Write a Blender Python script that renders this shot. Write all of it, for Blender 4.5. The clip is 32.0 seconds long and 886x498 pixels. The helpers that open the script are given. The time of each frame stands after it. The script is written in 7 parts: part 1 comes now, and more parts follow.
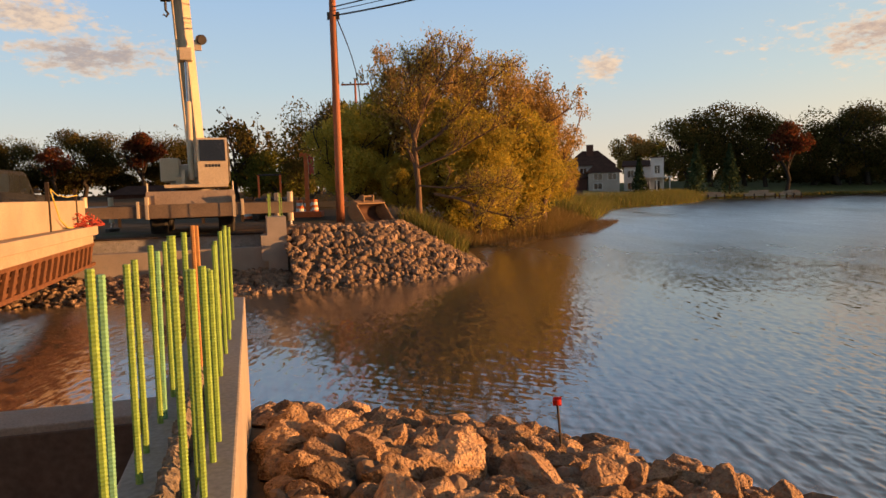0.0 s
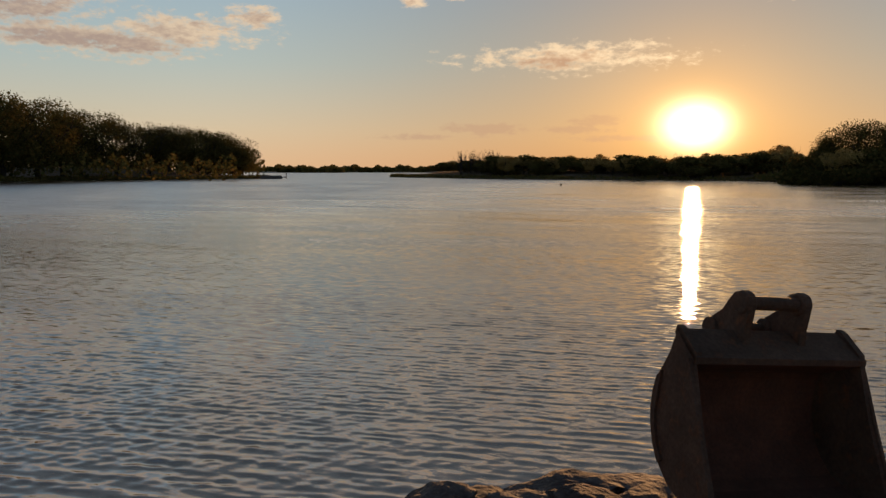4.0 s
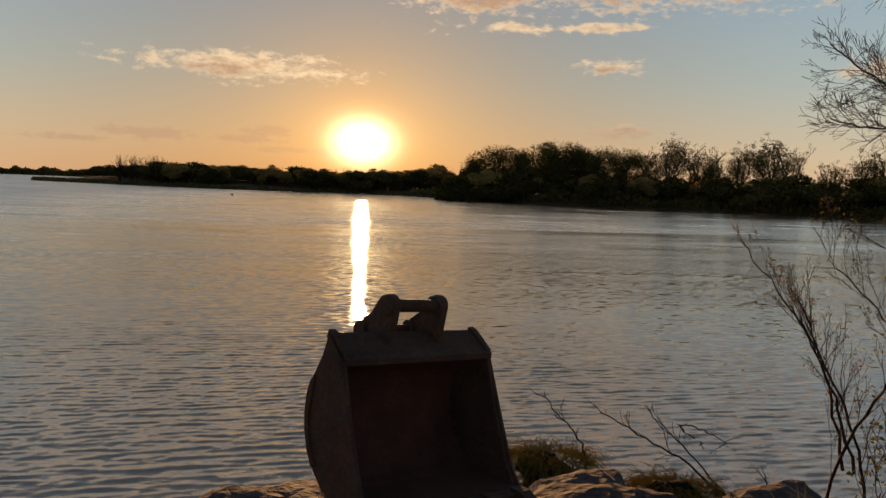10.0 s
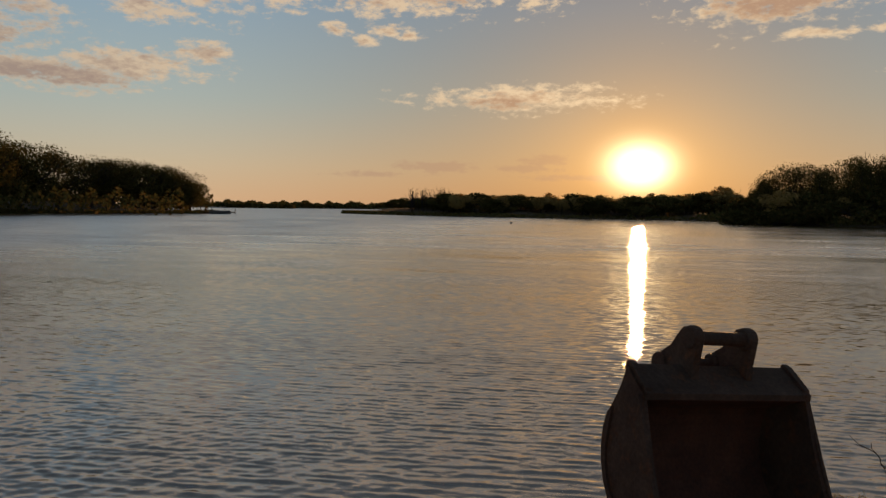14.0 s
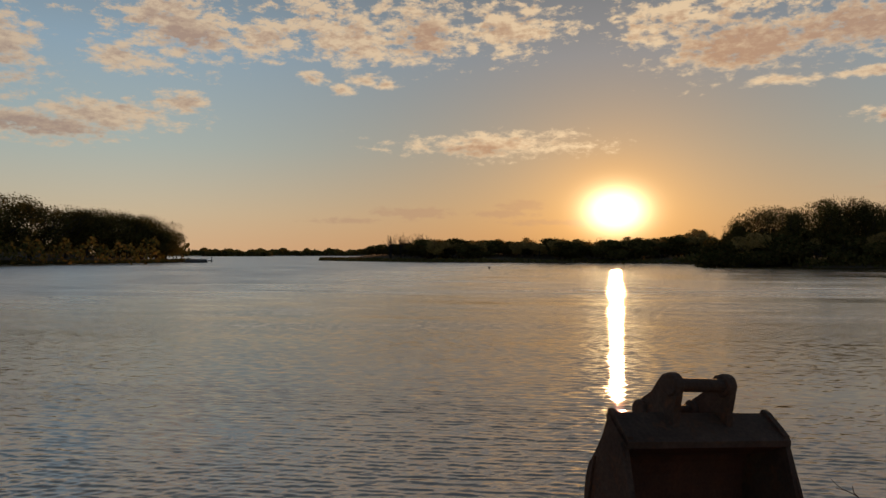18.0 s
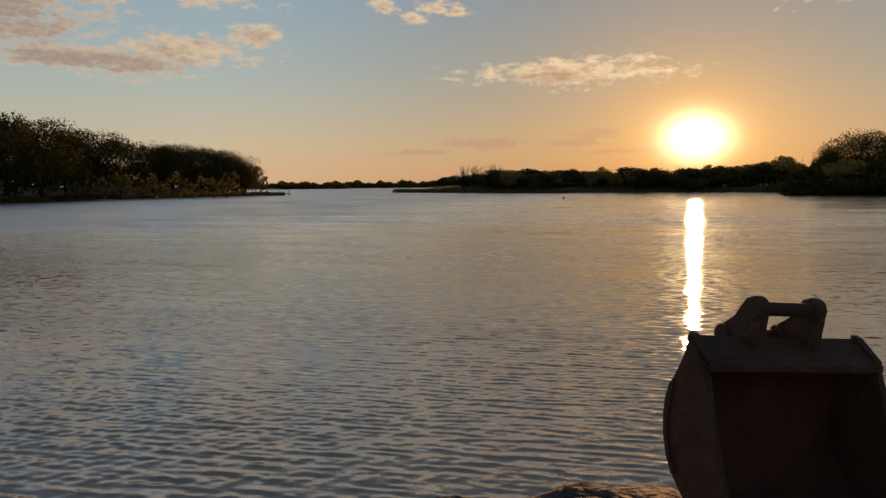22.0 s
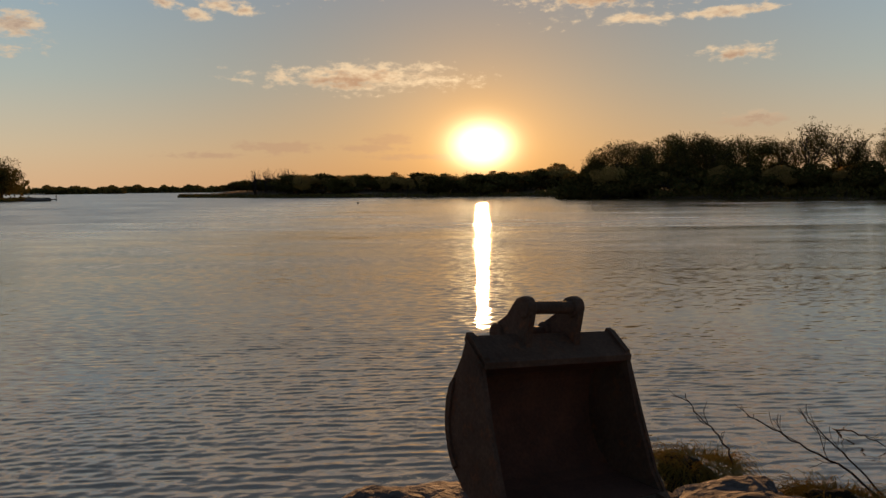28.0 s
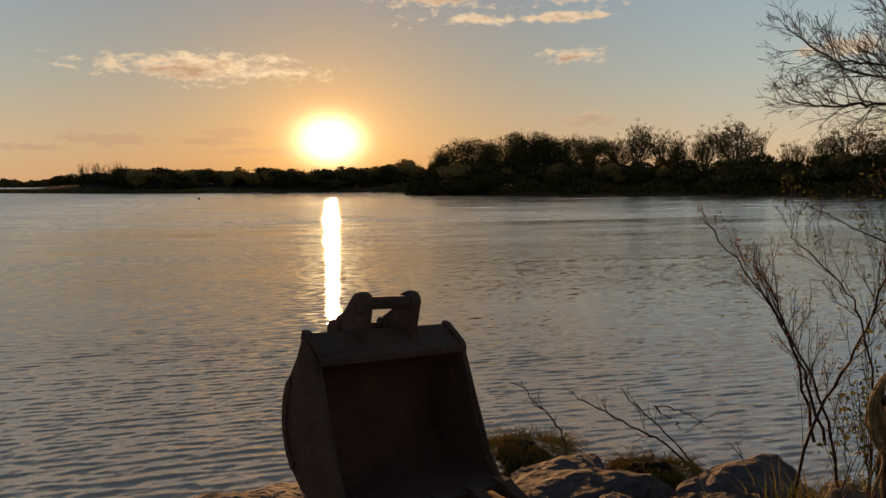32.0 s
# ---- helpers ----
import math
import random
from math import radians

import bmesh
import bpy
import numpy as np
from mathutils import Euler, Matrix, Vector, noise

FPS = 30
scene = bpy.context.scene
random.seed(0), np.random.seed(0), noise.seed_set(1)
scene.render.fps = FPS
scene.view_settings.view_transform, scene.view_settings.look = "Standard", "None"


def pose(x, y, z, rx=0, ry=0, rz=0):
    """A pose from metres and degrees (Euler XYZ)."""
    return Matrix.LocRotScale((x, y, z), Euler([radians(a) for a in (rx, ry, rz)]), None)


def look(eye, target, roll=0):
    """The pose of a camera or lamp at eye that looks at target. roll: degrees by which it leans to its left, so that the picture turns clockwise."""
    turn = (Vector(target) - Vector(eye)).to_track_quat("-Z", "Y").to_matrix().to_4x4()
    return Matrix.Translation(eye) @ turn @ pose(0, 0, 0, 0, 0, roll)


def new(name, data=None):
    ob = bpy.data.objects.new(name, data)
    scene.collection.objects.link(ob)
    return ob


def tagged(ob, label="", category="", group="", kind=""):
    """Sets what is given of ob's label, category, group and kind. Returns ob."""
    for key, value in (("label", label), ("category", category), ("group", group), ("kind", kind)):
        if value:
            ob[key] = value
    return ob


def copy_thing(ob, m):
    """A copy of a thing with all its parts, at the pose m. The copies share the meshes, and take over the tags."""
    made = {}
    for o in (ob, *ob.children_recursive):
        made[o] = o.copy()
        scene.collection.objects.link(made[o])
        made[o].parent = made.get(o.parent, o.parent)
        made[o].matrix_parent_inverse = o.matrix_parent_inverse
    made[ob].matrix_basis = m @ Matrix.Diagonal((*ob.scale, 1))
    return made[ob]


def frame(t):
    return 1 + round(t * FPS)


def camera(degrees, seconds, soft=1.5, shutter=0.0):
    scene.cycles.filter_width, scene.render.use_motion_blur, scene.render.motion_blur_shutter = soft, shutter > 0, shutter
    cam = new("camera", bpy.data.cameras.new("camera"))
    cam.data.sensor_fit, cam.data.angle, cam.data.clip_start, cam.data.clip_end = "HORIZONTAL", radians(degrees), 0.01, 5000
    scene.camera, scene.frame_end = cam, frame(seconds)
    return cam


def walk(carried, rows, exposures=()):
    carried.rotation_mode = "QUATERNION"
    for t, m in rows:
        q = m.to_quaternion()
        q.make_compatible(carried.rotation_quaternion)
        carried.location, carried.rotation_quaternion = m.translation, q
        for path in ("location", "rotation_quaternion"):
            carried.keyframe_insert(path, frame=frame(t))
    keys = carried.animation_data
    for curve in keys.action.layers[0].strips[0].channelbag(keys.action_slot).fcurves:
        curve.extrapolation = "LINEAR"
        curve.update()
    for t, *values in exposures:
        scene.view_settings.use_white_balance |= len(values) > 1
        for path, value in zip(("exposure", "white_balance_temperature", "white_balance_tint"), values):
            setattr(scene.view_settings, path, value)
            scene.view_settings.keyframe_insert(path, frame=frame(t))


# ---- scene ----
EXPOSURES = [(0.0, 1.0, 7200, 14), (1.2, 1.03, 7450, 15), (2.0, 0.97, 6650, 11), (2.5, 0.88, 6600, 10), (3.3, 0.48, 6750, 10), (4.0, 0.43, 6650, 10), (7.0, 0.43, 6750, 10), (9.0, 0.40, 6850, 11), (12.0, 0.23, 6700, 10), (17.0, 0.18, 6700, 10), (20.5, 0.18, 6700, 10), (22.0, 0.26, 6750, 10), (26.0, 0.30, 6750, 10), (28.0, 0.28, 6750, 10), (32.0, 0.35, 6800, 10)]
SUN_POWER = 5.0
WAVE_SLOPE = 0.045
ROUGH_NEAR, ROUGH_FAR, WATER_IOR = 0.06, 0.20, 4.0
HAZE = ((0, (0.40, 0.30, 0.21)), (90, (0.07, 0.10, 0.15)), (3, (0.37, 0.32, 0.25)), (8, (0.26, 0.30, 0.30)), (15, (0.185, 0.255, 0.325)), (24, (0.095, 0.103, 0.118)), (38, (0.055, 0.06, 0.07)))
WARM_LOW = (0.80, 0.37, 0.15, 1)
WARM_NEAR = (1.0, 0.46, 0.12, 1)
CLOUD_RIM_FAR, CLOUD_RIM_NEAR = (0.41, 0.325, 0.25, 1), (0.90, 0.66, 0.40, 1)
CLOUD_BELLY_FAR, CLOUD_BELLY_NEAR = (0.20, 0.185, 0.19, 1), (0.52, 0.29, 0.15, 1)
SKY_NEAR, SKY_FAR = (0.575, 0.60, 0.63, 1), (1.0, 1.06, 1.07, 1)
FOV = 62.72
PATH = [
    (0.0, -0.000, 0.000, 1.650, 85.45, 1.74, -0.14),
    (0.5, -0.023, -0.025, 1.645, 85.38, 1.23, -9.05),
    (1.0, -0.009, -0.061, 1.665, 85.40, 1.16, -14.38),
    (1.5, 0.064, -0.071, 1.665, 85.76, 1.14, -20.52),
    (2.0, 0.135, -0.075, 1.653, 85.45, 0.12, -29.99),
    (2.5, 0.109, -0.060, 1.653, 84.98, -0.05, -41.02),
    (3.0, 0.082, -0.043, 1.653, 84.90, -0.14, -52.47),
    (3.5, 0.056, -0.028, 1.654, 84.74, 0.08, -63.53),
    (4.0, 0.031, -0.013, 1.655, 83.84, -0.14, -73.71),
    (4.5, 0.039, -0.039, 1.659, 83.34, -1.13, -81.50),
    (6.5, 0.067, -0.142, 1.647, 85.86, -2.01, -104.56),
    (7.0, 0.068, -0.163, 1.649, 86.94, -1.34, -108.02),
    (7.5, 0.074, -0.183, 1.655, 87.75, -1.26, -110.50),
    (8.0, 0.072, -0.196, 1.648, 87.73, -0.95, -111.58),
    (8.5, 0.069, -0.202, 1.644, 87.12, -1.02, -111.30),
    (9.0, 0.071, -0.191, 1.636, 86.47, -1.31, -109.23),
    (9.5, 0.093, -0.153, 1.632, 85.76, -1.93, -104.41),
    (10.0, 0.082, -0.126, 1.631, 85.22, -2.17, -98.96),
    (10.5, 0.076, -0.106, 1.634, 85.43, -1.85, -93.97),
    (11.0, 0.112, -0.069, 1.633, 85.90, -1.97, -88.62),
    (11.5, 0.124, -0.033, 1.636, 86.69, -2.13, -85.03),
    (12.0, 0.118, -0.004, 1.636, 86.90, -2.05, -81.74),
    (12.5, 0.106, -0.001, 1.629, 86.96, -1.25, -79.47),
    (13.0, 0.098, -0.003, 1.626, 86.69, -0.96, -78.46),
    (13.5, 0.105, -0.012, 1.631, 86.56, -0.89, -78.06),
    (14.0, 0.106, -0.006, 1.631, 86.78, -0.75, -77.53),
    (14.5, 0.114, -0.004, 1.627, 86.69, -0.97, -76.95),
    (16.5, 0.107, -0.003, 1.648, 89.19, 0.06, -77.54),
    (17.0, 0.100, -0.013, 1.655, 89.99, -0.06, -78.66),
    (17.5, 0.091, -0.011, 1.661, 90.42, -0.22, -79.42),
    (18.0, 0.096, -0.006, 1.658, 90.39, -0.05, -79.24),
    (18.5, 0.089, -0.002, 1.659, 90.36, -0.01, -78.31),
    (19.0, 0.084, 0.005, 1.658, 90.45, -0.18, -77.93),
    (19.5, 0.062, 0.014, 1.662, 90.33, -0.21, -77.58),
    (20.0, 0.070, 0.017, 1.659, 90.24, -0.06, -76.78),
    (20.5, 0.075, 0.021, 1.655, 90.08, 0.03, -76.12),
    (21.0, 0.080, 0.023, 1.648, 89.05, 0.01, -74.94),
    (21.5, 0.083, 0.030, 1.630, 86.83, 0.16, -73.61),
    (22.0, 0.092, 0.020, 1.612, 85.00, 0.54, -73.52),
    (22.5, 0.103, 0.006, 1.605, 84.17, 0.29, -74.63),
    (23.0, 0.113, 0.015, 1.605, 83.66, 0.24, -75.07),
    (23.5, 0.109, 0.024, 1.607, 83.34, 0.17, -74.75),
    (24.0, 0.091, 0.037, 1.609, 83.32, -0.17, -73.85),
    (24.5, 0.093, 0.037, 1.605, 83.58, -0.23, -73.50),
    (26.5, 0.053, 0.000, 1.617, 82.70, -0.28, -77.23),
    (27.0, 0.055, -0.019, 1.634, 83.70, 0.14, -82.09),
    (27.5, 0.077, -0.039, 1.633, 84.75, 0.67, -86.51),
    (28.0, 0.089, -0.057, 1.635, 85.22, 0.52, -89.55),
    (28.5, 0.090, -0.073, 1.634, 85.19, 0.35, -92.29),
    (29.0, 0.082, -0.094, 1.630, 84.52, 0.54, -94.71),
    (29.5, 0.092, -0.107, 1.632, 84.17, 0.68, -97.17),
    (30.0, 0.087, -0.126, 1.636, 84.35, 0.79, -98.97),
    (30.5, 0.071, -0.139, 1.641, 84.79, 0.87, -100.33),
    (31.0, 0.080, -0.136, 1.638, 85.05, 0.75, -101.12),
    (31.5, 0.083, -0.137, 1.637, 85.04, 0.62, -101.24),
    (32.0, 0.073, -0.138, 1.636, 84.79, 0.33, -101.36),
]
cam = camera(FOV, 32.0)
walk(cam, [(t, pose(x, y, z, rx, ry, rz)) for t, x, y, z, rx, ry, rz in PATH], EXPOSURES)

SUN_AZ, SUN_EL = 92.6, 3.5          # degrees, clockwise from +y, and above the horizon
sun_dir = Vector((math.sin(radians(SUN_AZ)) * math.cos(radians(SUN_EL)), math.cos(radians(SUN_AZ)) * math.cos(radians(SUN_EL)), math.sin(radians(SUN_EL))))

world = bpy.data.worlds.new("evening_sky")
scene.world = world
world.use_nodes = True
wt = world.node_tree
wt.nodes.clear()


def wn(kind, **props):
    n = wt.nodes.new(kind)
    for k, v in props.items():
        if k == "operation":
            n.operation = v
        elif k == "blend_type":
            n.blend_type = v
        elif k == "use_clamp":
            n.use_clamp = v
    return n


def wset(n, i, v):
    if isinstance(v, bpy.types.NodeSocket):
        wt.links.new(v, n.inputs[i])
    else:
        n.inputs[i].default_value = v


def wmath(op, a, b=0.0, c=0.0):
    n = wn("ShaderNodeMath", operation=op)
    wset(n, 0, a), wset(n, 1, b), wset(n, 2, c)
    return n.outputs[0]


def wvec(op, a, b=(0, 0, 0), c=(0, 0, 0), out=0):
    n = wn("ShaderNodeVectorMath", operation=op)
    wset(n, 0, a), wset(n, 1, b), wset(n, 2, c)
    return n.outputs[out]


def wmix(fac, a, b, blend="MIX"):
    n = wt.nodes.new("ShaderNodeMix")
    n.data_type = "RGBA"
    n.blend_type = blend
    n.clamp_factor = True
    wset(n, 0, fac), wset(n, 6, a), wset(n, 7, b)
    return n.outputs[2]


def wstep(v, lo, hi):
    n = wt.nodes.new("ShaderNodeMapRange")
    n.interpolation_type = "SMOOTHSTEP"
    wset(n, 0, v), wset(n, 1, lo), wset(n, 2, hi)
    return n.outputs[0]


def wnoise(vec, scale, detail, rough):
    n = wt.nodes.new("ShaderNodeTexNoise")
    wset(n, 0, vec)
    n.inputs["Scale"].default_value, n.inputs["Detail"].default_value, n.inputs["Roughness"].default_value = scale, detail, rough
    return n.outputs[0]


heading = wt.nodes.new("ShaderNodeTexCoord").outputs["Generated"]
heading = wvec("NORMALIZE", heading)
sep = wt.nodes.new("ShaderNodeSeparateXYZ")
wset(sep, 0, heading)
azimuth = wmath("MULTIPLY", wmath("ARCTAN2", sep.outputs[0], sep.outputs[1]), 57.29578)
elevation = wmath("MULTIPLY", wmath("ARCSINE", sep.outputs[2]), 57.29578)
comb = wt.nodes.new("ShaderNodeCombineXYZ")
wset(comb, 0, azimuth), wset(comb, 1, elevation), wset(comb, 2, 0.0)
chart = comb.outputs[0]             # degrees of azimuth and elevation

sky = wt.nodes.new("ShaderNodeTexSky")
sky.sky_type, sky.sun_disc = "NISHITA", False
sky.sun_elevation, sky.sun_rotation = radians(SUN_EL), radians(SUN_AZ)
sky.air_density, sky.dust_density, sky.ozone_density = 1.0, 1.6, 1.5
wset(sky, 0, heading)
SKY_GAIN = 0.02
base = wvec("SCALE", sky.outputs[0])
base.node.inputs[3].default_value = SKY_GAIN

# haze: a pale band over the horizon that turns blue with height, warmed round the low sun
toward = wvec("DOT_PRODUCT", heading, tuple(sun_dir), out=1)
apart = wmath("MULTIPLY", wmath("ARCCOSINE", wmath("MINIMUM", toward, 0.999999)), 57.29578)
up = wmath("MAXIMUM", elevation, 0.0)
ramp = wt.nodes.new("ShaderNodeValToRGB")
for k, (pos, colour) in enumerate(HAZE):
    e = ramp.color_ramp.elements[k] if k < 2 else ramp.color_ramp.elements.new(pos / 90)
    e.position, e.color = pos / 90, (*colour, 1)
wset(ramp, 0, wmath("DIVIDE", up, 90.0))
total = wvec("ADD", base, ramp.outputs[0])
low = wmath("POWER", 2.718, wmath("MULTIPLY", up, -1 / 3.4))
side = wmath("POWER", 2.718, wmath("MULTIPLY", apart, -1 / 38.0))
total = wmix(wmath("MULTIPLY", wmath("MULTIPLY", low, side), 0.80), total, WARM_LOW)
total = wmix(wmath("MULTIPLY", wmath("POWER", 2.718, wmath("MULTIPLY", apart, -1 / 5.2)), 0.75), total, WARM_NEAR)

# clouds: soft ellipses broken up by noise, and a mackerel field higher up
fields = []


thick = []


def cloud(az, el, ra, re, dense=False):
    """A bank of cloud at an azimuth and elevation, with its half width and half height, in degrees; a dense one has a grey belly."""
    off = wvec("MULTIPLY_ADD", chart, (1 / ra, 1 / re, 0), (-az / ra, -el / re, 0))
    (thick if dense == "belly" else fields).append(wvec("LENGTH", off, out=1))
    if dense is True:
        thick.append(fields[-1])


cloud(83.6, 8.5, 8.2, 1.1), cloud(49.6, 9.0, 6.5, 1.0), cloud(55.3, 10.3, 4.6, 1.0), cloud(59.7, 11.0, 2.3, 0.9)
cloud(69.1, 13.4, 1.5, 0.7), cloud(71.1, 12.6, 1.3, 0.5), cloud(73.0, 13.4, 1.7, 0.6), cloud(75.0, 13.1, 1.2, 0.5)
cloud(76.5, 3.2, 3.0, 0.45, True), cloud(83.8, 3.1, 2.6, 0.35, True), cloud(85.5, 3.8, 1.8, 0.5, True), cloud(59.2, 16.4, 5.4, 2.8)
cloud(65.4, 16.1, 3.5, 1.5), cloud(71.9, 16.6, 4.5, 2.2), cloud(77.5, 17.0, 3.6, 3.0), cloud(84.4, 16.9, 4.5, 2.0)
cloud(95.8, 16.2, 3.6, 1.5), cloud(47.5, 14.1, 3.2, 2.5), cloud(55.1, 14.1, 2.6, 1.2), cloud(111.0, 9.4, 2.7, 0.65)
cloud(104.3, 12.3, 3.2, 0.5), cloud(110.5, 12.3, 3.9, 0.45), cloud(101.0, 14.9, 6.5, 2.3, True), cloud(113.1, 15.6, 11.6, 2.5, True)
cloud(123.8, 15.2, 8.9, 2.2, True), cloud(35.5, 9.6, 10.0, 2.4, True), cloud(41.9, 11.9, 8.8, 3.3, True), cloud(46.5, 9.0, 6.6, 1.4)
cloud(54.1, 9.8, 5.6, 1.1), cloud(12.7, 8.9, 2.0, 1.3), cloud(37.7, 7.1, 3.2, 0.6), cloud(-24.4, 10.1, 6.4, 1.4, True)
cloud(-28.4, 12.6, 4.6, 1.5), cloud(112.9, 4.8, 2.6, 0.6, True), cloud(130.0, 9.0, 3.0, 0.7), cloud(72.0, 2.6, 3.5, 0.35, True)
cloud(90.0, 2.4, 7.0, 0.3, True), cloud(39.5, 11.6, 8.0, 2.0, True)
cloud(81.6, 8.1, 4.4, 0.6, "belly"), cloud(111.0, 9.2, 2.0, 0.5, "belly"), cloud(47.5, 8.9, 8.0, 0.9, "belly"), cloud(50.5, 8.6, 6.0, 0.8, "belly"), cloud(77.5, 16.6, 2.6, 1.8, "belly"), cloud(60.0, 15.6, 3.0, 1.2, "belly")


def lowest(values):
    out = values[0]
    for f in values[1:]:
        out = wmath("MINIMUM", out, f)
    return out


def vapour(at, share):
    """The density of the cloud seen at a place of the chart; share is its ellipse field there."""
    warp = wnoise(wvec("MULTIPLY", at, (0.16, 0.42, 0)), 1.0, 6.0, 0.55)
    fine = wnoise(wvec("MULTIPLY", at, (0.72, 1.65, 0)), 1.0, 7.0, 0.62)
    ragged = wmath("ADD", wmath("MULTIPLY", wmath("SUBTRACT", warp, 0.5), 1.7), wmath("MULTIPLY", wmath("SUBTRACT", fine, 0.5), 2.7))
    bank = wmath("ADD", wmath("SUBTRACT", 1.0, share), ragged)
    # broken altocumulus overhead toward the sun
    flock = wnoise(wvec("MULTIPLY", at, (0.17, 0.36, 0)), 1.0, 7.0, 0.62)
    puffs = wnoise(wvec("MULTIPLY", at, (0.62, 1.15, 0)), 1.0, 6.0, 0.62)
    flock = wmath("ADD", wmath("MULTIPLY", flock, 0.5), wmath("MULTIPLY", puffs, 0.5))
    flock = wmath("SUBTRACT", wmath("MULTIPLY", wmath("MULTIPLY", flock, window), 9.0), 4.55)
    bank = wmath("ADD", bank, wmath("MULTIPLY", wmath("MULTIPLY", wmath("SUBTRACT", puffs, 0.5), window), 3.2))
    return wmath("MAXIMUM", bank, flock), warp, fine


window = wmath("MULTIPLY", wmath("MULTIPLY", wstep(elevation, 12.5, 17.0), wstep(elevation, 42.0, 22.0)), wmath("MULTIPLY", wstep(azimuth, 34.0, 52.0), wstep(azimuth, 190.0, 140.0)))
near = lowest(fields)
deep = lowest(thick)
body, warp, fine = vapour(chart, near)
body = wmath("ADD", body, wmath("MULTIPLY", wmath("SUBTRACT", wnoise(wvec("MULTIPLY", chart, (2.0, 4.0, 0)), 1.0, 5.0, 0.6), 0.5), 0.8))
# what stands between a wisp and the light above it
above, _w, _f = vapour(wvec("ADD", chart, (0.35, 0.62, 0)), near)
cover = wmath("POWER", wstep(body, -0.10, 0.72), 0.85)
mass = wmath("ADD", wmath("SUBTRACT", 1.0, deep), wmath("ADD", wmath("MULTIPLY", wmath("SUBTRACT", warp, 0.5), 1.6), wmath("MULTIPLY", wmath("SUBTRACT", fine, 0.5), 1.0)))
shade = wmath("MULTIPLY", wstep(above, 0.0, 1.1), wstep(body, 0.1, 0.9))
core = wmath("MAXIMUM", wmath("MULTIPLY", shade, 0.62), wmath("MULTIPLY", wmath("MULTIPLY", wstep(mass, -0.2, 0.7), wstep(body, 0.0, 0.7)), 0.95))
lit = wmath("MULTIPLY", wmath("SUBTRACT", body, above), 0.38)
lumps = wnoise(wvec("MULTIPLY", chart, (1.5, 3.1, 0)), 1.0, 6.0, 0.6)
core = wmath("ADD", wmath("SUBTRACT", core, lit), wmath("MULTIPLY", wmath("SUBTRACT", lumps, 0.5), 1.5))
core = wmath("MINIMUM", wmath("MAXIMUM", core, wmath("SUBTRACT", 1.0, wstep(elevation, 4.0, 6.5))), 1.0)     # the low streaks have no lit side
cover = wmath("MULTIPLY", wmath("MULTIPLY", cover, wstep(elevation, 0.6, 2.6)), wmath("ADD", 0.6, wmath("MULTIPLY", wstep(elevation, 4.0, 7.0), 0.4)))
glow = wmath("POWER", 2.718, wmath("MULTIPLY", apart, -1 / 30.0))
rim = wmix(glow, CLOUD_RIM_FAR, CLOUD_RIM_NEAR)
belly = wmix(wmath("POWER", glow, 0.75), CLOUD_BELLY_FAR, CLOUD_BELLY_NEAR)
total = wvec("MULTIPLY", total, wmix(wstep(apart, 6.0, 40.0), SKY_NEAR, SKY_FAR))
total = wvec("MULTIPLY", total, wmix(wstep(apart, 50.0, 85.0), (1, 1, 1, 1), (0.84, 0.93, 1.10, 1)))
total = wmix(wmath("MULTIPLY", cover, 0.9), total, wmix(core, rim, belly))

# camera bloom round the sun, put into the sky colour, far too bright for the film
across = wmath("MULTIPLY", wmath("SUBTRACT", azimuth, SUN_AZ), 0.82)
rise = wmath("MULTIPLY", wmath("SUBTRACT", elevation, SUN_EL - 0.15), 1.12)
spread2 = wmath("ADD", wmath("MULTIPLY", across, across), wmath("MULTIPLY", rise, rise))
disc = wmath("MULTIPLY", wmath("POWER", 2.718, wmath("MULTIPLY", spread2, -1 / 2.6)), 2.6)
halo = wmath("MULTIPLY", wmath("POWER", 2.718, wmath("MULTIPLY", wmath("SQRT", spread2), -1 / 2.2)), 0.85)
total = wvec("ADD", total, wvec("MULTIPLY", (1.0, 0.86, 0.55), disc))
total = wvec("ADD", total, wvec("MULTIPLY", (1.0, 0.52, 0.14), halo))
back = wt.nodes.new("ShaderNodeBackground")
wset(back, 0, total), wset(back, 1, 1.0)
wout = wt.nodes.new("ShaderNodeOutputWorld")
wt.links.new(back.outputs[0], wout.inputs[0])

sun = new("sun", bpy.data.lights.new("sun", "SUN"))
sun.data.energy, sun.data.angle, sun.data.color = SUN_POWER, radians(0.6), (1.0, 0.50, 0.20)
sun.matrix_world = look(sun_dir * 500, (0, 0, 0))

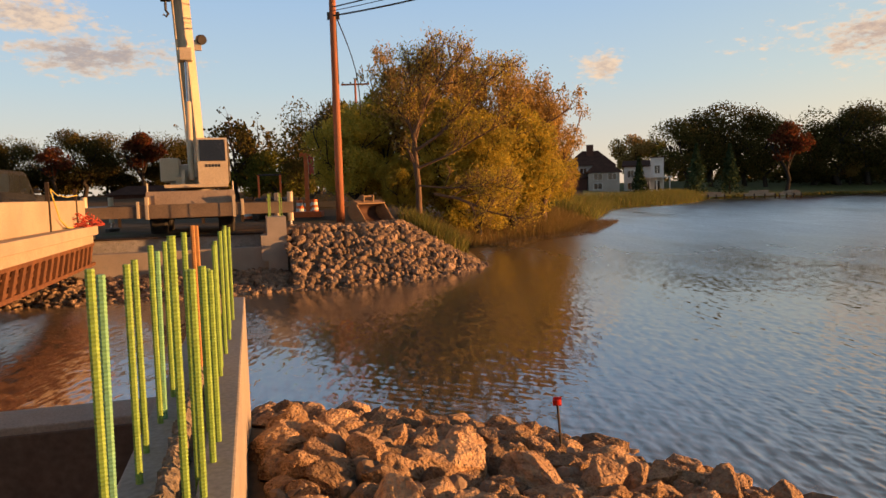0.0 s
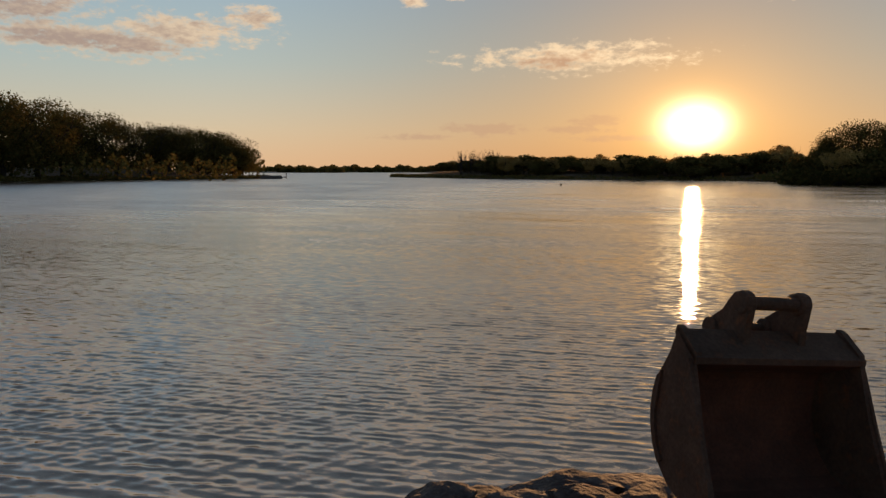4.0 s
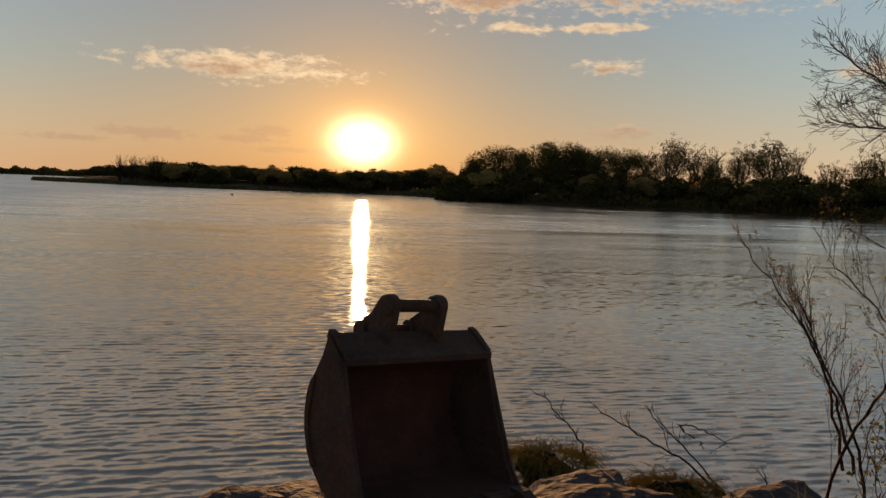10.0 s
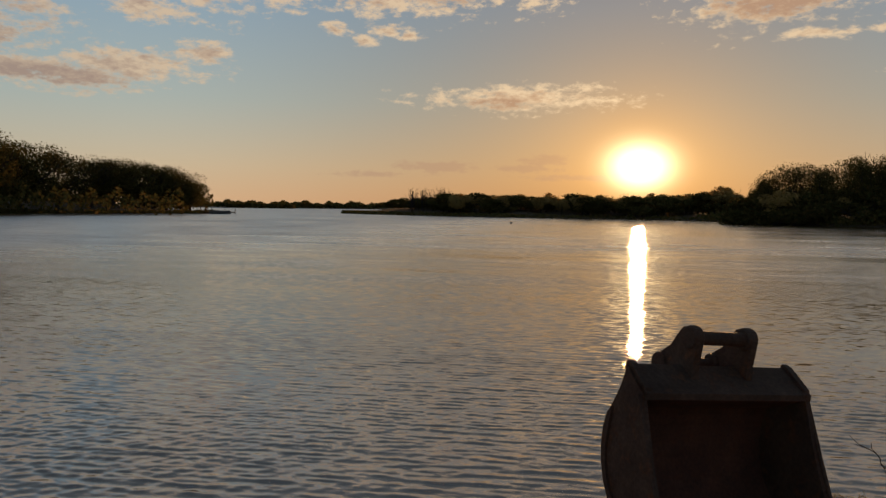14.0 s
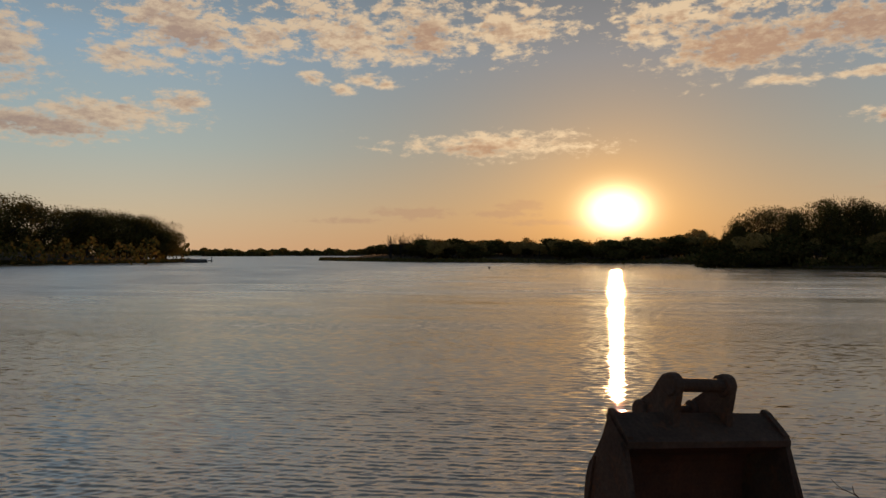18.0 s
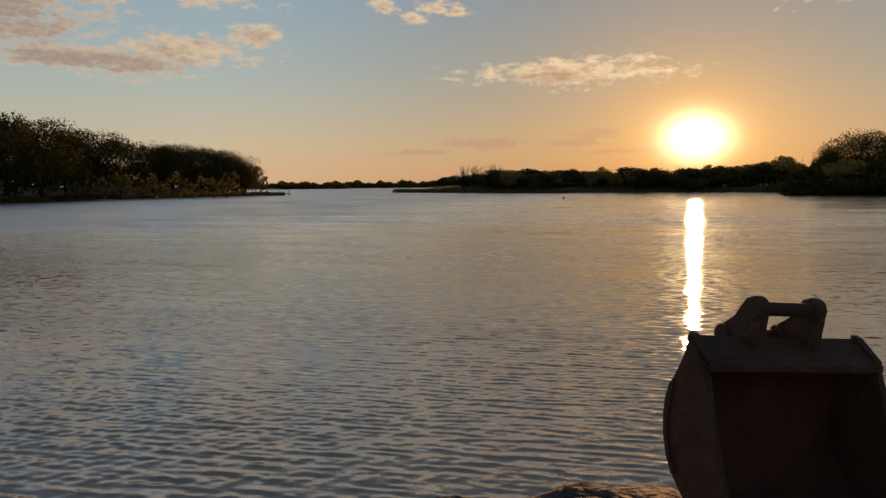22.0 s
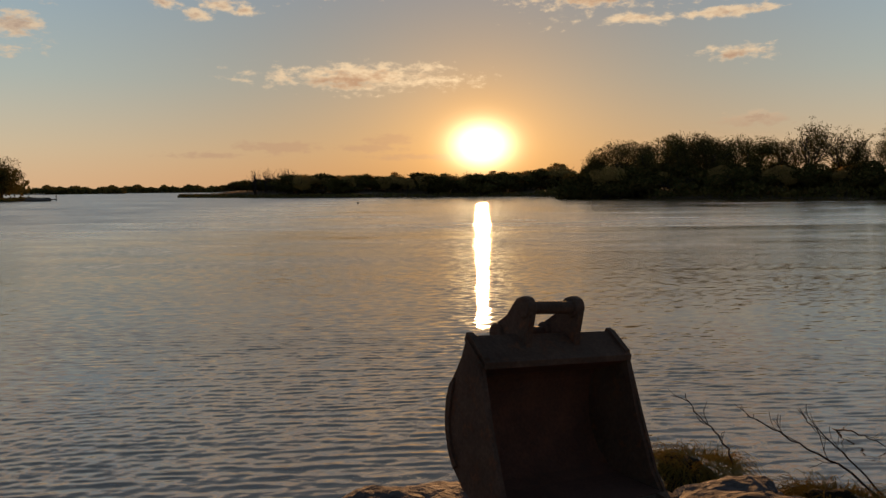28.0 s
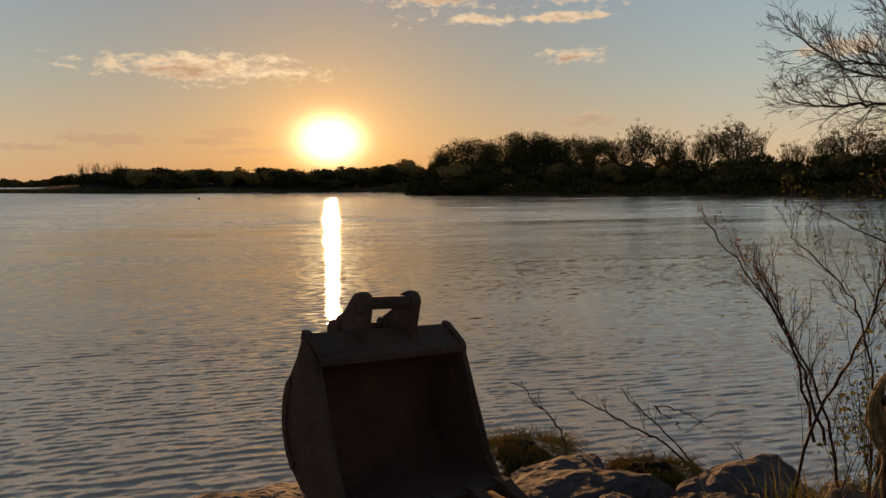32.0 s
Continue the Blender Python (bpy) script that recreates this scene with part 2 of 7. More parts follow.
def material(name, c1, c2, scale=1.5, rough=0.8, metal=0.0, bump=0.3, bscale=25.0, depth=0.02, rand=0.0, island=0.0, third=None, tscale=6.0, stretch=(1, 1, 1), spec=0.4):
    """A surface of two colours mixed by large noise, broken by fine grain and relief; rand and island vary its brightness piece by piece."""
    m = bpy.data.materials.new(name)
    m.use_nodes = True
    nt = m.node_tree
    b = nt.nodes["Principled BSDF"]
    tc = nt.nodes.new("ShaderNodeTexCoord")
    mp = nt.nodes.new("ShaderNodeMapping")
    mp.inputs["Scale"].default_value = stretch
    nt.links.new(tc.outputs["Object"], mp.inputs[0])
    n1 = nt.nodes.new("ShaderNodeTexNoise")
    n1.inputs["Scale"].default_value, n1.inputs["Detail"].default_value, n1.inputs["Roughness"].default_value = scale, 5, 0.6
    n2 = nt.nodes.new("ShaderNodeTexNoise")
    n2.inputs["Scale"].default_value, n2.inputs["Detail"].default_value = bscale, 4
    for n in (n1, n2):
        nt.links.new(mp.outputs[0], n.inputs[0])
    ramp = nt.nodes.new("ShaderNodeMapRange")
    ramp.inputs[1].default_value, ramp.inputs[2].default_value = 0.32, 0.68
    nt.links.new(n1.outputs[0], ramp.inputs[0])
    mix = nt.nodes.new("ShaderNodeMix")
    mix.data_type = "RGBA"
    mix.inputs[6].default_value, mix.inputs[7].default_value = (*c1, 1), (*c2, 1)
    nt.links.new(ramp.outputs[0], mix.inputs[0])
    col = mix.outputs[2]
    if third:
        n3 = nt.nodes.new("ShaderNodeTexNoise")
        n3.inputs["Scale"].default_value, n3.inputs["Detail"].default_value, n3.inputs["Roughness"].default_value = tscale, 8, 0.7
        nt.links.new(mp.outputs[0], n3.inputs[0])
        r3 = nt.nodes.new("ShaderNodeMapRange")
        r3.inputs[1].default_value, r3.inputs[2].default_value = 0.55, 0.68
        nt.links.new(n3.outputs[0], r3.inputs[0])
        mx = nt.nodes.new("ShaderNodeMix")
        mx.data_type = "RGBA"
        nt.links.new(r3.outputs[0], mx.inputs[0])
        nt.links.new(col, mx.inputs[6])
        mx.inputs[7].default_value = (*third, 1)
        col = mx.outputs[2]
    val = nt.nodes.new("ShaderNodeMapRange")
    val.inputs[1].default_value, val.inputs[2].default_value, val.inputs[3].default_value, val.inputs[4].default_value = 0.3, 0.7, 0.82, 1.18
    nt.links.new(n2.outputs[0], val.inputs[0])
    gain = val.outputs[0]
    for amount, node, out in ((rand, "ShaderNodeObjectInfo", "Random"), (island, "ShaderNodeNewGeometry", "Random Per Island")):
        if amount:
            src = nt.nodes.new(node)
            r = nt.nodes.new("ShaderNodeMapRange")
            r.inputs[3].default_value, r.inputs[4].default_value = 1 - amount, 1 + amount
            nt.links.new(src.outputs[out], r.inputs[0])
            mu = nt.nodes.new("ShaderNodeMath")
            mu.operation = "MULTIPLY"
            nt.links.new(gain, mu.inputs[0])
            nt.links.new(r.outputs[0], mu.inputs[1])
            gain = mu.outputs[0]
    vm = nt.nodes.new("ShaderNodeVectorMath")
    vm.operation = "SCALE"
    nt.links.new(col, vm.inputs[0])
    nt.links.new(gain, vm.inputs[3])
    nt.links.new(vm.outputs[0], b.inputs["Base Color"])
    b.inputs["Roughness"].default_value, b.inputs["Metallic"].default_value = rough, metal
    b.inputs["Specular IOR Level"].default_value = spec
    if bump:
        bp = nt.nodes.new("ShaderNodeBump")
        bp.inputs["Strength"].default_value, bp.inputs["Distance"].default_value = bump, depth
        nt.links.new(n2.outputs[0], bp.inputs["Height"])
        nt.links.new(bp.outputs[0], b.inputs["Normal"])
    return m


def leaf_material(name, c1, c2, c3, glow=0.25):
    """Leaves: three colours picked leaf by leaf, and some light let through."""
    m = bpy.data.materials.new(name)
    m.use_nodes = True
    nt = m.node_tree
    nt.nodes.clear()
    geo = nt.nodes.new("ShaderNodeNewGeometry")
    oi = nt.nodes.new("ShaderNodeObjectInfo")
    ramp = nt.nodes.new("ShaderNodeValToRGB")
    ramp.color_ramp.elements[0].color, ramp.color_ramp.elements[1].color = (*c1, 1), (*c3, 1)
    e = ramp.color_ramp.elements.new(0.5)
    e.color = (*c2, 1)
    nt.links.new(geo.outputs["Random Per Island"], ramp.inputs[0])
    r = nt.nodes.new("ShaderNodeMapRange")
    r.inputs[3].default_value, r.inputs[4].default_value = 0.75, 1.3
    nt.links.new(oi.outputs["Random"], r.inputs[0])
    vm = nt.nodes.new("ShaderNodeVectorMath")
    vm.operation = "SCALE"
    nt.links.new(ramp.outputs[0], vm.inputs[0])
    nt.links.new(r.outputs[0], vm.inputs[3])
    d, t, mix, out = (nt.nodes.new(k) for k in ("ShaderNodeBsdfDiffuse", "ShaderNodeBsdfTranslucent", "ShaderNodeMixShader", "ShaderNodeOutputMaterial"))
    nt.links.new(vm.outputs[0], d.inputs[0])
    nt.links.new(vm.outputs[0], t.inputs[0])
    mix.inputs[0].default_value = glow
    nt.links.new(d.outputs[0], mix.inputs[1])
    nt.links.new(t.outputs[0], mix.inputs[2])
    nt.links.new(mix.outputs[0], out.inputs[0])
    return m


def water_material():
    m = bpy.data.materials.new("river_water")
    m.use_nodes = True
    nt = m.node_tree
    nt.nodes.clear()
    murk, gloss, film, mix, end = (nt.nodes.new(k) for k in ("ShaderNodeBsdfDiffuse", "ShaderNodeBsdfAnisotropic", "ShaderNodeFresnel", "ShaderNodeMixShader", "ShaderNodeOutputMaterial"))
    murk.inputs["Color"].default_value = (0.14, 0.095, 0.055, 1)
    gloss.distribution = "BECKMANN"
    gloss.inputs["Color"].default_value = (1, 1, 1, 1)
    # rougher along x than across it, fitted to the narrow sun glint in view
    gloss.inputs["Anisotropy"].default_value = 0.45
    lie = nt.nodes.new("ShaderNodeCombineXYZ")
    lie.inputs[1].default_value = 1.0
    nt.links.new(lie.outputs[0], gloss.inputs["Tangent"])
    film.inputs["IOR"].default_value = WATER_IOR
    nt.links.new(film.outputs[0], mix.inputs[0])
    nt.links.new(murk.outputs[0], mix.inputs[1])
    nt.links.new(gloss.outputs[0], mix.inputs[2])
    nt.links.new(mix.outputs[0], end.inputs[0])
    tc = nt.nodes.new("ShaderNodeTexCoord")

    def layer(turn, stretch, scale, detail, rough, warp=0.0):
        mp = nt.nodes.new("ShaderNodeMapping")
        mp.inputs["Rotation"].default_value, mp.inputs["Scale"].default_value = (0, 0, radians(turn)), stretch
        nt.links.new(tc.outputs["Object"], mp.inputs[0])
        n = nt.nodes.new("ShaderNodeTexNoise")
        n.inputs["Scale"].default_value, n.inputs["Detail"].default_value, n.inputs["Roughness"].default_value, n.inputs["Distortion"].default_value = scale, detail, rough, warp
        nt.links.new(mp.outputs[0], n.inputs[0])
        return n.outputs[0]

    def mth(op, a, c):
        n = nt.nodes.new("ShaderNodeMath")
        n.operation = op
        for i, v in enumerate((a, c)):
            if isinstance(v, bpy.types.NodeSocket):
                nt.links.new(v, n.inputs[i])
            else:
                n.inputs[i].default_value = v
        return n.outputs[0]

    calm = layer(10, (0.05, 0.018, 1), 1.0, 4, 0.6, 0.8)       # slicks and ruffled patches
    gust = layer(-4, (0.22, 0.05, 1), 1.0, 5, 0.65, 1.0)       # streaks where the current or a gust roughens it
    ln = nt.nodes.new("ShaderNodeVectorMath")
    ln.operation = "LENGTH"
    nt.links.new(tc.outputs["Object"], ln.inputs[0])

    def by_range(src, a, c, v0, v1):
        r = nt.nodes.new("ShaderNodeMapRange")
        r.inputs[1].default_value, r.inputs[2].default_value, r.inputs[3].default_value, r.inputs[4].default_value = a, c, v0, v1
        nt.links.new(src, r.inputs[0])
        return r.outputs[0]

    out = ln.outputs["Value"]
    # roughness grows with distance from the viewpoint, fitted to the camera's view
    rough = mth("ADD", by_range(out, 7.0, 48.0, ROUGH_NEAR, ROUGH_FAR), by_range(calm, 0.3, 0.7, -0.05, 0.05))
    rough = mth("ADD", rough, by_range(gust, 0.35, 0.65, -0.06, 0.06))
    # rougher still with y, fitted to the view: short tree reflections, glint left narrow
    place_at = nt.nodes.new("ShaderNodeSeparateXYZ")
    nt.links.new(tc.outputs["Object"], place_at.inputs[0])
    rough = mth("ADD", rough, by_range(place_at.outputs[1], 10.0, 45.0, 0.0, 0.17))
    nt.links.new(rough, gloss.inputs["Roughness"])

    # capillary ripples: each facet tips a little, most of all along the breeze
    def facets(turn, stretch, scale, detail, tip):
        mp = nt.nodes.new("ShaderNodeMapping")
        mp.inputs["Rotation"].default_value, mp.inputs["Scale"].default_value = (0, 0, radians(turn)), stretch
        nt.links.new(tc.outputs["Object"], mp.inputs[0])
        n = nt.nodes.new("ShaderNodeTexNoise")
        n.inputs["Scale"].default_value, n.inputs["Detail"].default_value, n.inputs["Roughness"].default_value, n.inputs["Distortion"].default_value = scale, detail, 0.55, 0.4
        nt.links.new(mp.outputs[0], n.inputs[0])
        v = nt.nodes.new("ShaderNodeVectorMath")
        v.operation = "SUBTRACT"
        nt.links.new(n.outputs["Color"], v.inputs[0])
        v.inputs[1].default_value = (0.5, 0.5, 0.5)
        w = nt.nodes.new("ShaderNodeVectorMath")
        w.operation = "MULTIPLY"
        nt.links.new(v.outputs[0], w.inputs[0])
        w.inputs[1].default_value = tip
        return w.outputs[0]

    def vec(op, a, c):
        n = nt.nodes.new("ShaderNodeVectorMath")
        n.operation = op
        for i, v in enumerate((a, c)):
            if isinstance(v, bpy.types.NodeSocket):
                nt.links.new(v, n.inputs[3 if op == "SCALE" and i else i])
            elif v is not None:
                n.inputs[3 if op == "SCALE" and i else i].default_value = v
        return n.outputs[0]

    small = vec("SCALE", facets(12, (1.0, 0.30, 1), 9.0, 2, (0.62, 0.16, 0)), by_range(gust, 0.32, 0.62, 0.45, 1.25))
    broad = facets(-8, (1.0, 0.22, 1), 0.9, 3, (0.15, 0.05, 0))
    # both tips are graded by distance from the viewpoint, to suit its view
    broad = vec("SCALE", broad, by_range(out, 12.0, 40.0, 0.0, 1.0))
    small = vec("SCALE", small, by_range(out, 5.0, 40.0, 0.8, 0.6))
    geo = nt.nodes.new("ShaderNodeNewGeometry")
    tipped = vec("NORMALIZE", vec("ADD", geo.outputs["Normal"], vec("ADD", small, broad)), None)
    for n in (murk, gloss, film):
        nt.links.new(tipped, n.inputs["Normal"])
    return m


WATER = water_material()
EARTH = material("trodden_earth", (0.09, 0.065, 0.04), (0.14, 0.105, 0.07), 0.5, 0.95, bump=0.6, bscale=9, depth=0.05, third=(0.07, 0.08, 0.03), tscale=0.25, spec=0.05)
ROCK = material("limestone_riprap", (0.50, 0.32, 0.18), (0.28, 0.16, 0.088), 2.0, 0.9, bump=1.0, bscale=7.5, depth=0.09, rand=0.42, third=(0.17, 0.11, 0.07), tscale=4.0)
ROCK_FAR = material("grey_riprap", (0.34, 0.225, 0.14), (0.12, 0.078, 0.05), 2.5, 0.9, bump=0.7, bscale=12, depth=0.04, rand=0.5, island=0.35)
ROCK_ISLAND = material("limestone_rubble", (0.30, 0.21, 0.14), (0.17, 0.115, 0.075), 2.2, 0.9, bump=0.7, bscale=14, depth=0.03, island=0.35)
ROCK_SHORE = material("dark_grey_stone", (0.105, 0.094, 0.088), (0.05, 0.045, 0.042), 2.2, 0.9, bump=1.0, bscale=6, depth=0.06, rand=0.25, third=(0.15, 0.13, 0.105), tscale=3.0, spec=0.2)
CONCRETE = material("formed_concrete", (0.36, 0.30, 0.24), (0.28, 0.235, 0.19), 1.2, 0.85, bump=0.25, bscale=40, depth=0.004, third=(0.27, 0.24, 0.20), tscale=2.5)
CONCRETE_OLD = material("rough_cast_concrete", (0.36, 0.33, 0.30), (0.26, 0.24, 0.21), 5, 0.9, bump=0.9, bscale=45, depth=0.02, third=(0.18, 0.15, 0.12), tscale=9)
EPOXY = material("green_epoxy_coating", (0.17, 0.30, 0.055), (0.24, 0.36, 0.065), 6, 0.5, bump=0.1, bscale=60, depth=0.002)
EPOXY_DUST = material("blue_green_epoxy_coating", (0.12, 0.32, 0.22), (0.20, 0.42, 0.16), 6, 0.5, bump=0.1, bscale=60, depth=0.002)
RUST = material("rusted_steel", (0.17, 0.07, 0.03), (0.09, 0.038, 0.02), 5, 0.85, 0.2, bump=0.5, bscale=60, depth=0.004, rand=0.15)
BUCKET_STEEL = material("worn_bucket_steel", (0.105, 0.07, 0.05), (0.058, 0.039, 0.028), 3.5, 0.75, 0.3, bump=0.5, bscale=50, depth=0.004, third=(0.13, 0.065, 0.035), tscale=7, spec=0.15)
BUCKET_INSIDE = material("rusty_bucket_lining", (0.10, 0.045, 0.027), (0.06, 0.028, 0.017), 4, 0.85, 0.2, bump=0.5, bscale=50, depth=0.004)
POLE_WOOD = material("treated_pole_wood", (0.36, 0.13, 0.06), (0.25, 0.085, 0.04), 2.0, 0.8, bump=0.6, bscale=12, depth=0.01, stretch=(6, 6, 0.4))
POST_WOOD = material("weathered_post_wood", (0.05, 0.036, 0.026), (0.028, 0.02, 0.015), 3.0, 0.95, bump=0.8, bscale=18, depth=0.01, stretch=(5, 5, 0.5), spec=0.1)
BARK = material("grey_brown_bark", (0.042, 0.032, 0.023), (0.024, 0.018, 0.013), 3.0, 0.95, bump=0.9, bscale=16, depth=0.02, stretch=(3, 3, 0.6))
TWIG = material("reddish_twig_bark", (0.06, 0.038, 0.028), (0.035, 0.023, 0.017), 4.0, 0.9, bump=0.3, bscale=40, depth=0.004, rand=0.2)
CREAM_PAINT = material("cream_crane_paint", (0.56, 0.45, 0.30), (0.44, 0.34, 0.22), 0.5, 0.45, bump=0.05, bscale=30, depth=0.003)
DARK_STEEL = material("dark_greasy_steel", (0.045, 0.04, 0.035), (0.07, 0.06, 0.05), 4, 0.5, 0.6, bump=0.2, bscale=40, depth=0.003)
RUBBER = material("dusty_tyre_rubber", (0.025, 0.023, 0.021), (0.05, 0.043, 0.035), 3, 0.9, bump=0.5, bscale=30, depth=0.006)
L_OAK = leaf_material("dark_oak_leaves", (0.05, 0.051, 0.016), (0.085, 0.073, 0.022), (0.135, 0.092, 0.03), 0.18)
L_RED = leaf_material("maroon_maple_leaves", (0.11, 0.03, 0.018), (0.15, 0.05, 0.022), (0.08, 0.05, 0.02))
L_GOLD = leaf_material("golden_willow_leaves", (0.40, 0.31, 0.05), (0.47, 0.34, 0.06), (0.24, 0.235, 0.045), 0.4)
L_RUSSET = leaf_material("russet_leaves", (0.32, 0.21, 0.075), (0.38, 0.25, 0.085), (0.22, 0.16, 0.05), 0.35)
L_GREEN = leaf_material("mid_green_leaves", (0.10, 0.12, 0.025), (0.14, 0.145, 0.03), (0.17, 0.15, 0.035), 0.35)
L_FIR = leaf_material("blue_green_needles", (0.03, 0.05, 0.025), (0.045, 0.07, 0.035), (0.06, 0.08, 0.035), 0.1)
L_ORANGE = leaf_material("orange_shrub_leaves", (0.32, 0.10, 0.03), (0.38, 0.14, 0.045), (0.26, 0.09, 0.03), 0.3)
L_REED = leaf_material("dry_reed_blades", (0.24, 0.16, 0.06), (0.30, 0.20, 0.08), (0.16, 0.15, 0.05), 0.3)
L_DEAD = leaf_material("dead_grass_blades", (0.13, 0.09, 0.045), (0.10, 0.075, 0.035), (0.17, 0.12, 0.06), 0.25)
L_GRASS = leaf_material("bank_grass_blades", (0.10, 0.115, 0.03), (0.14, 0.14, 0.04), (0.18, 0.14, 0.05), 0.3)
BARK_WARM = material("warm_brown_bark", (0.18, 0.11, 0.065), (0.10, 0.06, 0.036), 2.0, 0.95, bump=0.8, bscale=9, depth=0.03, stretch=(3, 3, 0.6))
# dust, and the shade on the crane's front, both put into a darker cream
DUSTY_SHADED_CREAM = material("dusty_shaded_crane_paint", (0.32, 0.235, 0.16), (0.23, 0.165, 0.11), 0.9, 0.6, bump=0.1, bscale=24, depth=0.003, third=(0.16, 0.11, 0.07), tscale=1.6)
OUTRIGGER = material("dark_brown_paint", (0.17, 0.12, 0.08), (0.11, 0.075, 0.05), 1.2, 0.7, bump=0.2, bscale=20, depth=0.004)

rng = np.random.default_rng(7)


def fast_mesh(name, verts, faces, mat, smooth=False):
    """A mesh from arrays of vertices and of faces with the same number of corners."""
    me = bpy.data.meshes.new(name)
    verts, faces = np.asarray(verts, np.float32), np.asarray(faces, np.int32)
    k = faces.shape[1]
    me.vertices.add(len(verts)), me.loops.add(faces.size), me.polygons.add(len(faces))
    me.vertices.foreach_set("co", verts.ravel())
    me.loops.foreach_set("vertex_index", faces.ravel())
    me.polygons.foreach_set("loop_start", np.arange(0, faces.size, k, dtype=np.int32))
    me.polygons.foreach_set("use_smooth", np.full(len(faces), smooth))
    me.update(calc_edges=True)
    me.materials.append(mat)
    return me


def bm_mesh(name, bm, mat, smooth=False):
    me = bpy.data.meshes.new(name)
    bmesh.ops.recalc_face_normals(bm, faces=bm.faces)
    for f in bm.faces:
        f.smooth = smooth
    bm.to_mesh(me)
    bm.free()
    me.materials.append(mat)
    return me


def part(name, bm, mat, parent, label="", smooth=False, m=None):
    """A part: the bmesh or mesh as one object under its thing."""
    me = bm if isinstance(bm, bpy.types.Mesh) else bm_mesh(name, bm, mat, smooth)
    ob = new(name, me)
    ob.parent = parent
    if m is not None:
        ob.matrix_basis = m
    if label:
        ob["label"] = label
    return ob


def thing(name, label, category, m=None, group="", kind=""):
    ob = new(name)
    ob.empty_display_size = 0.1
    if m is not None:
        ob.matrix_basis = m
    return tagged(ob, label, category, group, kind)


def box(bm, x0, x1, y0, y1, z0, z1, bevel=0.0, m=None):
    vs = [bm.verts.new((x, y, z)) for x in (x0, x1) for y in (y0, y1) for z in (z0, z1)]
    fs = [bm.faces.new([vs[i] for i in q]) for q in ((0, 1, 3, 2), (4, 6, 7, 5), (0, 4, 5, 1), (2, 3, 7, 6), (0, 2, 6, 4), (1, 5, 7, 3))]
    if bevel:
        es = list({e for f in fs for e in f.edges})
        r = bmesh.ops.bevel(bm, geom=es, offset=bevel, segments=2, affect="EDGES", profile=0.5)
        vs = list({v for f in r["faces"] for v in f.verts} | {v for v in vs if v.is_valid})
    if m is not None:
        bmesh.ops.transform(bm, matrix=m, verts=[v for v in vs if v.is_valid])
    return bm


def boxed(x0, x1, y0, y1, z0, z1, bevel=0.0, m=None):
    return box(bmesh.new(), x0, x1, y0, y1, z0, z1, bevel, m)


def rings(path, radii, n=6, cap=True):
    """Vertices and quads of a tube along a path; the caps are closed by a point."""
    path, radii = np.asarray(path, float), np.asarray(radii, float)
    tang = np.gradient(path, axis=0)
    tang /= np.linalg.norm(tang, axis=1)[:, None] + 1e-9
    ref = np.array([0.31, 0.17, 0.93]) if abs(tang[0][2]) < 0.9 else np.array([1.0, 0.1, 0.0])
    a = np.cross(tang, ref)
    a /= np.linalg.norm(a, axis=1)[:, None] + 1e-9
    b = np.cross(tang, a)
    th = np.arange(n) * 2 * np.pi / n
    v = path[:, None, :] + radii[:, None, None] * (np.cos(th)[None, :, None] * a[:, None, :] + np.sin(th)[None, :, None] * b[:, None, :])
    v = v.reshape(-1, 3)
    i = np.arange(len(path) - 1)[:, None] * n
    j = np.arange(n)[None, :]
    k = (j + 1) % n
    q = np.stack([i + j, i + k, i + n + k, i + n + j], -1).reshape(-1, 4)
    if cap:
        m = len(v)
        v = np.vstack([v, path[0], path[-1]])
        last = (len(path) - 1) * n
        jj = np.arange(n)
        kk = (jj + 1) % n
        q = np.vstack([q, np.stack([kk, jj, np.full(n, m), np.full(n, m)], -1), np.stack([last + jj, last + kk, np.full(n, m + 1), np.full(n, m + 1)], -1)])
    return v, q


class Mass:
    """Gathers tubes or leaves into one mesh."""

    def __init__(self):
        self.v, self.f, self.n = [], [], 0

    def add(self, v, f):
        self.v.append(v), self.f.append(np.asarray(f) + self.n)
        self.n += len(v)

    def tube(self, path, radii, n=5):
        v, q = rings(path, radii, n, cap=False)
        self.add(v, q)

    def mesh(self, name, mat, smooth=False):
        return fast_mesh(name, np.vstack(self.v), np.vstack(self.f), mat, smooth)


def tube(bm, path, r, n=8, r1=None):
    """A capped tube into a bmesh."""
    r1 = r if r1 is None else r1
    v, q = rings(path, np.linspace(r, r1, len(path)), n)
    vs = [bm.verts.new(p) for p in v]
    for a in q:
        ids = list(dict.fromkeys(int(i) for i in a))
        if len(ids) > 2:
            bm.faces.new([vs[i] for i in ids])
    return bm


def rod(p0, p1, r, n=8, r1=None):
    return tube(bmesh.new(), [p0, (Vector(p0) + Vector(p1)) / 2, p1], r, n, r1)


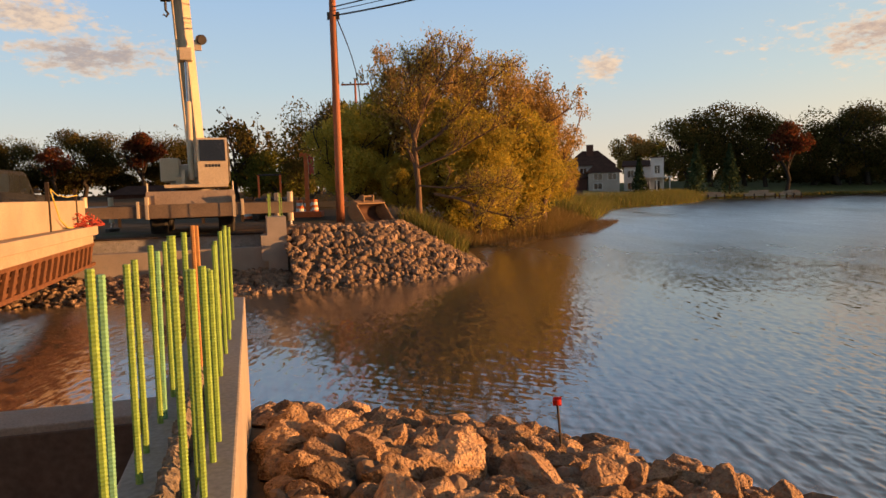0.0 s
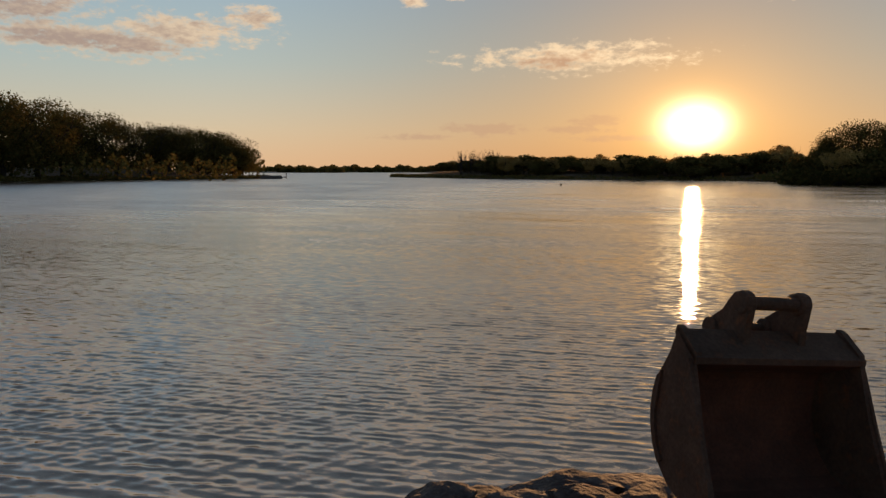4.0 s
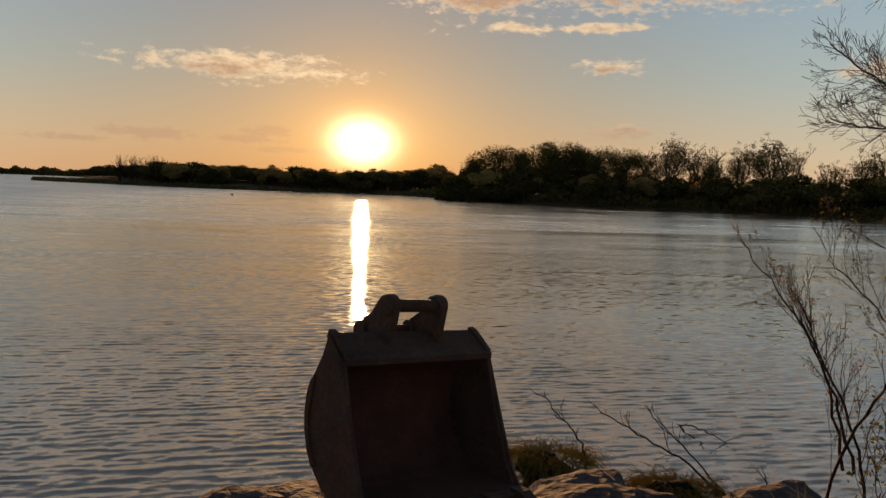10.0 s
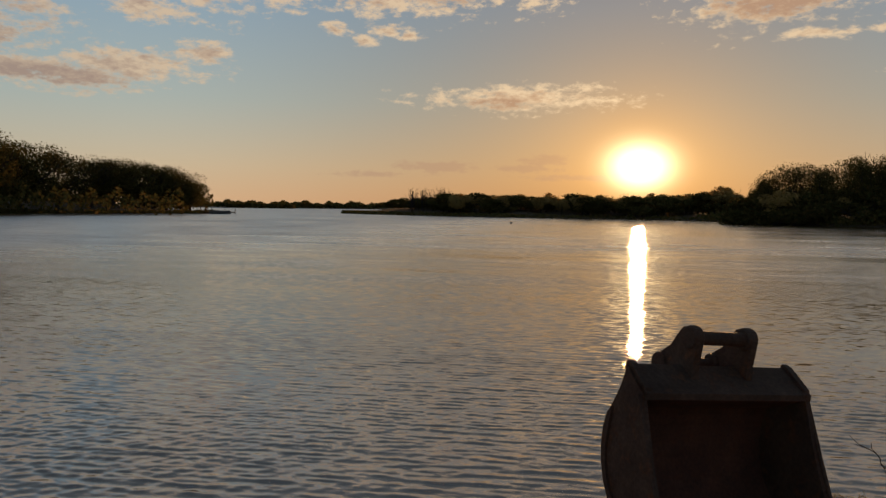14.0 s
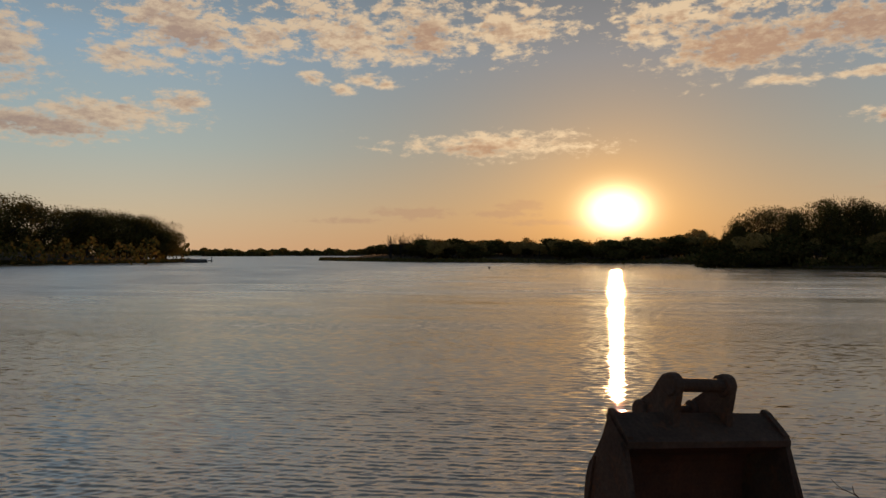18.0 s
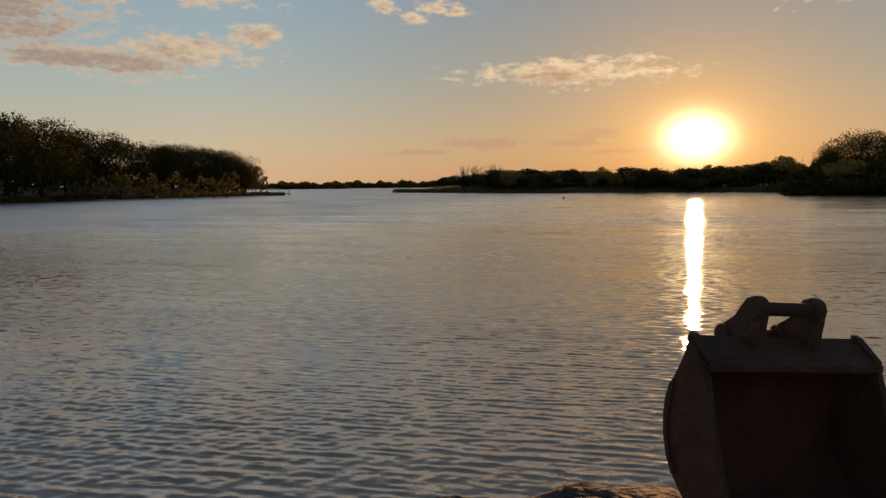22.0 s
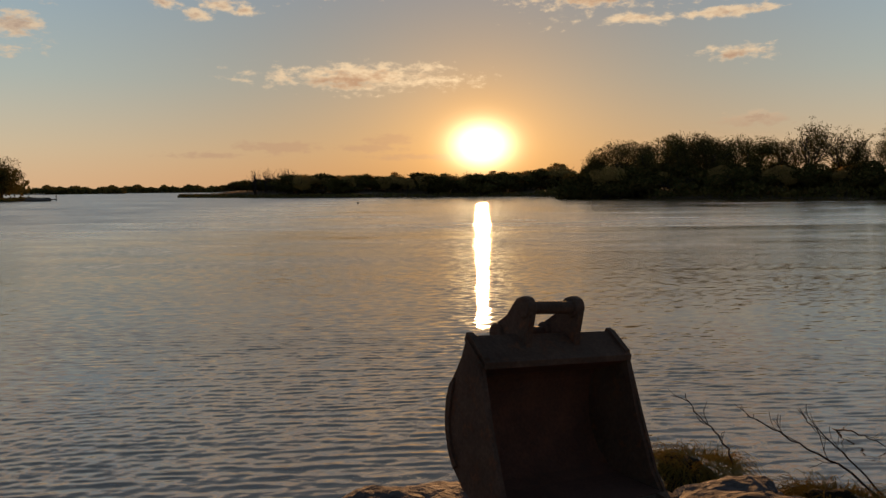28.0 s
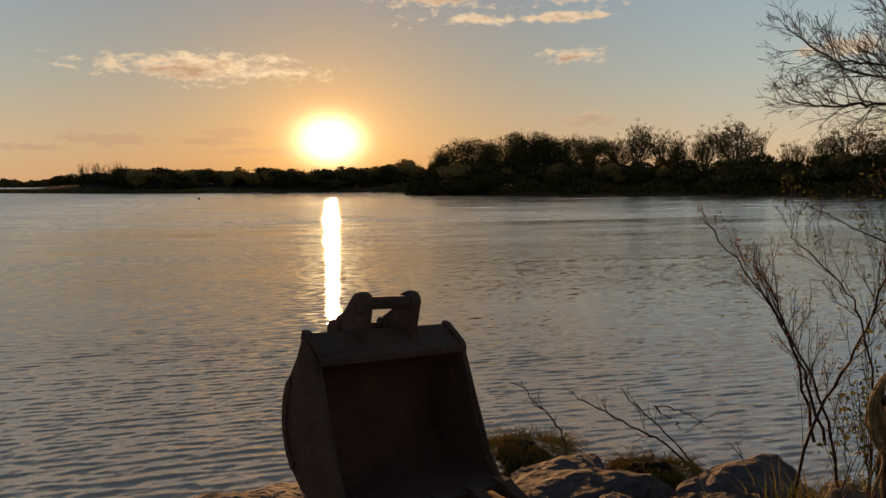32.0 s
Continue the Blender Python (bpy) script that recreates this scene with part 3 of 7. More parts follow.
def drum(bm, c, axis, r, half, n=20, bevel=0.0):
    """A closed cylinder about an axis, with a bevelled rim."""
    c, axis = np.array(c, float), np.array(axis, float)
    axis /= np.linalg.norm(axis)
    path = [c - axis * half, c - axis * half, c - axis * (half - bevel), c + axis * (half - bevel), c + axis * half, c + axis * half] if bevel else [c - axis * half, c + axis * half]
    rad = [0.001, r - bevel, r, r, r - bevel, 0.001] if bevel else [r, r]
    ref = np.array([0, 0, 1.0]) if abs(axis[2]) < 0.9 else np.array([1.0, 0, 0])
    a = np.cross(axis, ref)
    a /= np.linalg.norm(a)
    b = np.cross(axis, a)
    loops = []
    for p, q in zip(path, rad):
        loops.append([bm.verts.new(p + q * (math.cos(t) * a + math.sin(t) * b)) for t in np.arange(n) * 2 * math.pi / n])
    for l0, l1 in zip(loops, loops[1:]):
        for i in range(n):
            bm.faces.new((l0[i], l0[(i + 1) % n], l1[(i + 1) % n], l1[i]))
    bm.faces.new(loops[0][::-1]), bm.faces.new(loops[-1])
    return bm


def prism(outline, x0, x1, bm=None):
    """An outline of (y, z) pairs pushed from x0 to x1."""
    bm = bm or bmesh.new()
    a = [bm.verts.new((x0, y, z)) for y, z in outline]
    b = [bm.verts.new((x1, y, z)) for y, z in outline]
    n = len(outline)
    bm.faces.new(a[::-1]), bm.faces.new(b)
    for i in range(n):
        bm.faces.new((a[i], a[(i + 1) % n], b[(i + 1) % n], b[i]))
    return bm


def turn(az):
    """A turn about z that lays +y along an azimuth (degrees clockwise from +y)."""
    return Matrix.Rotation(radians(-az), 4, "Z")


def leaf_cloud(centres, size, spread=0.0, long=1.6, flat=0.0):
    """Small folded leaves (two triangles each, as one quad) at the centres, turned at random."""
    n = len(centres)
    d = rng.normal(size=(n, 3))
    d[:, 2] *= 1 - flat
    d /= np.linalg.norm(d, axis=1)[:, None]
    e = np.cross(d, rng.normal(size=(n, 3)))
    e /= np.linalg.norm(e, axis=1)[:, None]
    s = (size * rng.uniform(0.6, 1.35, n))[:, None]
    c = np.asarray(centres) + rng.normal(size=(n, 3)) * spread
    v = np.stack([c - d * s * long / 2, c + e * s / 2, c + d * s * long / 2, c - e * s / 2], 1).reshape(-1, 3)
    return v, np.arange(4 * n).reshape(-1, 4)


def blades(roots, heights, width, lean=0.25):
    """Tapered blades of grass, each a bent strip of two quads."""
    n = len(roots)
    th = rng.uniform(0, 2 * np.pi, n)
    side = np.stack([np.cos(th), np.sin(th), np.zeros(n)], 1) * width / 2
    tip = np.stack([rng.normal(0, lean, n), rng.normal(0, lean, n), np.ones(n)], 1) * np.asarray(heights)[:, None]
    r = np.asarray(roots)
    mid = r + tip * np.array([0.35, 0.35, 0.55])
    v = np.stack([r - side, r + side, mid - side * 0.7, mid + side * 0.7, r + tip - side * 0.1, r + tip + side * 0.1], 1).reshape(-1, 3)
    i = np.arange(n)[:, None] * 6
    f = np.concatenate([i + np.array([0, 1, 3, 2]), i + np.array([2, 3, 5, 4])], 0)
    return v, f


def grow(mass, start, way, length, radius, levels, split=3, wander=0.18, rise=0.0, tips=None, spread=0.7, shrink=0.62, thin=0.55, sides=6, least=0.003):
    """A limb that wanders and splits; adds its tubes to the mass and its ends to tips."""
    seg = max(3, min(7, int(length / (radius * 6 + 0.05)) + 2))
    p, d = np.array(start, float), np.array(way, float)
    d /= np.linalg.norm(d)
    path = [p.copy()]
    for _ in range(seg):
        d = d + rng.normal(0, wander, 3) * 0.6 + np.array([0, 0, rise]) * 0.3
        d /= np.linalg.norm(d)
        p = p + d * length / seg
        path.append(p.copy())
    path = np.array(path)
    end = max(radius * thin, least)
    mass.tube(path, np.linspace(radius, end, len(path)), max(3, sides))
    if levels <= 0:
        if tips is not None:
            tips.append(path)
        return
    for k in range(split):
        f = 0.35 + 0.65 * (k + rng.uniform(0.2, 0.9)) / split
        i = min(len(path) - 2, int(f * seg))
        base = path[i] + (path[i + 1] - path[i]) * (f * seg - i if f * seg - i < 1 else 1)
        side = rng.normal(size=3)
        axis = path[i + 1] - path[i]
        axis /= np.linalg.norm(axis)
        side -= axis * side.dot(axis)
        side /= np.linalg.norm(side)
        w = axis + side * rng.uniform(0.6, 1.2) * spread + np.array([0, 0, rise])
        grow(mass, base, w, length * shrink * rng.uniform(0.75, 1.15), max(end * 0.85, least), levels - 1, split, wander, rise, tips, spread, shrink, thin, max(3, sides - 1), least)

WATER_Z = -1.35
# the waterline, walked with the water on the right-hand side
SHORE = np.array([(-60, -10), (-12, 4.5), (-3.6, 10.2), (-0.9, 9.6), (1.4, 8.6), (2.9, 7.1), (3.9, 5.6), (4.9, 3.6), (5.8, 2.0), (6.6, 0.2), (6.5, -2.6), (6.0, -4.4), (6.2, -7),
                  (10, -14), (25, -45), (60, -95), (112, -122), (140, -105), (162, -78), (180, -51), (194, -44), (215, -40), (240, -28), (258, -12), (250, 12), (242, 32), (262, 70), (300, 112),
                  (330, 121), (420, 140), (700, 190), (1000, 330), (900, 520), (640, 420), (330, 220), (242, 147), (215, 140), (170, 163), (135, 158), (104, 148), (75, 146),
                  (51, 139), (38, 112), (22, 96), (12.5, 62), (7.2, 47), (3.4, 43), (1.3, 38), (1.8, 31), (1.5, 27.6), (-0.6, 25), (-5, 22.6), (-11.9, 20.8), (-60, 12)])


def shore_gap(x, y):
    """The distance to the waterline: positive on land."""
    p = np.stack([np.ravel(x), np.ravel(y)], 1).astype(float)
    a, b = SHORE, np.roll(SHORE, -1, 0)
    best = np.full(len(p), 1e9)
    inside = np.zeros(len(p), bool)
    for (ax, ay), (bx, by) in zip(a, b):
        ex, ey = bx - ax, by - ay
        t = np.clip(((p[:, 0] - ax) * ex + (p[:, 1] - ay) * ey) / (ex * ex + ey * ey), 0, 1)
        best = np.minimum(best, np.hypot(p[:, 0] - ax - t * ex, p[:, 1] - ay - t * ey))
        cross = (ay > p[:, 1]) != (by > p[:, 1])
        with np.errstate(divide="ignore", invalid="ignore"):
            inside ^= cross & (p[:, 0] < (bx - ax) * (p[:, 1] - ay) / (by - ay) + ax)
    return np.where(inside, -best, best).reshape(np.shape(x))


WALL_AZ = -14.7                                     # the way the river walls and the bridge run
wall_m = Matrix.Translation((-0.72, 2.35, 0)) @ turn(WALL_AZ)    # x across the wall, y along it


def to_wall(x, y):
    i = wall_m.inverted()
    return i[0][0] * x + i[0][1] * y + i[0][3], i[1][0] * x + i[1][1] * y + i[1][3]


def ground_z(x, y):
    x, y = np.asarray(x, float), np.asarray(y, float)
    g = shore_gap(x, y)
    r = np.hypot(x, y)
    far = np.clip((r - 30) / 60, 0, 1)
    top = np.where(y > 15, 0.36, -0.14)
    top = top * (1 - far) + far * (WATER_Z + 0.25 + np.clip(g, 0, 40) * 0.085)
    # the pit behind the unfinished abutment, and the lower fill behind the far one
    wx, wy = to_wall(x, y)
    fill = (wy > 15) & (wx > -9) & (wx < 1.3) & (r < 45)
    ramp = 3.3 + 1.0 * np.clip((y - 2.5) / 2, 0, 1) * (y < 15)
    s = np.clip((g - np.where(fill, 2.6, 0)) / np.where(r < 40, ramp, 3.0), -1, 1)
    s = np.where(fill & (g > 0), np.maximum(s, np.clip(g / 14, 0, 0.3)), s)
    z = np.where(g > 0, WATER_Z - 0.1 + (top - WATER_Z + 0.1) * np.clip(s, 0, 1), WATER_Z - 0.1 + 2.0 * np.clip(g / 8, -1, 0))
    pit = np.clip((-wx - 0.35) / 0.3, 0, 1) * np.clip((wy + 1.8) / 0.6, 0, 1) * (y < 15)
    z = z * (1 - pit) + np.minimum(z, -1.27) * pit
    knoll = np.exp(-(((x - 4.35) / 0.75) ** 2 + ((y + 0.75) / 0.8) ** 2) ** 2)        # the earth that the bucket stands on
    z = np.maximum(z, z * (1 - knoll) - 0.20 * knoll)
    bump = np.sin(x * 1.7 + 0.6 * y) * np.cos(y * 1.3 - x * 0.4) * 0.03
    return z + bump * (g > 0.5)


def build_ground():
    radii = np.concatenate([np.linspace(0.002, 40, 112), 40 * 1.045 ** np.arange(1, 110)])
    radii = radii[radii < 4800]
    n = 360
    th = np.arange(n) * 2 * np.pi / n
    x, y = 0.6 + radii[:, None] * np.cos(th), radii[:, None] * np.sin(th) - 0.8
    z = ground_z(x, y)
    v = np.vstack([np.stack([x, y, z], -1).reshape(-1, 3), [[0, 0, float(ground_z(0.0, 0.0))]]])
    i = (np.arange(len(radii) - 1) * n)[:, None]
    j = np.arange(n)[None]
    k = (j + 1) % n
    q = np.stack([i + j, i + k, i + n + k, i + n + j], -1).reshape(-1, 4)
    c = np.full(n, len(v) - 1)
    q = np.vstack([q, np.stack([c, c, np.arange(n), (np.arange(n) + 1) % n], -1)[:, 1:][:, [0, 1, 2, 2]]])
    me = fast_mesh("ground", v, q[:-n], EARTH, True)
    tagged(new("ground", me), "bare brown earth and short grass round the water", "ground", kind="structure")


def wave_height(x, y, step):
    """Ripples of many lengths that run with the breeze; those too short for the mesh's step are left out."""
    r = np.random.default_rng(17)
    patch = 0.75 + 0.3 * np.sin(x * 0.21 + 1.3 * np.sin(y * 0.13)) * np.sin(y * 0.17 + 0.9 * np.sin(x * 0.19 + 1)) + 0.22 * np.sin(x * 0.6 - y * 0.45 + np.sin(y * 0.3))
    h = np.zeros_like(x)
    for k in range(64):
        ln = 0.09 * (12.0 ** (k / 63.0))
        a = radians(84 + r.normal(0, 9) + (0 if k % 8 else -45))
        w = 2 * math.pi / ln
        fade = np.clip(1.7 - 3.0 * step / ln, 0, 1)
        bend = 0.5 * np.sin(0.35 * x * math.cos(a) - 0.3 * y * math.sin(a) + k)
        share = math.exp(-(math.log(ln / 0.18) / 0.60) ** 2) + 0.06
        group = 0.6 + 0.4 * np.sin(x * r.uniform(0.3, 0.9) + y * r.uniform(-0.9, 0.9) + k * 1.7)
        h += WAVE_SLOPE * share / w * fade * group * np.sin(w * (x * math.sin(a) + y * math.cos(a)) + bend * 2 + r.uniform(0, 6.28))
    by_bearing = np.clip((np.degrees(np.arctan2(x, y)) - 5) / 65, 0, 1)        # ripples flattened by bearing from the viewpoint, to fit its view
    h = h * patch * (0.55 + 0.45 * by_bearing * by_bearing * (3 - 2 * by_bearing))
    return h + 45 * h * h                     # crests sharper than troughs


def build_water():
    radii = [2.0, 3.2]
    while radii[-1] < 70:
        radii.append(radii[-1] + max(0.024, 0.00025 * radii[-1] ** 2))
    radii = np.array(radii + [90, 130, 200, 320, 640, 1300, 2400, 4900])
    az = np.concatenate([np.arange(-26, 146, 0.2), np.arange(146, 334, 4.0)])
    th = np.radians(90 - az)
    n = len(th)
    x, y = radii[:, None] * np.cos(th), radii[:, None] * np.sin(th)
    step = np.maximum(np.gradient(radii), 0.0028 * radii)
    h = wave_height(x, y, np.broadcast_to(step[:, None], x.shape)) * np.clip((66 - radii) / 14, 0, 1)[:, None]
    h[:, az > 145] = 0
    v = np.stack([x, y, WATER_Z + h], -1).reshape(-1, 3)
    i = (np.arange(len(radii) - 1) * n)[:, None]
    j = np.arange(n)[None]
    k = (j + 1) % n
    q = np.stack([i + j, i + k, i + n + k, i + n + j], -1).reshape(-1, 4)
    tagged(new("water", fast_mesh("water", v, q, WATER, True)), "rippled river water that mirrors the evening sky", "water", kind="structure")


build_ground()
build_water()


def stone_mesh(name, level, mat, seed, rough=0.05):
    """A broken boulder: a ball cut by a dozen planes, then roughened."""
    r = np.random.default_rng(seed)
    bm = bmesh.new()
    bmesh.ops.create_icosphere(bm, subdivisions=level, radius=1.0)
    cuts = []
    for _ in range(11):
        n = r.normal(size=3)
        cuts.append((Vector(n / np.linalg.norm(n)), r.uniform(0.52, 0.86)))
    for v in bm.verts:
        p = v.co.copy()
        for n, d in cuts:
            over = p.dot(n) - d
            if over > 0:
                p -= n * over
        if level > 2:
            p += p.normalized() * (noise.fractal(p * 2.1 + Vector((seed, 0, 0)), 0.7, 2.2, 5) * rough)
        v.co = p
    return bm_mesh(name, bm, mat, False)


STONES_NEAR = [stone_mesh("stone", 4, ROCK, 100 + i, 0.085) for i in range(9)]
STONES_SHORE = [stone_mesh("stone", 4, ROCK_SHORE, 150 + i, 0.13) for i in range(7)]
STONES_MID = [stone_mesh("stone", 3, ROCK_FAR, 200 + i, 0.09) for i in range(9)]


def set_stone(parent, meshes, x, y, size, sink=0.25, z=None, squash=None):
    tilt = 0.35 if z is None else 0.12
    ob = new("stone", meshes[int(rng.integers(len(meshes)))])
    s = np.array([rng.uniform(0.8, 1.3), rng.uniform(0.75, 1.1), squash or rng.uniform(0.6, 0.9)]) * size / 2
    zz = float(ground_z(x, y)) + s[2] * (1 - 2 * sink) if z is None else z
    ob.parent = parent
    ob.matrix_basis = Matrix.LocRotScale((x, y, zz), Euler((rng.normal(0, tilt), rng.normal(0, tilt), rng.uniform(0, 6.28))), s)
    return ob


def riprap(label, meshes, zone, count, small, large, apart, sink=0.25):
    """Stones thrown at random into a zone, none closer to another than the sum of their sizes allows."""
    bank = thing("riprap_bank", label, "riprap")
    done = []
    tries = 0
    while len(done) < count and tries < count * 60:
        tries += 1
        x, y = zone()
        s = small + (large - small) * rng.random() ** 1.6
        if all((x - a) ** 2 + (y - b) ** 2 > (apart * (s + c) / 2) ** 2 for a, b, c in done):
            done.append((x, y, s))
            set_stone(bank, meshes, x, y, s, sink)
    return bank


def along(points, inland, out):
    """A random place within a strip that follows the points of the shore, from out metres in the water to inland metres up the bank."""
    pts = np.array(points, float)
    sgn = 1 if pts[0][1] < 15 else -1
    ln = np.hypot(*np.diff(pts, axis=0).T)

    def pick():
        i = rng.choice(len(ln), p=ln / ln.sum())
        d = (pts[i + 1] - pts[i]) / ln[i]
        p = pts[i] + d * rng.uniform(0, ln[i]) + np.array([d[1], -d[0]]) * sgn * rng.uniform(-out, inland)
        return p
    return pick


def near_zone():
    pick = along([(-3.0, 10.0), (-0.9, 9.6), (1.4, 8.6), (2.9, 7.1), (3.9, 5.6)], 5.2, 0.05)
    while True:
        p = pick()
        wx, wy = to_wall(p[0], p[1])
        if wx > 0.13 and np.hypot(p[0], p[1]) > 2.6:
            return p


riprap("heap of pale tan limestone boulders on the bank", STONES_NEAR, near_zone, 300, 0.24, 0.55, 0.53, 0.27)
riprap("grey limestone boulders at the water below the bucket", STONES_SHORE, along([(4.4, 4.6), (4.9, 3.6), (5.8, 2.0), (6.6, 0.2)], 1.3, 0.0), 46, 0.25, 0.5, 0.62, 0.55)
shore_slabs = thing("riprap_bank", "flat grey boulders at the water beside dead grass", "riprap")
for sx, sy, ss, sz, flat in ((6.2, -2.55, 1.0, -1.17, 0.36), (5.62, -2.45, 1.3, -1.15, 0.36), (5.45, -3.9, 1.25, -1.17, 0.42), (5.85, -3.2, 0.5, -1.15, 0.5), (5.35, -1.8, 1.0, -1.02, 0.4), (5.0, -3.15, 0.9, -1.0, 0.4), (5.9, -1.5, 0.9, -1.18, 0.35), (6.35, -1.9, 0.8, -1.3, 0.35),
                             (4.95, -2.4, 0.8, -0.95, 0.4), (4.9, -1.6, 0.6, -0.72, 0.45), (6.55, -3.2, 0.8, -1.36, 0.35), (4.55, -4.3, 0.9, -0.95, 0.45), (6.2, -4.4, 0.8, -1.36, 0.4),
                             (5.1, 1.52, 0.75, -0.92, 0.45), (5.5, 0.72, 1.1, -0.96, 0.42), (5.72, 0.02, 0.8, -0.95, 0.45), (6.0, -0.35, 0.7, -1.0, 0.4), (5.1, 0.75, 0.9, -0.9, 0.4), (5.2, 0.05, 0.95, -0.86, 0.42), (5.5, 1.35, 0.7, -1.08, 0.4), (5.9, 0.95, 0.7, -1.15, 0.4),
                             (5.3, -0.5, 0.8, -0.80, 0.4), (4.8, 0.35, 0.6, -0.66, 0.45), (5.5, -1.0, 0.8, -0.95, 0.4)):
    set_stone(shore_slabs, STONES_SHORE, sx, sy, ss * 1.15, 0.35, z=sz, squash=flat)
far_bank = [(-13, 20.4), (-9, 21.5), (-5, 22.6), (-0.6, 25), (1.5, 27.6), (1.8, 29.5)]
riprap("grey limestone boulders under the far abutment", STONES_MID, along(far_bank[:3], 3.4, 0.1), 300, 0.20, 0.46, 0.52, 0.3)
riprap("point of grey limestone boulders running into the water", STONES_MID, along(far_bank[2:], 4.6, 0.1), 300, 0.20, 0.46, 0.52, 0.3)


def rubble(label, zone, count, small, large, mat, seed):
    """Small broken stones that fill the gaps between the boulders."""
    global rng
    keep, rng = rng, np.random.default_rng(seed)
    base = []
    for k in range(5):
        bm = bmesh.new()
        bmesh.ops.create_icosphere(bm, subdivisions=2, radius=1.0)
        cuts = [(rng.normal(size=3), rng.uniform(0.55, 0.85)) for _ in range(9)]
        v = np.array([x.co for x in bm.verts])
        for n, d in cuts:
            n = n / np.linalg.norm(n)
            v -= n * np.maximum(v @ n - d, 0)[:, None] * 0.93
        base.append((v, np.array([[x.index for x in f.verts] for f in bm.faces])))
        bm.free()
    m = Mass()
    for _ in range(count):
        x, y = zone()
        v, f = base[int(rng.integers(5))]
        r = rng.uniform(small, large) / 2
        e = np.array(Euler((rng.uniform(0, 6), rng.uniform(0, 6), rng.uniform(0, 6))).to_matrix())
        m.add((v * [1.2, 1, 0.8] * r) @ e.T + [x, y, float(ground_z(x, y)) + r * 0.3], f)
    tagged(new("rubble", m.mesh("rubble", mat)), label, "rubble", kind="stuff")
    rng = keep


rubble("small tan stones between the boulders", near_zone, 380, 0.11, 0.24, ROCK_ISLAND, 61)
rubble("small grey stones on the far bank", along(far_bank, 4.6, 0.2), 3000, 0.14, 0.33, ROCK_FAR, 62)

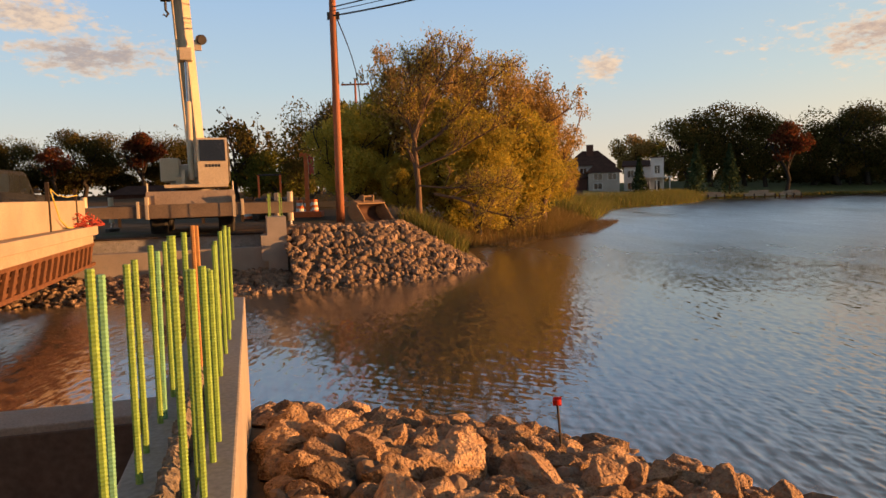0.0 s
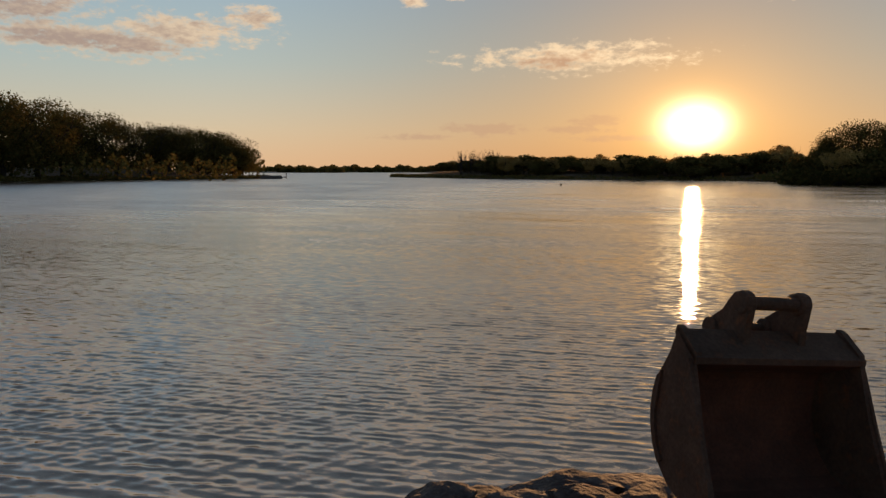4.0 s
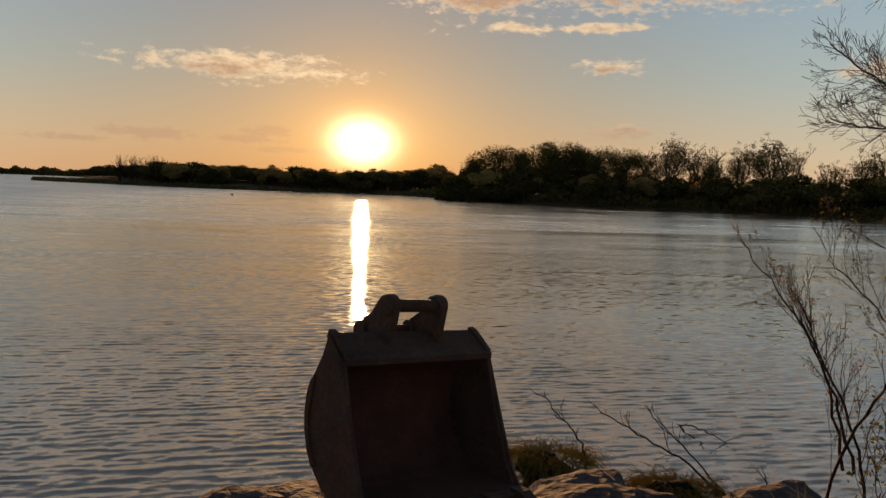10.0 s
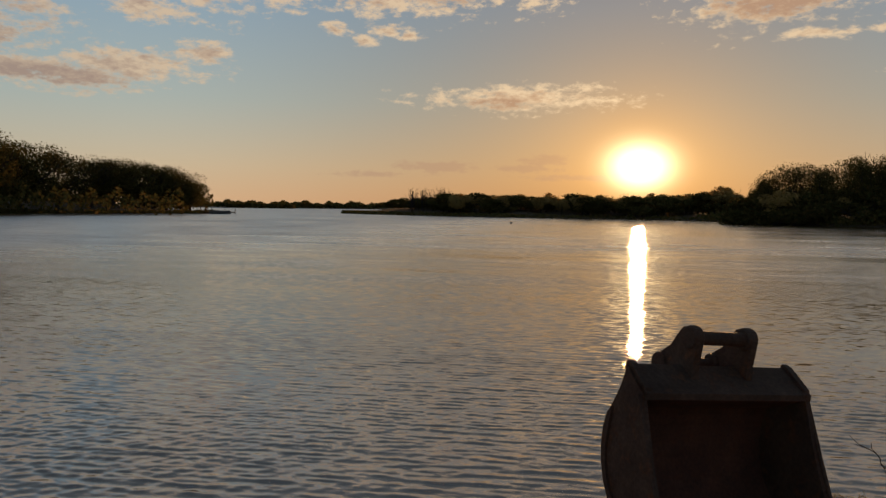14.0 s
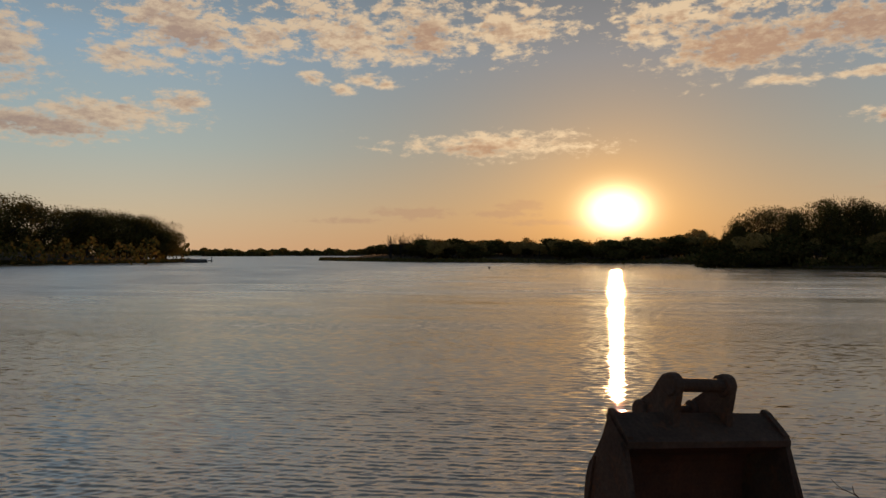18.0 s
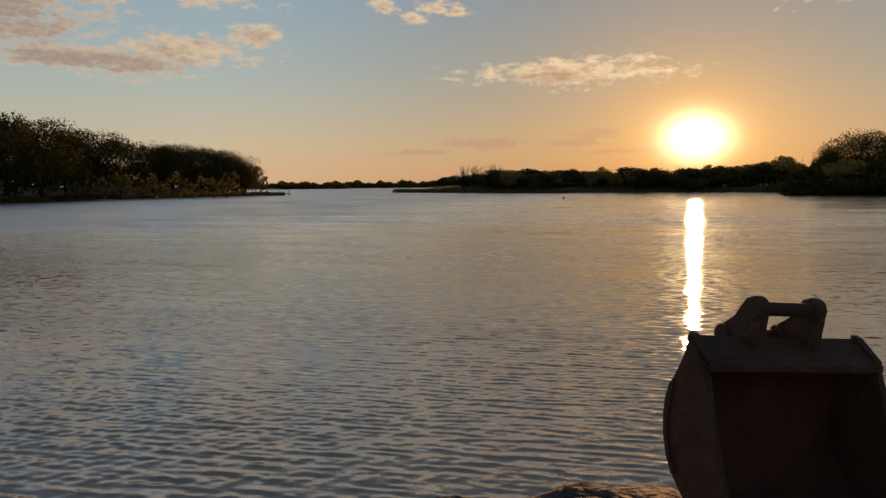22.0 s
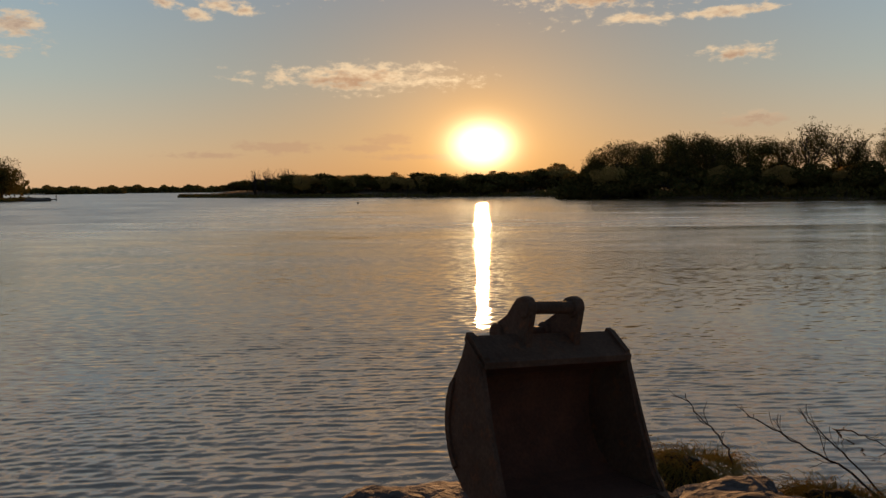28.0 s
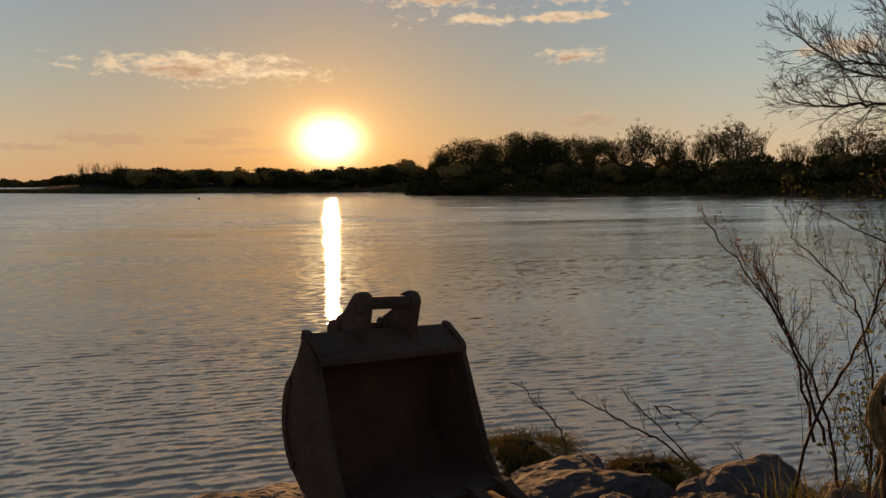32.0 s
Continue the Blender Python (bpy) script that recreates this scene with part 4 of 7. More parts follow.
def digger_bucket(m, group=""):
    """An excavator bucket that stands on its curved back with the mouth to the front (-y); x runs along the lip."""
    b = thing("excavator_bucket", "rusty steel excavator bucket standing on the bank", "excavator bucket", m, group)
    W = 0.55
    back = [(0.0, 0.81), (0.045, 0.68), (0.10, 0.58), (0.145, 0.51), (0.165, 0.43), (0.165, 0.33), (0.15, 0.24), (0.105, 0.12), (0.035, 0.025), (-0.06, -0.05), (-0.16, -0.083), (-0.30, -0.09), (-0.53, -0.085)]
    front = [(-0.50, -0.05), (-0.43, 0.04), (-0.28, 0.36), (-0.16, 0.69)]
    side = back + front
    # the shell: a strip of plate that follows the back, 2.5 cm thick
    thick = 0.025
    bm = bmesh.new()
    outer, inner = [], []
    pts = np.array(back)
    tang = np.gradient(pts, axis=0)
    nor = np.stack([tang[:, 1], -tang[:, 0]], 1)
    nor /= np.linalg.norm(nor, axis=1)[:, None]
    ins = pts + nor * thick
    loops = [[bm.verts.new((x, y, z)) for y, z in arr] for arr in (pts, ins) for x in (-W, W)]
    n = len(pts)
    for i in range(n - 1):
        bm.faces.new((loops[0][i], loops[0][i + 1], loops[1][i + 1], loops[1][i]))
        bm.faces.new((loops[2][i], loops[3][i], loops[3][i + 1], loops[2][i + 1]))
        bm.faces.new((loops[0][i], loops[2][i], loops[2][i + 1], loops[0][i + 1]))
        bm.faces.new((loops[1][i], loops[1][i + 1], loops[3][i + 1], loops[3][i]))
    for i in (0, n - 1):
        bm.faces.new((loops[0][i], loops[1][i], loops[3][i], loops[2][i]))
    part("shell", bm, BUCKET_INSIDE, b)
    for s in (-1, 1):
        x = s * (W + 0.012)
        part("side_plate", prism(side, x - 0.012, x + 0.012), BUCKET_STEEL, b)
        # the thicker side cutter along the mouth
        cut = [(-0.15, 0.69), (-0.09, 0.64), (-0.21, 0.34), (-0.34, 0.06), (-0.42, -0.05), (-0.53, -0.07), (-0.445, 0.04), (-0.295, 0.36)]
        xc = s * (W + 0.034)
        part("side_cutter", prism(cut, xc - 0.01, xc + 0.01), BUCKET_STEEL, b)
        wear = [(0.085, 0.56), (0.125, 0.52), (0.15, 0.43), (0.152, 0.33), (0.138, 0.24), (0.095, 0.13), (0.03, 0.04), (0.0, 0.07), (0.06, 0.14), (0.10, 0.25), (0.11, 0.33), (0.10, 0.44)]
        part("wear_strip", prism(wear, s * (W + 0.032) - 0.008, s * (W + 0.032) + 0.008), BUCKET_STEEL, b)
    # the boxed top: a sloping plate, its ridge and a return inside
    part("top_plate", prism([(0.02, 0.80), (0.0, 0.82), (-0.19, 0.70), (-0.19, 0.665), (-0.16, 0.665)], -W - 0.02, W + 0.02), BUCKET_STEEL, b)
    part("inner_brace", prism([(-0.18, 0.665), (-0.14, 0.675), (0.03, 0.60), (0.03, 0.57)], -W, W), BUCKET_INSIDE, b)
    for s in (-1, 1):
        part("corner_gusset", prism([(0.03, 0.79), (0.01, 0.84), (-0.03, 0.828), (-0.175, 0.725), (-0.18, 0.68)], s * W - 0.02, s * W + 0.02), BUCKET_STEEL, b)
    # two hinge ears with bosses, and the pin across
    for k, x in enumerate((-0.19, 0.19)):
        ear = [(0.24, 0.66), (0.24, 0.80), (0.22, 0.85), (0.17, 0.88), (0.11, 0.92), (0.06, 0.99), (0.02, 1.035), (-0.04, 1.055), (-0.09, 1.04), (-0.112, 0.99), (-0.108, 0.93), (-0.095, 0.84), (-0.10, 0.74), (-0.05, 0.70)]
        e = part("hinge_ear", prism(ear, x - 0.022, x + 0.022), BUCKET_STEEL, b)
        part("boss", drum(bmesh.new(), (x, -0.045, 0.985), (1, 0, 0), 0.068, 0.034, 20, 0.01), BUCKET_STEEL, e)
        part("boss", drum(bmesh.new(), (x, 0.19, 0.80), (1, 0, 0), 0.06, 0.05, 18, 0.01), BUCKET_STEEL, e)
    part("hinge_pin", drum(bmesh.new(), (0, -0.045, 0.985), (1, 0, 0), 0.04, 0.20, 14, 0.004), BUCKET_STEEL, b)
    part("hinge_pin", drum(bmesh.new(), (0, 0.19, 0.80), (1, 0, 0), 0.03, 0.20, 14, 0.004), BUCKET_STEEL, b)
    part("cutting_lip", boxed(-W - 0.02, W + 0.02, -0.62, -0.48, -0.098, -0.066, 0.008), BUCKET_STEEL, b)
    for i in range(5):
        x = -W + 0.05 + i * (2 * W - 0.1) / 4
        part("tooth", prism([(-0.57, -0.115), (-0.57, -0.04), (-0.65, -0.045), (-0.82, -0.125), (-0.82, -0.14), (-0.65, -0.125)], x - 0.045, x + 0.045), BUCKET_STEEL, b)
    return b


bucket_m = Matrix.Translation((4.46, -0.575, -0.075)) @ Matrix.Rotation(math.atan2(-0.983, 0.627), 4, "Z") @ Matrix.Rotation(radians(5.0), 4, "Y")
near_bucket = digger_bucket(bucket_m)


def limb(mass, pts, r0, r1, twigs=0, length=0.5, levels=2, tips=None, spread=0.8, rise=0.2, split=3, wander=0.2, sides=6, least=0.0025, first=0.2, stout=1.0):
    """A limb through given places, smoothed, with twigs that fork from it."""
    p = np.array(pts, float)
    t = np.linspace(0, len(p) - 1, len(p) * 4)
    q = np.stack([np.interp(t, np.arange(len(p)), p[:, k]) for k in range(3)], 1)
    for _ in range(2):
        q[1:-1] = (q[:-2] + 2 * q[1:-1] + q[2:]) / 4
    q[1:-1] += rng.normal(0, 0.008, q[1:-1].shape)
    r = np.linspace(r0, r1, len(q))
    mass.tube(q, r, sides)
    for k in range(twigs):
        f = first + (1 - first) * (k + rng.random()) / twigs
        i = min(len(q) - 2, int(f * (len(q) - 1)))
        ax = q[i + 1] - q[i]
        ax /= np.linalg.norm(ax)
        s = rng.normal(size=3)
        s -= ax * s.dot(ax)
        s /= np.linalg.norm(s)
        grow(mass, q[i], ax + s * spread * rng.uniform(0.5, 1.1) + np.array([0, 0, rise]), length * rng.uniform(0.6, 1.2) * (1.15 - 0.5 * f), max(min(r[i] * 0.5, stout), least * 1.6), levels, split, wander, rise * 0.6, tips, spread * 0.8, 0.6, 0.55, 4, least)


def near_tree():
    t = thing("bare_tree", "leafless grey tree with a slim trunk at the water", "tree")
    wood = Mass()
    limb(wood, [(4.02, -4.58, -0.75), (4.02, -4.57, 0.4), (4.03, -4.57, 1.41), (4.06, -4.55, 1.89), (4.07, -4.54, 2.46), (4.11, -4.50, 2.89), (4.16, -4.45, 3.35), (4.25, -4.42, 4.6), (4.3, -4.5, 6.0)], 0.082, 0.042, 5, 1.2, 3, None, 0.9, 0.4, 3, 0.15, 10, 0.003, 0.62)
    part("trunk", wood.mesh("trunk", BARK, True), BARK, t)
    for pts, r, n, ln in (
            ([(4.08, -4.52, 1.84), (4.09, -4.35, 2.03), (4.09, -4.18, 2.15), (4.13, -3.97, 2.31), (4.21, -3.70, 2.39), (4.22, -3.50, 2.40)], 0.022, 13, 0.42),
            ([(4.10, -4.51, 2.07), (4.16, -4.13, 2.10), (4.18, -3.78, 2.14), (4.15, -3.46, 2.08), (4.12, -3.12, 2.14)], 0.017, 14, 0.40),
            ([(4.12, -4.49, 2.47), (4.20, -4.22, 2.48), (4.24, -3.99, 2.60), (4.23, -3.79, 2.87)], 0.015, 12, 0.45),
            ([(4.18, -4.43, 3.25), (4.24, -4.03, 3.24), (4.26, -3.66, 3.10), (4.22, -3.33, 3.00)], 0.02, 10, 0.42),
            ([(4.20, -4.41, 3.26), (4.51, -3.93, 3.30), (4.69, -3.53, 3.33), (4.73, -3.31, 3.26)], 0.02, 10, 0.4),
            ([(4.10, -4.51, 3.24), (4.03, -4.84, 3.25), (4.00, -5.12, 3.18), (4.04, -5.34, 3.05)], 0.03, 8, 0.5),
            ([(4.10, -4.51, 3.16), (4.05, -4.86, 3.07), (4.05, -5.16, 2.89), (4.09, -5.43, 2.7)], 0.03, 9, 0.5),
            ([(4.04, -4.57, 2.54), (4.07, -4.85, 2.38), (4.07, -5.15, 2.20), (4.12, -5.41, 1.95)], 0.03, 9, 0.5),
            ([(3.99, -4.61, 1.89), (3.98, -4.88, 1.75), (3.94, -5.17, 1.60)], 0.022, 8, 0.45),
            ([(4.02, -4.56, 2.3), (4.4, -4.5, 2.75), (4.8, -4.4, 3.1), (5.0, -4.3, 3.5)], 0.02, 10, 0.5),
            ([(4.15, -4.45, 2.2), (4.35, -4.0, 2.3), (4.4, -3.6, 2.45), (4.42, -3.3, 2.65)], 0.014, 12, 0.38)):
        m = Mass()
        limb(m, pts, r * 0.85, r * 0.2, int(n * 2.6), ln * 0.70, 2, None, 0.85, 0.2, 4, 0.20, 6, 0.0013, 0.10, 0.0042)
        part("branch", m.mesh("branch", TWIG, True), TWIG, t)


near_tree()


def shrub(label, stems, r, n, ln, leafm=None, leaf=0.03, leaves=0, z_ground=None):
    t = thing("shrub", label, "shrub")
    tips = []
    for pts in stems:
        m = Mass()
        limb(m, pts, r, r * 0.25, n, ln, 2, tips, 0.62, 0.32, 3, 0.16, 6, 0.0013, 0.15, 0.004)
        part("stem", m.mesh("stem", TWIG, True), TWIG, t)
    if leaves:
        ends = np.vstack([p[1:] for p in tips])
        v, f = leaf_cloud(ends[rng.integers(len(ends), size=leaves)] + rng.normal(size=(leaves, 3)) * 0.02, leaf, 0.01, 2.0)
        part("foliage", fast_mesh("foliage", v, f, leafm), leafm, t)
    return t


L_DRY = leaf_material("faded_pink_leaves", (0.26, 0.12, 0.07), (0.30, 0.17, 0.07), (0.22, 0.16, 0.06), 0.35)
L_LIME = leaf_material("yellow_green_leaves", (0.10, 0.115, 0.03), (0.15, 0.14, 0.035), (0.08, 0.085, 0.025), 0.3)
shrub("leggy bare shrub with a few faded leaves at the water", [
    [(5.10, -4.00, -1.1), (4.89, -4.03, -0.17), (4.64, -4.12, 0.32), (4.44, -4.13, 0.76), (4.28, -4.10, 1.12), (4.12, -4.07, 1.44)],
    [(4.78, -4.23, -1.0), (4.82, -4.12, -0.21), (4.88, -3.98, 0.13), (4.99, -3.77, 0.60), (5.12, -3.51, 0.99), (5.24, -3.25, 1.33)],
    [(4.92, -4.06, -0.4), (4.96, -3.90, 0.29), (5.00, -3.74, 0.72), (5.01, -3.61, 0.95)],
    [(4.85, -4.1, -0.4), (4.93, -3.95, 0.2), (5.05, -3.8, 0.55), (5.13, -3.62, 0.9)]], 0.014, 15, 0.34, L_DRY, 0.011, 900)
shrub("thin twiggy shrub with dull green and red leaves", [
    [(4.5, -4.2, -0.9), (4.39, -4.07, 0.32), (4.41, -3.97, 0.69), (4.47, -3.82, 0.98), (4.59, -3.59, 1.18), (4.57, -3.54, 1.26)],
    [(4.2, -4.45, -0.9), (4.15, -4.32, 0.57), (4.18, -4.22, 0.90), (4.28, -4.04, 1.23), (4.39, -3.84, 1.32), (4.52, -3.59, 1.47)],
    [(4.35, -4.2, -0.9), (4.32, -4.14, 0.36), (4.29, -4.08, 0.79), (4.26, -4.02, 1.10), (4.15, -4.03, 1.41)],
    [(4.02, -4.60, 1.05), (4.09, -4.24, 1.34), (4.14, -3.90, 1.52)],
    [(4.3, -4.0, -0.8), (4.1, -4.05, 0.4), (4.0, -4.1, 0.9), (4.0, -4.15, 1.2)]], 0.010, 13, 0.38, L_LIME, 0.015, 420)


def thicket(label, x, y, n, high, wide, leafm, leaves, leaf, seed, r=0.008):
    """Many stems from the ground that fork into twigs, with small leaves."""
    global rng
    keep, rng = rng, np.random.default_rng(seed)
    t = thing("thicket", label, "shrub")
    tips, m = [], Mass()
    for _ in range(n):
        bx, by = x + rng.normal(0, wide * 0.4), y + rng.normal(0, wide * 0.4)
        bz = float(ground_z(bx, by)) - 0.1
        grow(m, (bx, by, bz), (rng.normal(0, 0.22), rng.normal(0, 0.22), 1), high * rng.uniform(0.5, 0.8), r, 2, 4, 0.14, 0.35, tips, 0.6, 0.55, 0.6, 5, 0.0022)
    part("brushwood", m.mesh("brushwood", TWIG, True), TWIG, t)
    ends = np.vstack([p[1:] for p in tips])
    v, f = leaf_cloud(ends[rng.integers(len(ends), size=leaves)] + rng.normal(size=(leaves, 3)) * 0.03, leaf, 0.015, 1.9)
    part("foliage", fast_mesh("foliage", v, f, leafm), leafm, t)
    rng = keep
    return t


L_STRAW = leaf_material("faded_ochre_leaves", (0.13, 0.085, 0.028), (0.18, 0.11, 0.032), (0.09, 0.075, 0.024), 0.2)
thicket("yellow-green undergrowth behind the old fence", 3.05, -3.4, 24, 0.95, 0.5, L_LIME, 2000, 0.018, 501, 0.006)
thicket("yellow-green undergrowth by the fence posts", 3.3, -4.2, 24, 1.0, 0.7, L_STRAW, 2000, 0.018, 502, 0.006)
thicket("tall tangled ochre thicket on the bank", 3.6, -6.0, 34, 2.6, 1.0, L_STRAW, 4200, 0.026, 503, 0.010)
thicket("tall tangled ochre thicket on the bank", 4.6, -7.6, 34, 3.0, 1.4, L_STRAW, 7000, 0.030, 504, 0.011)
thicket("tall tangled ochre thicket behind the bare tree", 3.95, -6.0, 26, 3.0, 0.35, L_STRAW, 1500, 0.024, 506, 0.009)
thicket("dull red leafy undergrowth under the bare tree", 3.8, -4.3, 12, 1.2, 0.4, L_DRY, 600, 0.018, 505, 0.006)


def fence():
    f = thing("post_fence", "weathered grey timber posts with a round rail", "fence")
    for x, y, z1, r in ((2.55, -2.53, 0.84, 0.046), (2.40, -3.08, 1.0, 0.056)):
        bm = tube(bmesh.new(), [(x, y, -0.5), (x, y, 0.1), (x + 0.004, y, 0.5), (x, y, z1 - 0.02), (x, y, z1)], r, 14)
        for v in bm.verts:
            v.co += Vector((noise.noise(v.co * 9), noise.noise(v.co * 9 + Vector((3, 0, 0))), 0)) * 0.008
        part("post", bm, POST_WOOD, f, smooth=True)
    part("rail", tube(bmesh.new(), [(2.44, -2.36, 0.78), (2.55, -2.66, 0.815), (2.46, -3.08, 0.90), (2.36, -3.5, 0.99), (2.2, -4.1, 1.12)], 0.021, 12), POST_WOOD, f, smooth=True)
    return f


fence()
ROPE = material("straw_yellow_rope", (0.24, 0.17, 0.065), (0.15, 0.10, 0.04), 20, 0.8, bump=0.6, bscale=160, depth=0.004)


def rope_coil(cx, cy, cz):
    """Slack loops of rope that hang over the head of a post, longer than wide, and a few loose ends."""
    t = thing("rope_coil", "coiled straw-yellow rope hung on a fence post", "rope")
    ax = Vector((-cx, -cy, 0)).normalized()
    side = Vector((-ax.y, ax.x, 0))
    for k in range(26):
        a, b = rng.uniform(0.055, 0.098), rng.uniform(0.125, 0.168)
        lean = rng.normal(-0.16, 0.10)
        out = rng.uniform(0.052, 0.082)
        path = []
        for i in range(41):
            th = 2 * math.pi * i / 40
            c = math.cos(th)
            p = Vector((cx, cy, cz + 0.135 - b)) + side * (a * math.sin(th) * (1.0 - 0.25 * c) + lean * (b * c - b) - 0.02)
            p += Vector((0, 0, b * c)) + ax * (out * (1 - max(c, 0) ** 3 * (1.6 if k % 2 else 0.4)) + 0.012 * math.sin(3 * th + k))
            path.append(p)
        part("loop", tube(bmesh.new(), path, 0.0048, 6), ROPE, t, smooth=True)
    for s, n, run in ((-0.05, 9, 0.045), (0.0, 7, 0.05), (0.025, 8, 0.05)):
        path = [Vector((cx, cy, cz)) + ax * (0.09 - 0.002 * i) + side * (s + 0.018 * math.sin(i * 0.9 + s * 40)) + Vector((0, 0, -0.03 - run * i)) for i in range(n)]
        part("rope_end", tube(bmesh.new(), path, 0.0048, 6), ROPE, t, smooth=True)
    path = [Vector((cx, cy, cz)) + ax * 0.095 + side * (0.075 - 0.03 * i) + Vector((0, 0, 0.02 - 0.012 * i * i)) for i in range(6)]
    part("rope_end", tube(bmesh.new(), path, 0.0048, 6), ROPE, t, smooth=True)
    return t


rope_coil(2.53, -2.50, 0.72)
def tuft(name, label, x, y, z, n, high, wide, mat, droop=0.5, seed=1):
    global rng
    keep, rng = rng, np.random.default_rng(seed)
    r = np.stack([rng.normal(x, wide, n), rng.normal(y, wide, n), np.full(n, z)], 1)
    v, f = blades(r, rng.uniform(0.4, 1.0, n) * high, 0.012, droop)
    tagged(new(name, fast_mesh(name, v, f, mat)), label, "grass", kind="stuff")
    rng = keep


L_HAY = leaf_material("straw_gold_grass_blades", (0.36, 0.27, 0.07), (0.28, 0.22, 0.055), (0.20, 0.18, 0.05), 0.6)
SOD = material("dark_bank_sod", (0.028, 0.022, 0.014), (0.016, 0.013, 0.009), 5, 0.95, bump=0.8, bscale=20, depth=0.03, spec=0.1)


def hummock(label, x, y, z, size, high, n, seed):
    """A clod of dark sod with long grass that arches over its edge."""
    global rng
    keep, rng = rng, np.random.default_rng(seed)
    t = thing("grass_hummock", label, "grass", Matrix.Translation((x, y, z)))
    part("sod", stone_mesh("sod", 4, SOD, seed, 0.16), SOD, t, "dark bank sod", m=Matrix.LocRotScale((0, 0, high * 0.1), Euler((0.1, -0.15, 1.2)), (size * 0.36, size * 0.52, high * 0.55)))
    m = Mass()
    for _ in range(n):
        a, r = rng.uniform(0, 6.283), rng.random() ** 0.5
        px, py = size * 0.36 * r * math.cos(a), size * 0.46 * r * math.sin(a)
        pz = high * (0.1 + 0.38 * math.sqrt(max(0.0, 1 - r * r * 0.8)))
        ln = high * rng.uniform(0.6, 1.5)
        da = a + rng.normal(0, 0.7)
        d, up = np.array([math.cos(da), math.sin(da), 0]), rng.uniform(0.3, 1.0)
        path = [np.array([px, py, pz]) + d * ln * f * rng.uniform(0.55, 0.7) + np.array([0, 0, ln * (up * f - 0.95 * f * f)]) for f in (0, 0.33, 0.66, 1.0)]
        m.tube(path, [0.0028, 0.0024, 0.0018, 0.0006], 3)
    part("grass", m.mesh("grass", L_HAY), L_HAY, t)
    rng = keep


hummock("dark hummock of backlit straw grass on the shore", 7.15, -2.45, -1.3, 1.0, 0.42, 800, 11)
hummock("low hummock of golden straw grass between boulders", 6.35, -3.45, -1.3, 0.95, 0.36, 800, 12)
tuft("grass_tuft", "mixed grass and weeds at the fence", 3.0, -2.9, -0.5, 700, 0.4, 0.3, L_GRASS, 0.4, 14)
tuft("grass_tuft", "mixed grass and weeds under the bare tree", 4.4, -4.2, -0.95, 900, 0.35, 0.35, L_GRASS, 0.4, 15)


def driftwood(pts, r, twigs, seed):
    global rng
    keep, rng = rng, np.random.default_rng(seed)
    t = thing("dead_branch", "dead grey branch lying at the water's edge", "branch")
    m = Mass()
    limb(m, pts, r, r * 0.3, twigs, 0.3, 1, None, 0.6, 0.25, 2, 0.2, 6, 0.003, 0.2)
    part("wood", m.mesh("wood", TWIG, True), TWIG, t)
    rng = keep


driftwood([(7.09, -2.89, -1.3), (7.03, -2.77, -0.94), (6.98, -2.6, -0.71), (6.94, -2.41, -0.55), (6.88, -2.29, -0.33)], 0.011, 4, 21)
driftwood([(6.40, -4.08, -1.3), (6.54, -3.61, -0.91), (6.64, -3.2, -0.72), (6.64, -2.95, -0.56), (6.61, -2.77, -0.47)], 0.013, 6, 22)
driftwood([(6.50, -4.09, -1.3), (6.6, -3.7, -0.85), (6.63, -3.42, -0.62), (6.61, -3.24, -0.39)], 0.010, 4, 23)
driftwood([(8.85, -4.75, -1.36), (8.5, -4.78, -1.27), (8.17, -4.85, -1.25), (8.04, -5.07, -1.38)], 0.013, 3, 24)
driftwood([(6.74, -4.73, -1.42), (6.85, -4.75, -1.3), (7.0, -4.77, -1.2)], 0.011, 1, 25)

